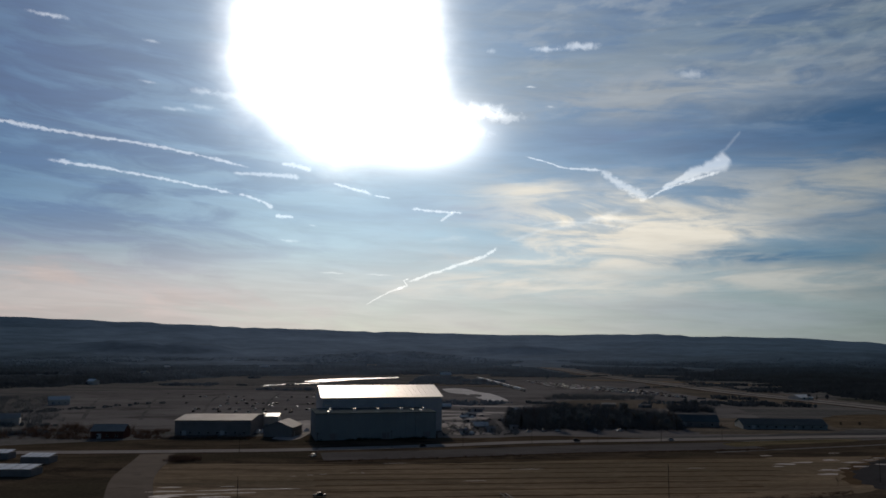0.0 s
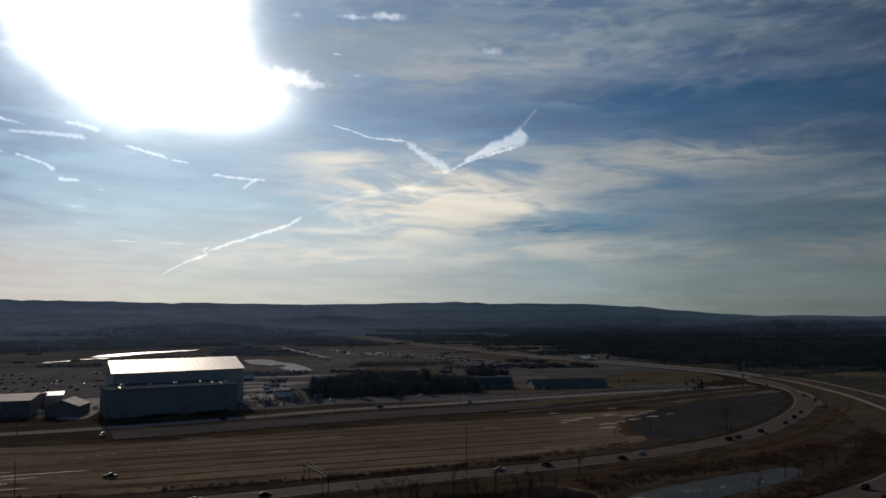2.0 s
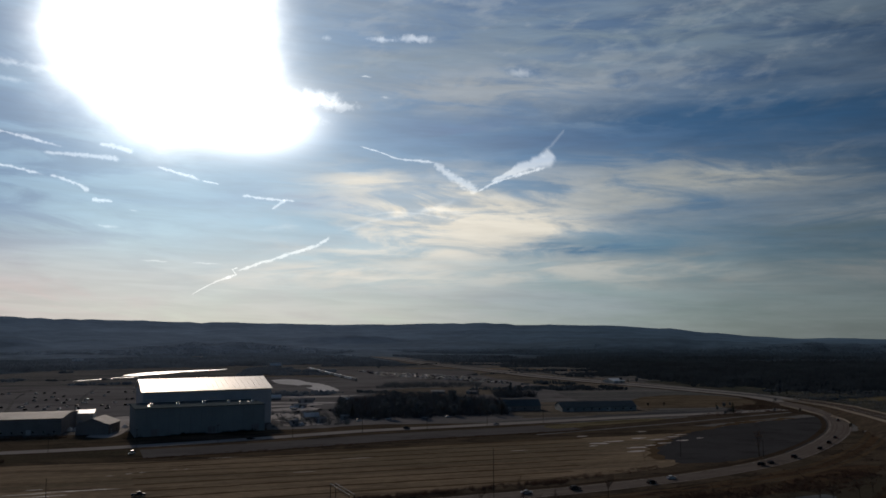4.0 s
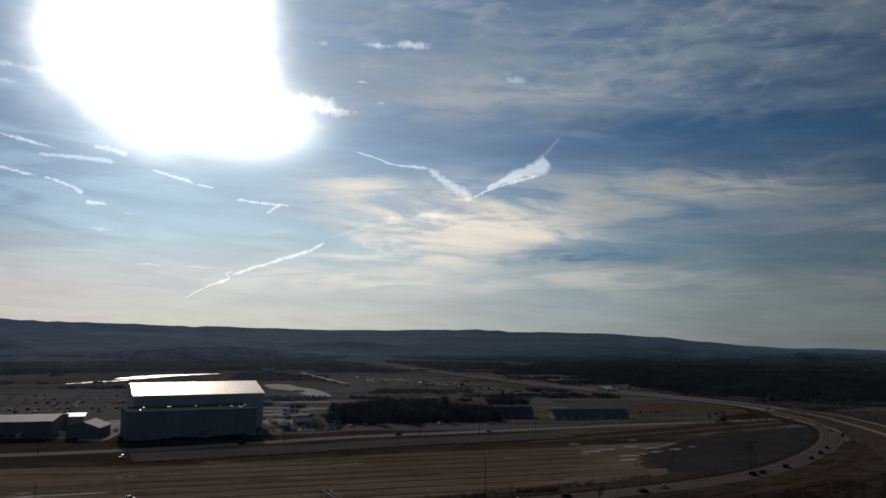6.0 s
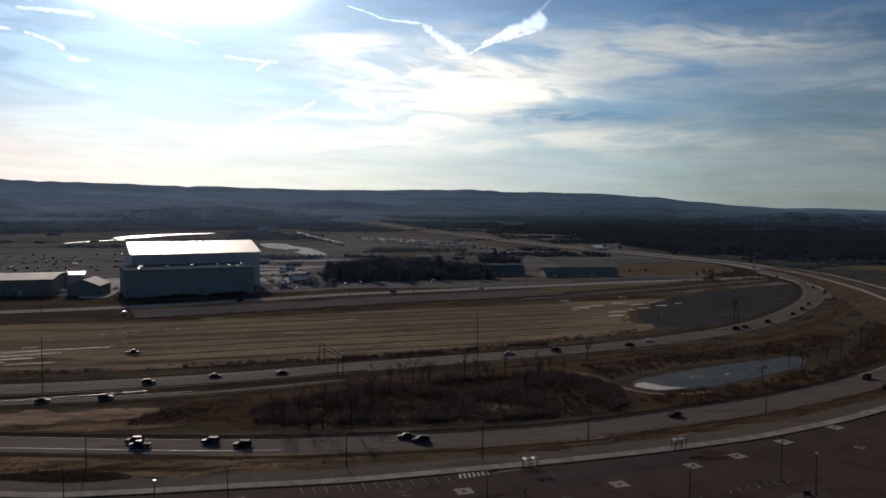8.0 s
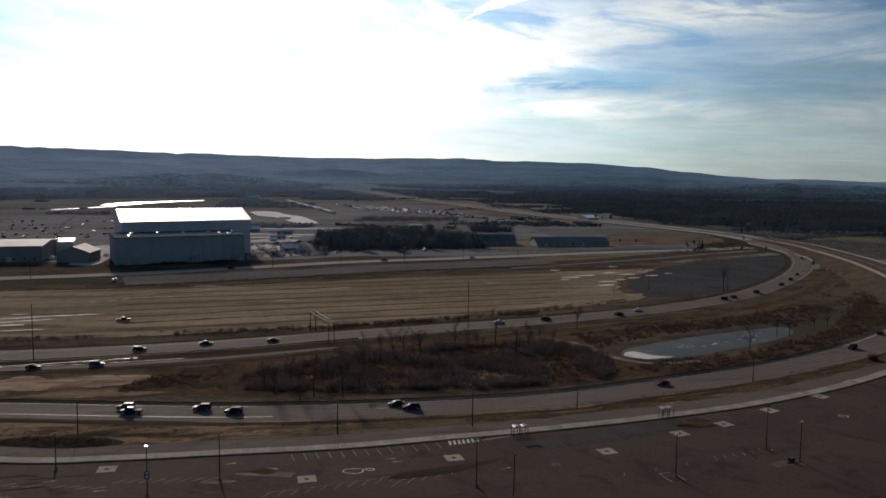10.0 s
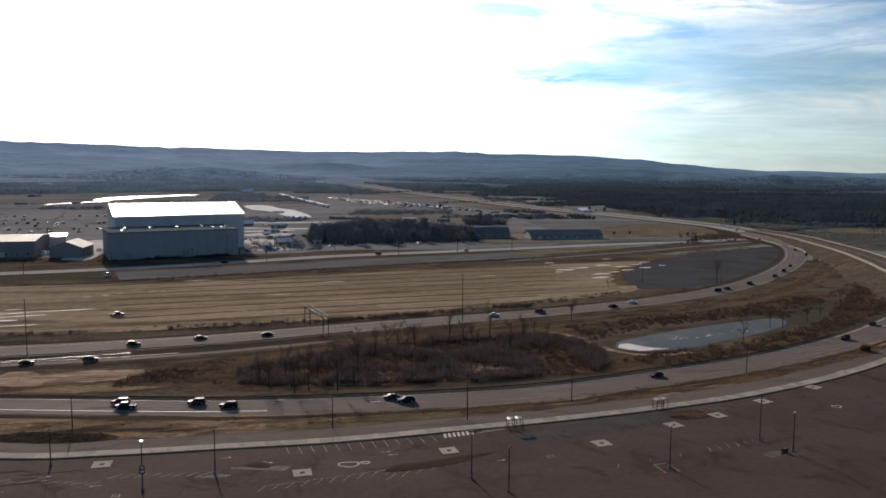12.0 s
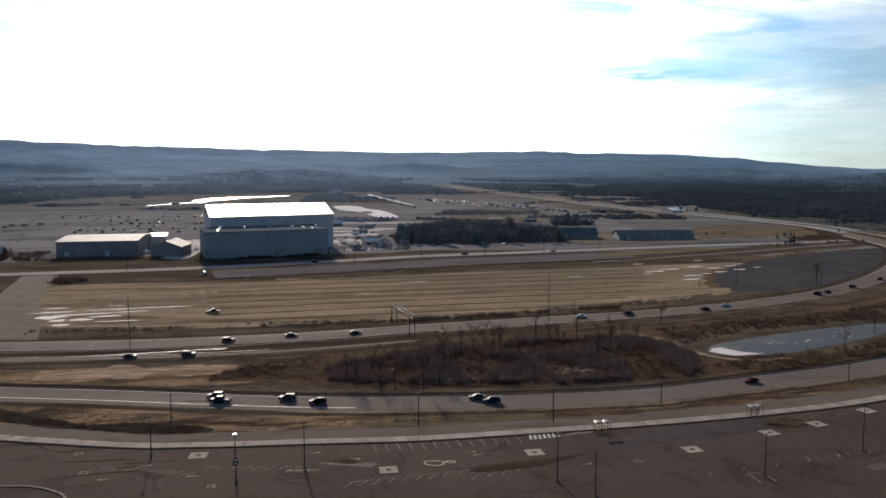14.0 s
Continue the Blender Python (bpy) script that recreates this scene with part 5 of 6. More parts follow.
def car(kind, colour, m, label, full=True, group=""):
    d = SHAPES[kind]
    root = holder("pickup_truck" if kind == "pickup" else "car", m, label, "car", group)
    body = part("body", loft(bmesh.new(), [ring(x, hw, z0, z1, hw * 0.93) for x, hw, z0, z1 in d["body"]]), PAINTS[colour], root, smooth=False)
    c = d["cabin"]
    hw = d["body"][2][1]
    rings = []
    for x, z in c:
        base = c[0][1] - 0.04
        top = max(z, base + 0.05)
        inset = 0.06 + 0.16 * (top - base) / 0.6
        rings.append([(x, -hw * 0.92, base), (x, hw * 0.92, base), (x, hw - inset, top), (x, -hw + inset, top)])
    part("glazing", loft(bmesh.new(), rings), M_GLASS, root, "dark tinted windows")
    x0, x1, zt = c[1][0], c[2][0], c[1][1]
    part("roof", box(bmesh.new(), x0 - 0.05, -hw + 0.2, zt - 0.02, x1 + 0.05, hw - 0.2, zt + 0.05, 0.03), PAINTS[colour], root)
    if kind == "pickup":
        part("bed", box(bmesh.new(), -2.65, -0.8, 1.10, -1.05, 0.8, 1.155), M_TYRE, root, "open black cargo bed")
    r = d["r"]
    for wx in d["wheels"]:
        for sy in (-1, 1):
            w = part("wheel", tube(bmesh.new(), [(wx, sy * (hw - 0.2), r), (wx, sy * (hw + 0.01), r)], [r, r], 12), M_TYRE, root)
            if full:
                part("rim", tube(bmesh.new(), [(wx, sy * (hw + 0.005), r), (wx, sy * (hw + 0.025), r)], [r * 0.62, r * 0.58], 10), M_RIM, w)
    if full:
        fx, bx = d["body"][-1][0], d["body"][0][0]
        for sy in (-1, 1):
            part("headlight", box(bmesh.new(), fx - 0.12, sy * 0.52 - 0.15, 0.62, fx + 0.015, sy * 0.52 + 0.15, 0.76), M_LENS, root)
            part("taillight", box(bmesh.new(), bx - 0.015, sy * 0.58 - 0.12, 0.62, bx + 0.12, sy * 0.58 + 0.12, 0.82), M_RED, root)
            part("mirror", box(bmesh.new(), 0.75, sy * (hw + 0.08) - 0.09, 1.0, 0.92, sy * (hw + 0.08) + 0.09, 1.14, 0.02), PAINTS[colour], root)
    return root


MASTERS = {}


def place_car(kind, colour, x, y, turn, full=True, group="", where="driving on the road", z=0.05):
    m = pose(x, y, z, 0, 0, turn)
    key = (kind, colour, full, group)
    if key in MASTERS:
        return copy_thing(MASTERS[key], m)
    MASTERS[key] = car(kind, colour, m, f"{colour} {'pickup truck' if kind == 'pickup' else 'sport utility car' if kind == 'suv' else 'saloon car'} {where}", full, group)
    return MASTERS[key]


for kind, colour, x, y, turn in (("suv", "dark grey", -41, 224, 170), ("pickup", "dark blue", -39, 219.5, 170), ("suv", "dark grey", -21, 220, 172), ("suv", "black", -12.5, 215.5, 172), ("sedan", "dark grey", 31, 215.5, 178), ("suv", "dark blue", 34.5, 211.5, 178), ("sedan", "dark red", 114, 223.5, 195), ("suv", "black", 208, 259, 210), ("sedan", "dark grey", 238, 281, 35)):
    place_car(kind, colour, x, y, turn, group="cars on the near road", where="driving on the near road")
for kind, colour, x, y, turn in (("sedan", "black", -78, 275, 0), ("suv", "dark grey", -59, 275.5, 2), ("suv", "black", -49, 296, 5), ("sedan", "dark grey", -27, 303, 8), ("sedan", "black", -3, 304.5, 10), ("sedan", "silver", 91, 327, 12), ("suv", "dark grey", 113, 331, 13), ("sedan", "black", 150, 338, 17), ("sedan", "white", 163, 346, 18), ("suv", "black", 222, 371, 28), ("sedan", "dark grey", 230, 376, 30), ("suv", "dark grey", 252, 390, 36), ("sedan", "black", 284, 415, 42), ("suv", "black", 303, 434, 45), ("sedan", "dark grey", 322, 455, 50), ("suv", "dark grey", 385, 540, 62), ("sedan", "black", 400, 560, 64)):
    place_car(kind, colour, x, y, turn, group="cars on the freeway", where="driving on the freeway")
place_car("pickup", "dark grey", -65, 355, 8, group="field cars", where="standing on the mown field")
for kind, colour, x, y, turn in (("sedan", "black", -31, 530, 14), ("suv", "dark grey", 72, 564, 16), ("pickup", "white", -92, 480, 80), ("sedan", "silver", 138, 575, 14)):
    place_car(kind, colour, x, y, turn, group="cars on the back road", where="on the back road")
for kind, colour, x, y, turn in (("sedan", "white", 43, 622, 30), ("suv", "silver", 55, 626, 35), ("sedan", "white", 66, 628, 30), ("pickup", "silver", 95, 630, 20), ("suv", "white", 113, 632, 200), ("sedan", "silver", 31, 612, 40), ("suv", "white", 178, 742, 10), ("pickup", "white", 186, 750, 190)):
    place_car(kind, colour, x, y, turn, False, "cars by the copse", "parked at the edge of the copse")
rnd = random.Random(5)
for k in range(58):
    y = rnd.choice((780, 810, 850, 890, 940, 1000)) + rnd.uniform(-4, 4)
    x = y * rnd.uniform(-0.36, -0.19)
    place_car(rnd.choice(("sedan", "suv")), rnd.choice(("silver", "white", "black", "dark grey")), x, y, rnd.choice((80, 262)), False, "cars in the far lot", "parked in the far lot")
for k in range(296):
    row = rnd.randrange(8)
    t = rnd.random()
    x, y = 98 + t * 150 + row * 4, 1470 - t * 270 - row * 26 + rnd.uniform(-2, 2)
    place_car(rnd.choice(("sedan", "suv", "pickup")), rnd.choice(("white", "dark grey", "white", "dark blue", "silver")), x, y, rnd.choice((20, 200)), False, "stored cars", "parked in the storage lot")


def road_sign(x, y, turn, w=1.8, h=2.4, top=4.2):
    root = holder("road_sign", pose(x, y, 0, 0, 0, turn), "square traffic sign on two posts", "road sign", "road signs")
    for sx in (-w * 0.3, w * 0.3):
        part("post", tube(bmesh.new(), [(sx, 0, 0), (sx, 0, top)], [0.06, 0.06], 6), M_STEEL, root)
    part("sign_panel", box(bmesh.new(), -w / 2, -0.12, top - h, w / 2, -0.062, top), M_GOLD, root, "weathered amber sign panel")


for a in ((298, 674, 0), (313, 674, 0), (392, 596, -20), (360, 492, -30)):
    road_sign(*a)


# ---- buildings ----
def gable_house(name, x, y, turn, w, d, wall_h, ridge, wall_m, roof_m, label, windows=0, category="building", doors=1):
    """Walls, two roof slopes along x, windows and doors on the front."""
    root = holder(name, pose(x, y, 0, 0, 0, turn), label, category)
    bm = bmesh.new()
    prof = ((0, 0), (0, wall_h), (d / 2, ridge), (d, wall_h), (d, 0))
    loft(bm, [[(0, b, c) for b, c in prof], [(w, b, c) for b, c in prof]])
    part("wall", bm, wall_m, root)
    for b0, z0, b1, z1 in ((-0.6, wall_h - 0.1, d / 2, ridge + 0.12), (d / 2, ridge + 0.12, d + 0.6, wall_h - 0.1)):
        bm = bmesh.new()
        loft(bm, [[(xx, b0, z0), (xx, b1, z1), (xx, b1, z1 + 0.25), (xx, b0, z0 + 0.25)] for xx in (-0.6, w + 0.6)])
        part("roof", bm, roof_m, root)
    for k in range(windows):
        xx = w * (k + 0.7) / (windows + 0.4)
        win = part("window", box(bmesh.new(), xx - 0.8, -0.08, 1.2, xx + 0.8, -0.01, 2.6), M_PALEWALL, root)
        part("pane", box(bmesh.new(), xx - 0.68, -0.1, 1.32, xx + 0.68, -0.081, 2.48), M_GLASS, win)
    for k in range(doors):
        xx = w * (k + 0.25) / max(1, doors)
        part("door", box(bmesh.new(), xx - 1.5, -0.07, 0, xx + 1.5, -0.01, 3.4), M_GREYWALL, root)
    return root


def arena():
    w, d1, d2 = 92, 46.5, 32
    h1, eave, ridge = 17.6, 25.3, 32.6
    root = holder("sports_hall", pose(-109.6, 556, 0, 0, 0, 15), "huge grey sports hall with bright metal roof and teal annex", "hall")
    part("annex_wall", box(bmesh.new(), 4, 0, 0, w - 4, d1, h1), M_TEALWALL, root, "dark teal metal-clad annex wall")
    part("annex_roof", box(bmesh.new(), 3.6, -0.4, h1 + 0.003, w - 3.6, d1 - 0.01, h1 + 0.6, 0.1), M_TEALROOF, root, "flat annex roof coloured dark teal as if in shade")
    bm = bmesh.new()
    prof = ((d1, 0), (d1, eave), (d1 + d2, ridge), (d1 + 2 * d2, eave), (d1 + 2 * d2, 0))
    loft(bm, [[(12.5, b, c) for b, c in prof], [(w + 11.0, b, c) for b, c in prof]])
    part("main_wall", bm, M_GREYWALL, root, "grey metal siding")
    for b0, z0, b1, z1 in ((d1 - 1.0, eave - 0.1, d1 + d2, ridge + 0.15), (d1 + d2, ridge + 0.15, d1 + 2 * d2 + 1, eave - 0.1)):
        slope = part("roof", loft(bmesh.new(), [[(xx, b0, z0), (xx, b1, z1), (xx, b1, z1 + 0.45), (xx, b0, z0 + 0.45)] for xx in (11.0, w + 12.0)]), M_ROOFMETAL, root, "bright standing-seam metal roof")
        for k in range(25):
            xx = 11.4 + k * (w + 0.4) / 24
            part("seam", loft(bmesh.new(), [[(xx + o, b0, z0 + 0.452), (xx + o, b1, z1 + 0.452), (xx + o, b1, z1 + 0.60), (xx + o, b0, z0 + 0.60)] for o in (0, 0.12)]), M_ROOFMETAL, slope)
    for k in range(5):
        xx = 16 + 17 * k
        unit = part("roof_unit", box(bmesh.new(), xx - 1.0, 20, h1 + 0.61, xx + 1.0, 22, h1 + 2.0, 0.08), M_WHITE, root, "pale rooftop vent unit")
        part("vent_cap", tube(bmesh.new(), [(xx, 21, h1 + 2.0), (xx, 21, h1 + 2.3)], [0.5, 0.5], 8), M_STEEL, unit)
    for k, xx in enumerate((14, 58)):
        part("wall_vent", box(bmesh.new(), xx, d1 - 0.12, 19.4, xx + 5, d1 - 0.01, 20.8), M_PALEWALL, root, "pale louvred vent")
    for xx in (14, 50, 79):
        part("door", box(bmesh.new(), xx, -0.1, 0, xx + 5, -0.01, 4.5), M_DARKWALL, root, "dark roller door")
    part("side_tower", box(bmesh.new(), 7.0, d1 + 2, 0, 12.48, d1 + 10, 15.5, 0.05), M_PALEWALL, root, "pale stair tower")
    for k in range(13):
        part("pilaster", box(bmesh.new(), 4.2 + 6.92 * k, -0.35, 0, 4.7 + 6.92 * k, -0.002, 17.2), M_TEALWALL, root)
    for x0, y0 in ((13, 6), (74, 14), (79, 8)):
        part("duct", box(bmesh.new(), x0, y0, h1 + 0.61, x0 + 0.8, y0 + 9, h1 + 1.3, 0.05), M_WHITE, root, "pale roof duct")
    part("trim", box(bmesh.new(), 12.5, d1 - 0.2, eave - 1.2, w + 11.0, d1 - 0.02, eave - 0.5), M_PALEWALL, root)


arena()
gable_house("long_shed", -212, 583, 4, 54, 56, 10.5, 12.2, M_DARKWALL, M_ROOFGREY, "long dark block shed with pale sheet roof", 8, "shed", 2)
gable_house("gabled_shed", -126, 577, 86, 26, 21, 6.5, 10.5, M_DARKWALL, M_ROOFGREY, "dark gabled shed with pale grey roof", 2, "shed")
gable_house("white_annex", -162, 636, 8, 12, 22, 9, 10.5, M_PALEWALL, M_WHITE, "small pale outbuilding with white roof", 2, "shed")
gable_house("red_barn", -262, 560, 5, 22, 14, 5, 9, M_REDWALL, M_ROOFGREY, "red-sided barn with grey roof", 3, "barn")
gable_house("green_shed", 214, 655, -3, 64, 24, 3.2, 7.0, M_TEALWALL, M_TEALROOF, "long low teal greenhouse shed", 9, "shed", 2)
gable_house("dark_shed", 164, 672, -4, 36, 22, 4.0, 8.5, M_DARKWALL, M_TEALROOF, "dark storage shed with teal sheet roof", 4, "shed")
gable_house("white_shed", 398, 1004, 12, 17, 26, 2.6, 5.4, M_PALEWALL, M_ROOFMETAL, "low shed with glaring metal roof at the wood's edge", 2, "shed")
rng = random.Random(11)
for x, y, w, d in ((-8, 603, 6, 4), (12, 618, 8, 5), (30, 634, 6, 4), (0, 668, 9, 5), (26, 690, 10, 5), (-6, 745, 12, 6), (140, 880, 14, 8), (176, 870, 12, 8), (-2, 800, 14, 7)):
    gable_house("yard_shed", x, y, rng.uniform(-40, 40), w, d, 2.6, 3.6, M_DARKWALL, rng.choice((M_ROOFGREY, M_DARKWALL, M_DARKWALL)), "small yard shed with metal roof", 1, "shed")
for k in range(6):
    place_car("suv" if k % 2 else "sedan", "white" if k % 3 else "silver", -10 + 4.4 * k, 832 + 2.5 * (k % 3), 70 + 20 * k, False, "yard cars", "parked in the muddy yard")
for k in range(14):
    place_car(rng.choice(("sedan", "suv", "pickup")), rng.choice(("silver", "dark grey", "black", "dark grey")), rng.uniform(-14, 46), rng.uniform(596, 780), rng.uniform(0, 360), False, "yard cars", "parked in the muddy yard")


def covered_heap(x, y, turn, s):
    bm = bmesh.new()
    rows = []
    for i in range(7):
        rows.append([bm.verts.new(((i - 3) * 0.5, (j - 2) * 0.6, max(0.0, 1.3 - 0.13 * (i - 3) ** 2 - 0.28 * (j - 2) ** 2) + 0.25 * noise.noise((i * 0.9 + x, j * 0.9, y)))) for j in range(5)])
    for r, q in zip(rows, rows[1:]):
        for a, b, c, e in zip(r, q, q[1:], r[1:]):
            bm.faces.new((a, b, c, e))
    ob = finish("tarpaulin", bm, M_WHITE)
    ob.matrix_basis = pose(x, y, -0.1, 0, 0, turn) @ Matrix.Scale(s, 4)
    tagged(ob, "pale glaring tarpaulin humped over stored goods", "tarpaulin", "tarpaulins in the yards")


for k in range(4):
    covered_heap(rng.uniform(-16, 40), rng.uniform(592, 760), rng.uniform(0, 180), rng.uniform(1.0, 2.4))
for k in range(12):
    covered_heap(rng.uniform(-160, -122), rng.uniform(596, 640), rng.uniform(0, 180), rng.uniform(1.0, 2.2))
for x, y in ((-420, 1900), (-560, 2150), (-300, 2350), (120, 2300), (-700, 1700), (-620, 1300), (-430, 700), (-480, 760), (-390, 640), (-520, 690), (-450, 860), (700, 800), (-800, 2100), (60, 2240)):
    gable_house("far_house", x, y, rng.uniform(-40, 40), rng.uniform(14, 30), 11, 5, 8.5, M_PALEWALL, rng.choice((M_WHITE, M_ROOFGREY)), "distant pale house with light roof", 3, "house")


def trailer(x, y, turn, w, d):
    root = holder("stable_block", pose(x, y, 0, 0, 0, turn), "low dark stable block with white ribbed roof", "shed", "stable blocks")
    part("wall", box(bmesh.new(), 0, 0, 0, w, d, 3.4), M_DARKWALL, root)
    for k in range(5):
        x0 = w * k / 5
        part("roof_panel", loft(bmesh.new(), [[(x0 + 0.1, -0.4, 3.403), (x0 + 0.1, d + 0.4, 4.4), (x0 + 0.1, d + 0.4, 4.6), (x0 + 0.1, -0.4, 3.6)], [(x0 + w / 5 - 0.5, -0.4, 3.403), (x0 + w / 5 - 0.5, d + 0.4, 4.4), (x0 + w / 5 - 0.5, d + 0.4, 4.6), (x0 + w / 5 - 0.5, -0.4, 3.6)]]), M_WHITE, root, "white sheet roof panel")


for a in ((-246, 444, 0, 16, 9), (-244, 400, 0, 28, 11), (-285, 458, 0, 24, 8)):
    trailer(*a)

train = holder("freight_train", pose(0, 0, 0), "long pale line of freight wagons", "train")
for k in range(16):
    t = k / 15
    bm = box(bmesh.new(), -11, -1.5, 1.0, 11, 1.5, 4.2, 0.15)
    ob = part("wagon", bm, M_WHITE if k % 3 else M_ROOFGREY, train)
    ob.matrix_basis = pose(14 + 60 * t, 1560 - 400 * t, 0, 0, 0, -81)
    for sx in (-7.5, 7.5):
        wh = part("bogie", box(bmesh.new(), sx - 1.2, -1.0, 0.0, sx + 1.2, 1.0, 0.999, 0.05), M_TYRE, ob)


# ---- trees and brush ----
def branch(bm_t, bm_c, rnd, p, d, length, radius, level, top):
    n = 3 if level else 4
    pts, rad = [p.copy()], [radius]
    for k in range(n):
        d = (d + Vector((rnd.uniform(-1, 1), rnd.uniform(-1, 1), rnd.uniform(-0.3, 0.6))) * (0.16 if level else 0.07)).normalized()
        p = p + d * length / n
        pts.append(p.copy())
        rad.append(radius * (1 - 0.72 * (k + 1) / n))
    tube(bm_t if level < 2 else bm_c, pts, rad, 6 if level == 0 else 4 if level == 1 else 3, level < 1)
    if level >= top:
        return
    kids = (8, 6, 5, 4)[level]
    for k in range(kids):
        t = rnd.uniform(0.35 if level == 0 else 0.25, 1.0)
        i = min(int(t * n), n - 1)
        q = pts[i].lerp(pts[i + 1], t * n - i)
        a = rnd.uniform(0, math.tau)
        out = Vector((math.cos(a), math.sin(a), rnd.uniform(0.35, 1.0))).normalized()
        nd = (d * 0.5 + out).normalized()
        branch(bm_t, bm_c, rnd, q, nd, length * rnd.uniform(0.38, 0.58), max(0.03, radius * (1 - 0.7 * t) * 0.66), level + 1, top)


def bare_tree(h, seed, m, label="bare leafless winter tree with fine twigs", group="bare trees"):
    root = holder("bare_tree", m, label, "tree", group)
    bt, bc = bmesh.new(), bmesh.new()
    branch(bt, bc, random.Random(seed), Vector((0, 0, 0)), Vector((0, 0, 1)), h * 0.75, h * 0.022, 0, 3)
    part("trunk", bt, M_BARK, root)
    part("crown", bc, M_TWIG, root)
    return root


def round_tree(h, seed, m):
    root = holder("leafless_tree", m, "dark round-headed tree with dense twiggy crown", "tree", "trees by the yard")
    rnd = random.Random(seed)
    bt, bc = bmesh.new(), bmesh.new()
    tube(bt, [(0, 0, 0), (0.1, 0, h * 0.3), (0, 0.1, h * 0.8)], [h * 0.025, h * 0.02, 0.04], 6)
    for k in range(7):
        a = rnd.uniform(0, math.tau)
        z = h * rnd.uniform(0.22, 0.5)
        tube(bt, [(0, 0, z), (math.cos(a) * h * 0.15, math.sin(a) * h * 0.15, z + h * 0.15), (math.cos(a) * h * 0.26, math.sin(a) * h * 0.26, z + h * 0.32)], [h * 0.012, h * 0.008, 0.03], 4)
    for k in range(420):
        d = Vector((rnd.gauss(0, 1), rnd.gauss(0, 1), rnd.gauss(0, 1))).normalized()
        rr = rnd.random() ** 0.4 * (0.8 + 0.35 * noise.noise(d * 1.6 + Vector((seed, 0, 0))))
        p = Vector((d.x * rr * h * 0.36, d.y * rr * h * 0.36, h * 0.56 + d.z * rr * h * 0.46))
        if p.z < h * 0.1:
            continue
        s = h * rnd.uniform(0.03, 0.075)
        e = Vector((rnd.gauss(0, 1), rnd.gauss(0, 1), rnd.gauss(0, 1))).normalized() * s
        f = d.cross(e).normalized() * s * 0.8
        bc.faces.new([bc.verts.new(v) for v in (p - e, p + f * 0.6, p + e + d * s, p - f)])
    part("trunk", bt, M_BARK, root)
    part("crown", bc, M_DENSE, root)
    return root


def conifer(h, seed, m):
    root = holder("evergreen_tree", m, "dark evergreen tree with ragged crown", "tree", "evergreens")
    rnd = random.Random(seed)
    part("trunk", tube(bmesh.new(), [(0, 0, 0), (0, 0, h * 0.95)], [h * 0.02, 0.03], 6), M_BARK, root)
    bm = bmesh.new()
    for k in range(150):
        t = rnd.random() ** 0.8
        z = h * (0.12 + 0.86 * t)
        r = h * 0.26 * (1 - t) + 0.25
        a = rnd.uniform(0, math.tau)
        c, s = math.cos(a), math.sin(a)
        rr = r * rnd.uniform(0.65, 1.15)
        wd = 0.18 * rr + 0.3
        tip = Vector((c * rr, s * rr, z - 0.22 * rr))
        vs = [bm.verts.new(v) for v in ((c * 0.1, s * 0.1, z + 0.25), (c * rr * 0.6 - s * wd, s * rr * 0.6 + c * wd, z - 0.1 * rr), tip, (c * rr * 0.6 + s * wd, s * rr * 0.6 - c * wd, z - 0.1 * rr))]
        bm.faces.new((vs[0], vs[1], vs[2]))
        bm.faces.new((vs[0], vs[2], vs[3]))
    part("crown", bm, M_CONIFER, root)
    return root


OAKS = [bare_tree(9.5, 3, pose(5, 226, 0)), bare_tree(11.5, 8, pose(9, 228, 0)), bare_tree(8, 21, pose(-2, 233, 0))]
rnd = random.Random(4)
for x, y, s in ((17, 226, 1.1), (22, 231, 0.9), (38, 272, 1.0), (33, 268, 0.9), (42, 276, 0.8), (47, 270, 1.0), (120, 312, 1.05), (237, 398, 1.25), (169, 264, 0.7), (194, 285, 0.75), (199, 284, 0.8), (26, 258, 0.9), (62, 283, 0.9), (70, 281, 0.8), (78, 285, 1.0), (12, 240, 0.8), (-5, 238, 0.7), (52, 262, 0.8), (88, 276, 0.8), (216, 292, 0.7), (228, 300, 0.8), (30, 296, 0.5), (172, 395, 0.45), (300, 340, 0.8), (255, 322, 0.7)):
    copy_thing(OAKS[rnd.randrange(3)], pose(x, y, 0, 0, 0, rnd.uniform(0, 360)) @ Matrix.Scale(s, 4))
tree_rnd = random.Random(77)
for k in range(22):
    t = tree_rnd.random()
    copy_thing(OAKS[tree_rnd.randrange(3)], pose(-4 + 106 * t, 250 + 34 * t + tree_rnd.uniform(-14, 8), 0, 0, 0, tree_rnd.uniform(0, 360)) @ Matrix.Scale(tree_rnd.uniform(0.45, 0.85), 4))
for x, y, w, d in ((-33, 842, 13, 9), (-9, 736, 6, 4), (3, 648, 11, 8), (40, 815, 8, 6), (-62, 1690, 22, 14)):
    gable_house("white_tent", x, y, 10, w, d, 0.14 * w, 0.36 * w, M_DARKWALL, M_WHITE, "white-roofed tent beside the hall", 0, "tent", 0)
PINES = [conifer(11, 2, pose(40, 650, 0)), conifer(12, 5, pose(228, 880, 0)), conifer(9, 9, pose(340, 606, 0))]
ROUND = [round_tree(12, 2, pose(30, 642, 0)), round_tree(14, 5, pose(90, 640, 0)), round_tree(10, 9, pose(120, 646, 0))]
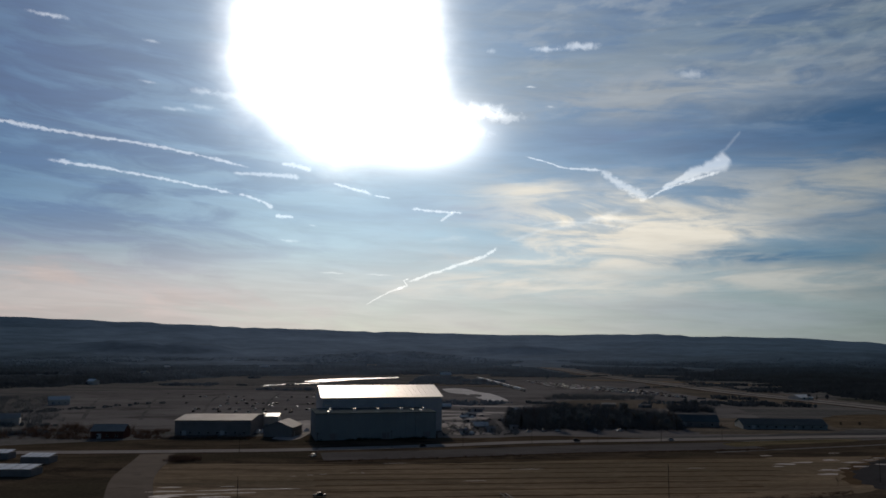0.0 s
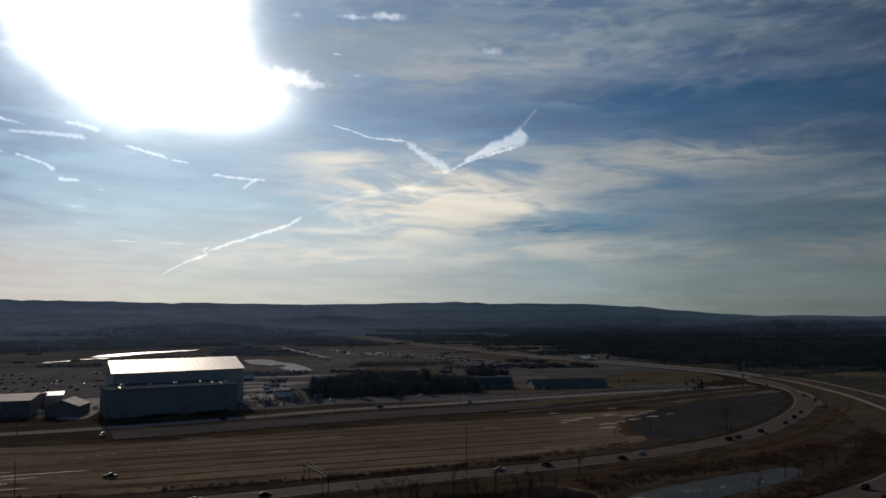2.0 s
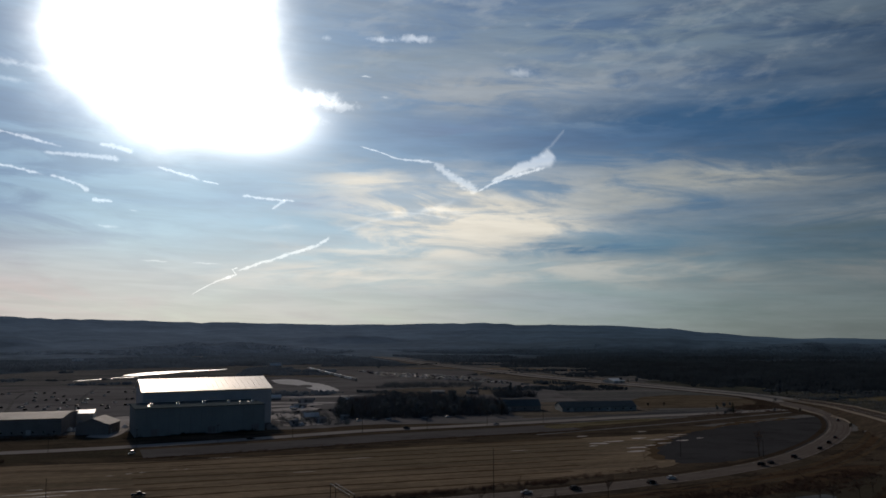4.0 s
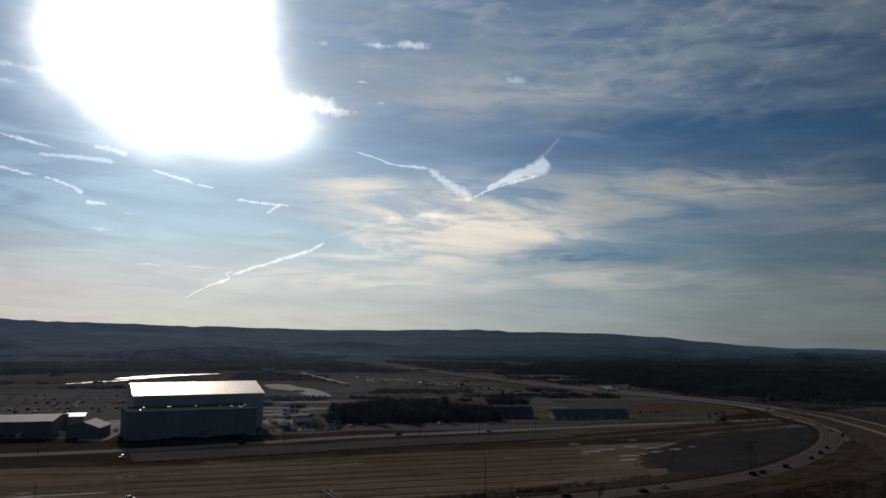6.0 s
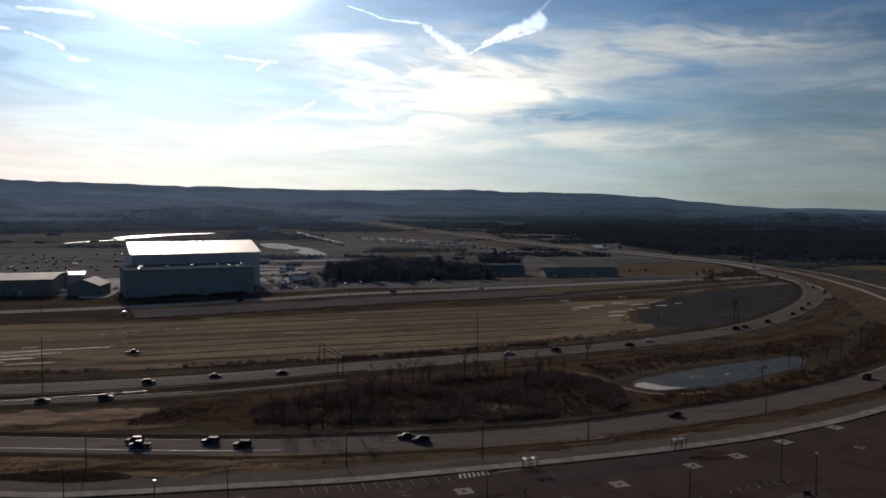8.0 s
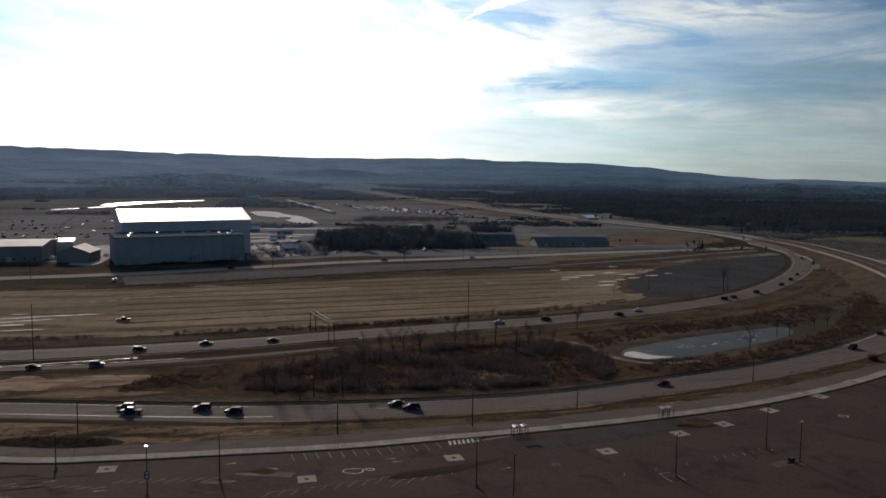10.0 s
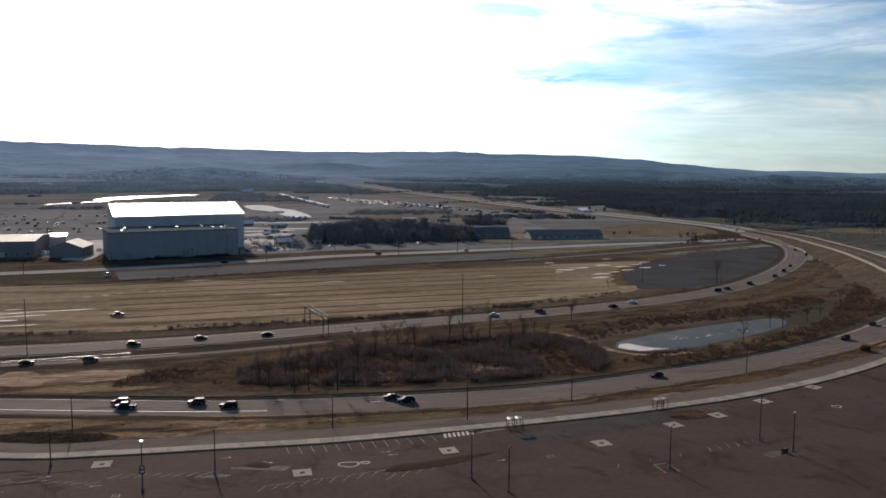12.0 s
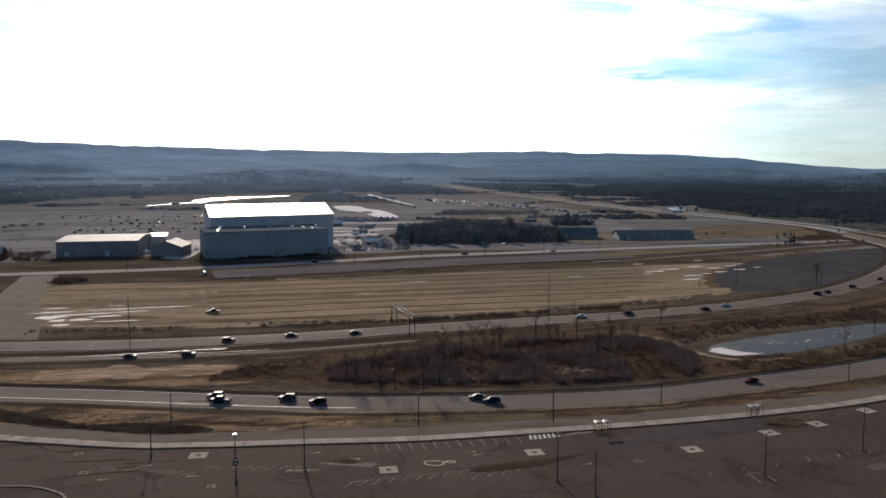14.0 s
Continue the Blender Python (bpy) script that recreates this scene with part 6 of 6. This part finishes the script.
for k in range(46):
    t = rnd.random()
    x = 24 + 138 * t + rnd.uniform(-5, 5)
    y = 638 + rnd.random() ** 1.4 * (50 + 110 * math.sin(math.pi * t))
    src = rnd.choice(ROUND + OAKS)
    copy_thing(src, pose(x, y, 0, 0, 0, rnd.uniform(0, 360)) @ Matrix.Scale(rnd.uniform(0.7, 1.1), 4))
for x, y in ((228, 880), (236, 872), (218, 884), (330, 600), (336, 604), (345, 640), (352, 655), (362, 660), (372, 668), (428, 690), (436, 700), (470, 760), (484, 770), (496, 775), (420, 1010), (430, 1005), (412, 1014), (390, 618), (380, 612)):
    copy_thing(rnd.choice(PINES[1:] + ROUND), pose(x, y, 0, 0, 0, rnd.uniform(0, 360)) @ Matrix.Scale(rnd.uniform(0.6, 0.95) * (0.42 if y < 720 else 1.0), 4))


def brush(name, spots, material, label, blades, seed, spread=0.6):
    """Upright dead stems fanned out from many roots, in one mesh."""
    rnd = random.Random(seed)
    verts, faces = [], []
    for x, y, h, r in spots:
        for k in range(blades):
            a, rr = rnd.uniform(0, math.tau), r * math.sqrt(rnd.random())
            bx, by = x + math.cos(a) * rr * 0.6, y + math.sin(a) * rr * 0.6
            lean = rnd.uniform(0.1, spread) * h
            tx, ty, tz = bx + math.cos(a) * lean, by + math.sin(a) * lean, h * rnd.uniform(0.5, 1.1)
            w = rnd.uniform(0.03, 0.10) * (0.6 + 0.2 * h)
            b = rnd.uniform(0, math.tau)
            n = len(verts)
            verts += [(bx - w * math.cos(b), by - w * math.sin(b), -0.05), (bx + w * math.cos(b), by + w * math.sin(b), -0.05), (tx, ty, tz)]
            faces.append((n, n + 1, n + 2))
    me = bpy.data.meshes.new(name)
    me.from_pydata(verts, [], faces)
    me.materials.append(material)
    return tagged(new(name, me), label, "brush", kind="stuff")


def inside(x, y, poly):
    c = False
    for (x0, y0), (x1, y1) in zip(poly, poly[1:] + poly[:1]):
        if (y0 > y) != (y1 > y) and x < (x1 - x0) * (y - y0) / (y1 - y0) + x0:
            c = not c
    return c


def spots(poly, count, h0, h1, r, seed, gap=-0.25):
    rnd = random.Random(seed)
    xs, ys = [p[0] for p in poly], [p[1] for p in poly]
    res = []
    while len(res) < count:
        x, y = rnd.uniform(min(xs), max(xs)), rnd.uniform(min(ys), max(ys))
        if inside(x, y, poly) and noise.noise((x * 0.06, y * 0.06, seed)) > gap + rnd.uniform(-0.2, 0.2):
            res.append((x, y, rnd.uniform(h0, h1), r * rnd.uniform(0.6, 1.3)))
    return res


THICKET = [(-10, 236), (-12, 256), (20, 277), (62, 287), (106, 288), (112, 262), (108, 244), (97, 231), (60, 229), (20, 232)]
brush("thicket", spots(THICKET, 1500, 0.8, 3.4, 1.5, 3, 0.0), M_SHRUB, "dense dark thicket of bare shrubs", 30, 1, 1.0)
brush("stalks", spots([(2, 231), (4, 240), (40, 246), (80, 250), (104, 246), (100, 233), (60, 229)], 260, 0.3, 0.9, 1.5, 9, 0.15), M_STALK, "pale dead stalks in front of the thicket", 26, 11)
brush("low_thicket", spots(THICKET, 1300, 0.4, 1.5, 1.6, 4, -0.6), M_TWIG, "low brown undergrowth of the thicket", 26, 12)
brush("bramble", spots(THICKET, 700, 0.6, 1.4, 1.4, 8), M_REED, "pale dead brambles in the thicket", 30, 7)
COPSE = [(24, 638), (34, 700), (48, 790), (84, 840), (130, 820), (165, 770), (182, 722), (165, 645), (92, 634)]
brush("copse", spots(COPSE, 1300, 2.5, 10.5, 4.2, 31), M_COPSE, "dense dark copse of leafless trees", 34, 41, 1.4)
brush("spruce_grove", spots([(197, 815), (204, 850), (224, 856), (240, 835), (238, 815), (218, 808)], 90, 5.0, 9.5, 4.0, 53, -0.8), M_COPSE, "small dark grove behind the sheds", 34, 54, 1.2)
brush("yard_bushes", spots([(-22, 592), (34, 600), (34, 700), (2, 712), (-24, 690)], 200, 1.5, 4.5, 2.4, 35), M_DENSE, "dark bushes round the yard", 24, 45)
brush("lot_bushes", spots([(90, 985), (215, 985), (230, 1040), (110, 1060)], 260, 3.0, 7.0, 4.0, 36), M_DENSE, "dark trees along the storage lot", 24, 46)
WEST = [(-335, 600), (-345, 690), (-425, 800), (-470, 960), (-640, 980), (-600, 640)]
brush("west_copse", spots(WEST, 520, 3.0, 8.0, 5.0, 33), M_DENSE, "dark leafless trees and gardens", 22, 43)
BANK = [(112, 244), (125, 252), (162, 260), (200, 278), (222, 292), (262, 330), (330, 400), (345, 390), (280, 318), (240, 288), (178, 252), (125, 234)]
brush("reeds", spots(BANK, 420, 0.7, 2.0, 1.4, 5), M_REED, "rust-brown dead reeds on the pond bank", 26, 2)
brush("bank_growth", spots(BANK, 700, 0.5, 1.8, 1.4, 27), M_TWIG, "brown leafless scrub among the reeds", 26, 28)
BANK_TWO = [(115, 275), (135, 287), (170, 300), (215, 312), (270, 345), (262, 355), (200, 325), (150, 312), (112, 300)]
brush("scrub", spots(BANK_TWO, 700, 0.6, 1.6, 1.4, 6), M_TWIG, "low dark scrub above the pond", 26, 3)
OUTER = [(140, 306), (200, 318), (262, 350), (322, 400), (372, 470), (352, 480), (300, 420), (245, 372), (190, 342), (140, 326)]
brush("outer_scrub", spots(OUTER, 200, 0.3, 1.0, 1.6, 15), M_TWIG, "patchy dead growth outside the bend", 20, 9)
brush("hedge", spots([(-130, 317), (20, 325), (100, 344), (172, 372), (170, 380), (98, 352), (18, 333), (-130, 324)], 380, 0.5, 1.6, 1.3, 12), M_TWIG, "ragged dark hedge along the field", 24, 4)
brush("bank_scrub", spots([(285, 585), (330, 596), (400, 618), (412, 650), (398, 690), (370, 650), (320, 612)], 260, 0.5, 1.8, 2.0, 18), M_TWIG, "low dark scrub on the dark bank", 26, 19)
FLAT = [(200, 306), (262, 346), (330, 402), (322, 372), (262, 326), (216, 300)]
brush("flat_scrub", spots(FLAT, 260, 0.5, 1.6, 1.6, 22), M_TWIG, "dark scrub at the pond's far end", 26, 23)
brush("litter_scrub", spots([(-46, 247), (-38, 262), (-14, 272), (-10, 256), (-12, 238)], 260, 0.2, 0.8, 1.5, 24), M_TWIG, "thin brown scrub beside the thicket", 22, 25)
brush("east_scrub", spots([(450, 590), (560, 560), (720, 640), (700, 690), (540, 735), (462, 820), (452, 700)], 420, 1.0, 4.0, 3.5, 37), M_DENSE, "dark scrub beyond the viaduct", 22, 47)
brush("shed_bushes", spots([(-234, 560), (-150, 560), (-148, 571), (-221, 572), (-226, 612), (-246, 610)], 260, 0.8, 3.2, 2.0, 38), M_TWIG, "dark bushes along the long shed", 24, 48)
brush("garden_trees", spots([(-340, 560), (-268, 552), (-240, 575), (-250, 620), (-330, 640)], 300, 2.0, 6.0, 3.0, 39), M_TWIG, "dark bare garden trees round the barn", 24, 49)
brush("verge_tufts", spots([(-120, 217), (-60, 199), (0, 197), (70, 201), (130, 212), (180, 233), (176, 239), (120, 217), (60, 205), (0, 205), (-60, 211), (-115, 228)], 700, 0.15, 0.5, 1.2, 13), M_REED, "tufts of dead grass on the verge", 18, 5)
brush("ditch_scrub", spots([(-100, 221), (-70, 204), (-58, 204), (-40, 199), (-38, 195), (-50, 195), (-62, 198), (-100, 214)], 360, 0.2, 0.8, 1.2, 14), M_TWIG, "dark growth in the ditch", 24, 6)
brush("verge_shrub", spots([(201.6, 241.8), (204.0, 241.8), (204.2, 243.2), (201.8, 243.4)], 14, 1.6, 2.6, 1.0, 81, -9), M_TWIG, "dense dark shrub clump on the verge", 60, 82, 0.4)
brush("soil_scrub", spots([(-46, 240), (-46, 248), (-42, 256), (-32, 260), (-24, 256), (-30, 248), (-38, 241)], 150, 0.3, 1.1, 1.3, 71, -0.6), M_TWIG, "dark scrub beside the bare soil", 26, 72)
brush("corner_shrubs", spots([(-170, 455), (-158, 452), (-152, 462), (-160, 472), (-170, 468)], 60, 1.5, 4.0, 2.2, 81, -0.9), M_TWIG, "round dark shrubs at the crossroad", 30, 82)
brush("strip_hedge", spots([(-80, 456), (-10, 473), (60, 497), (130, 511), (190, 524), (188, 532), (60, 505), (-82, 463)], 260, 0.3, 1.3, 1.8, 83), M_TWIG, "low dark growth along the asphalt strip", 22, 84)
brush("hall_shrubs", spots([(-112, 549), (-66, 562), (-22, 574), (-24, 578), (-68, 566), (-112, 554)], 150, 0.6, 2.6, 1.6, 91, -0.2), M_CONIFER, "dark evergreen shrubs along the hall", 26, 92)
brush("field_hedge", spots([(20, 326), (60, 333), (112, 345), (118, 353), (90, 347), (58, 340), (20, 333)], 170, 0.6, 1.9, 1.8, 16), M_TWIG, "ragged dark scrub between the field and the freeway", 26, 17)


def stems(verts, faces, rnd, x, y, z, r, h, k):
    """A leafless crown: upright strokes fanned out of one foot."""
    for i in range(k):
        a, b = rnd.uniform(0, math.tau), rnd.uniform(-0.6, 0.6)
        q = r * math.sqrt(rnd.random())
        bx, by = x + q * math.cos(a), y + q * math.sin(a)
        w = rnd.uniform(0.12, 0.34) * r
        t = h * rnd.uniform(0.75, 1.1)
        n = len(verts)
        c, s = math.cos(b) * w, math.sin(b) * w
        k1, k2 = rnd.uniform(0.4, 0.7), rnd.uniform(0.4, 0.7)
        verts += [(bx - c * 0.4, by - s * 0.4, z), (bx + c * 0.4, by + s * 0.4, z), (bx + c, by + s, z + t * 0.5), (bx + c * k1, by + s * k1, z + t * 0.86), (bx + c * rnd.uniform(-0.3, 0.3), by, z + t), (bx - c * k2, by - s * k2, z + t * 0.88), (bx - c, by - s, z + t * 0.55)]
        faces.append(tuple(range(n, n + 7)))


CORRIDOR = [(p.x, p.y) for p in spline(FAR_WAY, 40)]


def woods():
    rnd = random.Random(17)
    verts, faces = [], []
    made = 0
    while made < 26000:
        az = rnd.uniform(-42, 52)
        e = wood_edge(az)
        r = e + (3000 - e) * rnd.random() ** 1.25 + rnd.uniform(-45, 25) + 60 * noise.noise((az * 0.35, 3.0, 1.0))
        x, y = r * math.sin(radians(az)), r * math.cos(radians(az))
        if min(abs(x - fx) + abs(y - fy) for fx, fy in CORRIDOR) < 80:
            continue
        gap = noise.noise((x * 0.0022, y * 0.0022, 4.0))
        thin = -0.25 + 0.37 * max(0.0, min(1.0, (az + 2) / 6, (24 - az) / 12, (2900 - r) / 500))
        if gap < thin - 0.1 and r < 3400:
            continue
        s = 5 + 4 * rnd.random() + r * 0.0012
        fade = max(0.3, min(1.0, (3300 - r) / 1000)) * max(0.35, min(1.0, (r - e + 60) / 120))
        stems(verts, faces, rnd, x, y, land(x, y) - 2, s, rnd.uniform(6, 10) * fade, 10 if r < 1700 else 4)
        made += 1
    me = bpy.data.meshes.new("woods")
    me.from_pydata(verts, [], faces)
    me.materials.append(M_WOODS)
    tagged(new("woods", me), "leafless woods across the valley, tinted with haze", "woods", kind="stuff")


woods()


def valley_scrub():
    """Low scrub scattered in drifts over the valley floor."""
    rnd = random.Random(61)
    verts, faces = [], []
    made = 0
    while made < 5200:
        x, y = rnd.uniform(-650, 620), rnd.uniform(820, 2050)
        if noise.noise((x * 0.0026, y * 0.0105, 2.0)) < 0.10 or (-640 < x < -120 and y < 1160) or (-410 < x < -100 and 1200 < y < 1700) or (-75 < x < 75 and 930 < y < 1275) or min(abs(x - fx) + abs(y - fy) for fx, fy in CORRIDOR) < 65 or (60 < x < 300 and 1010 < y < 1580):
            continue
        stems(verts, faces, rnd, x, y, 0, rnd.uniform(3, 7), rnd.uniform(1.2, 4.5), 6)
        made += 1
    me = bpy.data.meshes.new("valley_scrub")
    me.from_pydata(verts, [], faces)
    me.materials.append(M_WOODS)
    tagged(new("valley_scrub", me), "drifts of low dark scrub on the valley floor", "scrub", kind="stuff")


valley_scrub()


def hedgerows():
    """Lines and groups of low bare trees in the middle distance."""
    rnd = random.Random(23)
    verts, faces = [], []
    lines = (((-520, 640), (-330, 640), 40), ((-480, 560), (-300, 585), 60), ((-420, 760), (-340, 900), 30), ((420, 1100), (380, 1500), 40), ((150, 1600), (420, 1900), 50), ((-380, 1280), (-60, 1330), 40), ((470, 700), (640, 760), 70), ((500, 820), (700, 700), 60), ((60, 930), (170, 860), 30), ((250, 1250), (420, 1350), 30))
    for (x0, y0), (x1, y1), k in lines:
        for i in range(k):
            t = rnd.random()
            stems(verts, faces, rnd, x0 + (x1 - x0) * t + rnd.uniform(-8, 8), y0 + (y1 - y0) * t + rnd.uniform(-6, 6), 0, rnd.uniform(2, 4), rnd.uniform(1.2, 3.5), 12)
    me = bpy.data.meshes.new("hedgerow")
    me.from_pydata(verts, [], faces)
    me.materials.append(M_DENSE)
    tagged(new("hedgerow", me), "dark hedgerows and scrub between the lots", "hedge", kind="stuff")


hedgerows()


# ---- contrails and cloudlets, far off in the sky ----
def cloud_material(name, strength, lumpy, oval=False, grain=0.045, soft=0.85):
    m = bpy.data.materials.new(name)
    m.use_nodes = True
    n = Nodes(m.node_tree)
    uv = n.add("ShaderNodeTexCoord")
    sep = n.add("ShaderNodeSeparateXYZ")
    n.link(uv.outputs["UV"], sep.inputs[0])
    u, v = sep.outputs[0], sep.outputs[1]
    edge = n.math("SUBTRACT", 1.0, n.math("ABSOLUTE", n.math("SUBTRACT", n.math("MULTIPLY", v, 2.0), 1.0)))
    if oval:
        du = n.math("SUBTRACT", n.math("MULTIPLY", u, 2.0), 1.0)
        dv = n.math("SUBTRACT", n.math("MULTIPLY", v, 2.0), 1.0)
        edge = n.math("SUBTRACT", 1.0, n.math("SQRT", n.math("ADD", n.math("MULTIPLY", du, du), n.math("MULTIPLY", dv, dv))))
    ends = n.span(n.math("SUBTRACT", 0.5, n.math("ABSOLUTE", n.math("SUBTRACT", u, 0.5))), 0.0, 0.12)
    nz = n.noise(uv.outputs["Object"], grain, 7.0, 0.68, 0.6)
    a = n.math("MULTIPLY", n.math("ADD", edge, n.math("MULTIPLY", n.math("SUBTRACT", nz, 0.5), lumpy)), ends)
    a = n.span(a, 0.10, soft)
    # sunlight on the cloud is put in as emission, added over the sky
    em = n.add("ShaderNodeEmission")
    em.inputs[0].default_value = rgb(1.0, 0.98, 0.94)
    n.put(em.inputs[1], n.math("MULTIPLY", a, strength))
    tr = n.add("ShaderNodeBsdfTransparent")
    mx = n.add("ShaderNodeAddShader")
    n.link(tr.outputs[0], mx.inputs[0])
    n.link(em.outputs[0], mx.inputs[1])
    out = n.add("ShaderNodeOutputMaterial")
    n.link(mx.outputs[0], out.inputs[0])
    return m


M_TRAIL = cloud_material("contrail", 0.36, 2.8, False, 0.035, 0.95)
M_TRAIL_SOFT = cloud_material("soft_contrail", 0.28, 1.8)
M_TRAIL_WIDE = cloud_material("spread_contrail", 0.36, 0.6, False, 0.012, 0.7)
M_TRAIL_FAINT = cloud_material("faint_contrail", 0.10, 1.1, False, 0.02, 1.2)
M_PUFF = cloud_material("sunlit_cloudlet", 0.36, 1.7, True, 0.02, 1.0)
M_PUFF_SOFT = cloud_material("dim_cloudlet", 0.2, 1.6, True, 0.02, 1.1)
M_PUFF_BRIGHT = cloud_material("bright_cloud", 0.8, 1.4, True, 0.014, 1.1)


def trail(points, widths, material, name="contrail", label="white condensation trail in the sky"):
    """A ribbon along azimuths and elevations in degrees, at a great distance."""
    bm = bmesh.new()
    uvs = bm.loops.layers.uv.new("UVMap")
    line = spline(points, 0.35)
    nrm = sides_of(line)
    rows = []
    for i, (p, s) in enumerate(zip(line, nrm)):
        t = i / (len(line) - 1)
        w = widths[0] + (widths[1] - widths[0]) * t
        w *= 0.75 + 0.4 * noise.noise(p * 1.7)
        p = p + s * 0.06 * noise.noise(p * 2.3 + Vector((7, 0, 0)))
        row = []
        for sg in (0.5, -0.5):
            q = p + s * w * sg
            a, e = radians(q.x), radians(q.y)
            row.append(bm.verts.new((4700 * math.sin(a) * math.cos(e), 4700 * math.cos(a) * math.cos(e), 65 + 4700 * math.sin(e))))
        rows.append((row, t))
    for (r, t0), (s, t1) in zip(rows, rows[1:]):
        f = bm.faces.new((r[0], r[1], s[1], s[0]))
        for loop, val in zip(f.loops, ((t0, 0), (t0, 1), (t1, 1), (t1, 0))):
            loop[uvs].uv = val
    return tagged(finish(name, bm, material), label, "cloud", "clouds", "structure")


trail([(-33, 13.9), (-27.4, 13.5), (-21.4, 13.1), (-15.0, 12.0)], (0.5, 0.36), M_TRAIL)
trail([(-29.1, 11.7), (-24.6, 11.4), (-19.1, 10.7), (-16.3, 10.2)], (0.5, 0.3), M_TRAIL)
trail([(-16.5, 10.3), (-15.2, 10.0), (-13.9, 9.4)], (0.35, 0.5), M_TRAIL)
trail([(-35, 12.2), (-31, 11.8)], (0.4, 0.2), M_TRAIL_SOFT)
trail([(-13.9, 8.9), (-12.5, 8.8)], (0.6, 0.4), M_TRAIL, "cloudlet", "small bright cloudlet")
trail([(-17, 11.7), (-14, 11.7), (-12, 11.6)], (0.4, 0.7), M_TRAIL_SOFT, "cloudlet", "thin pale wisp of cloud")
trail([(-10, 11.3), (-8.3, 10.9), (-6.9, 10.5)], (0.35, 0.5), M_TRAIL)
trail([(-7, 10.5), (-5.7, 10.3)], (0.25, 0.2), M_TRAIL)
trail([(-4.4, 9.6), (-2.1, 9.4), (-0.4, 9.3)], (0.35, 0.4), M_TRAIL)
trail([(-1.2, 9.4), (-2.2, 8.7)], (0.6, 0.3), M_TRAIL_SOFT)
trail([(-7.5, 2.7), (-6.2, 3.5), (-4.7, 4.1)], (0.12, 0.3), M_TRAIL_SOFT)
trail([(-5.3, 3.9), (-4.5, 4.15), (-4.75, 4.5), (-4.3, 4.7)], (0.3, 0.3), M_TRAIL)
trail([(-4.9, 4.35), (-4.4, 4.45), (-1.3, 5.5), (0.9, 6.2), (2.1, 7.1)], (0.3, 0.55), M_TRAIL)
trail([(2.2, 7.1), (5.0, 8.0), (8.2, 8.6), (11.4, 9.6)], (0.5, 1.0), M_TRAIL_FAINT)
trail([(-13.6, 12.5), (-12.4, 12.4), (-11.3, 12.1)], (0.5, 0.7), M_TRAIL_SOFT, "cloudlet", "small sunlit cloudlet")
trail([(3.6, 13.3), (5.2, 12.9), (6.8, 12.4), (9.6, 12.1)], (0.12, 0.4), M_TRAIL)
trail([(9.2, 12.2), (10.3, 11.3), (12.6, 9.9)], (0.8, 1.3), M_TRAIL_SOFT)
trail([(12.2, 9.95), (14.0, 10.75), (17.6, 11.7)], (0.25, 0.5), M_TRAIL)
trail([(13.2, 10.6), (15.2, 11.5), (18.2, 12.5)], (0.3, 2.3), M_TRAIL_WIDE)
trail([(16.9, 12.3), (17.7, 13.1), (18.8, 14.3)], (0.9, 0.3), M_TRAIL_FAINT)
for a, e, l, w, mt in ((5.5, 20.5, 1.7, 0.7, M_PUFF), (8.0, 20.6, 2.4, 1.0, M_PUFF), (15.6, 18.2, 1.8, 1.0, M_PUFF_SOFT), (4.4, 18.0, 0.7, 0.3, M_PUFF), (5.8, 16.6, 0.7, 0.3, M_PUFF_SOFT), (1.5, 20.5, 0.6, 0.6, M_PUFF_SOFT), (-22.5, 19.9, 1.0, 0.4, M_PUFF_SOFT), (-29, 20.6, 2.2, 0.5, M_PUFF), (-22.7, 17.3, 1.1, 0.4, M_PUFF_SOFT), (-20.7, 15.7, 2.0, 0.5, M_PUFF_SOFT), (-18.9, 16.0, 1.6, 0.7, M_PUFF_SOFT), (-19, 17.0, 1.8, 0.8, M_PUFF_SOFT), (-17.3, 16.9, 2.2, 1.0, M_PUFF_SOFT), (-11.2, 8.3, 0.7, 0.2, M_PUFF_SOFT), (-12.8, 7.2, 1.2, 0.4, M_PUFF_SOFT), (-9.8, 5.0, 1.6, 0.2, M_PUFF_SOFT), (-6.5, 4.9, 1.8, 0.2, M_PUFF_SOFT), (0.4, 16.5, 3.8, 2.0, M_PUFF_BRIGHT), (2.4, 16.0, 2.6, 1.2, M_PUFF), (-0.4, 15.0, 4.0, 1.6, M_PUFF_SOFT)):
    trail([(a - l * 0.85, e + 0.05), (a, e), (a + l * 0.85, e - 0.08)], (w * 1.1, w * 1.1), mt, "cloudlet", "small sunlit cloudlet")

# drawn-out veils of cirrus
STREAKS = [
    ([(4.6, 8.4), (9.5, 8.8), (14.3, 7.5)], 0.4, 0.12),
    ([(-4.0, 7.2), (0.7, 7.7)], 0.35, 0.1),
    ([(2.1, 7.9), (6.1, 8.6), (9.6, 8.3), (13.7, 7.4)], 0.16, 0.16),
]
M_VEILS = {}
for points, width, strength in STREAKS:
    if strength not in M_VEILS:
        M_VEILS[strength] = cloud_material("cirrus_veil", strength * 1.5, 1.6, True, 0.007, 1.5)
    trail(points, (width * 2.2, width * 2.2), M_VEILS[strength], "cirrus_veil", "thin veil of cirrus drawn out by the wind")
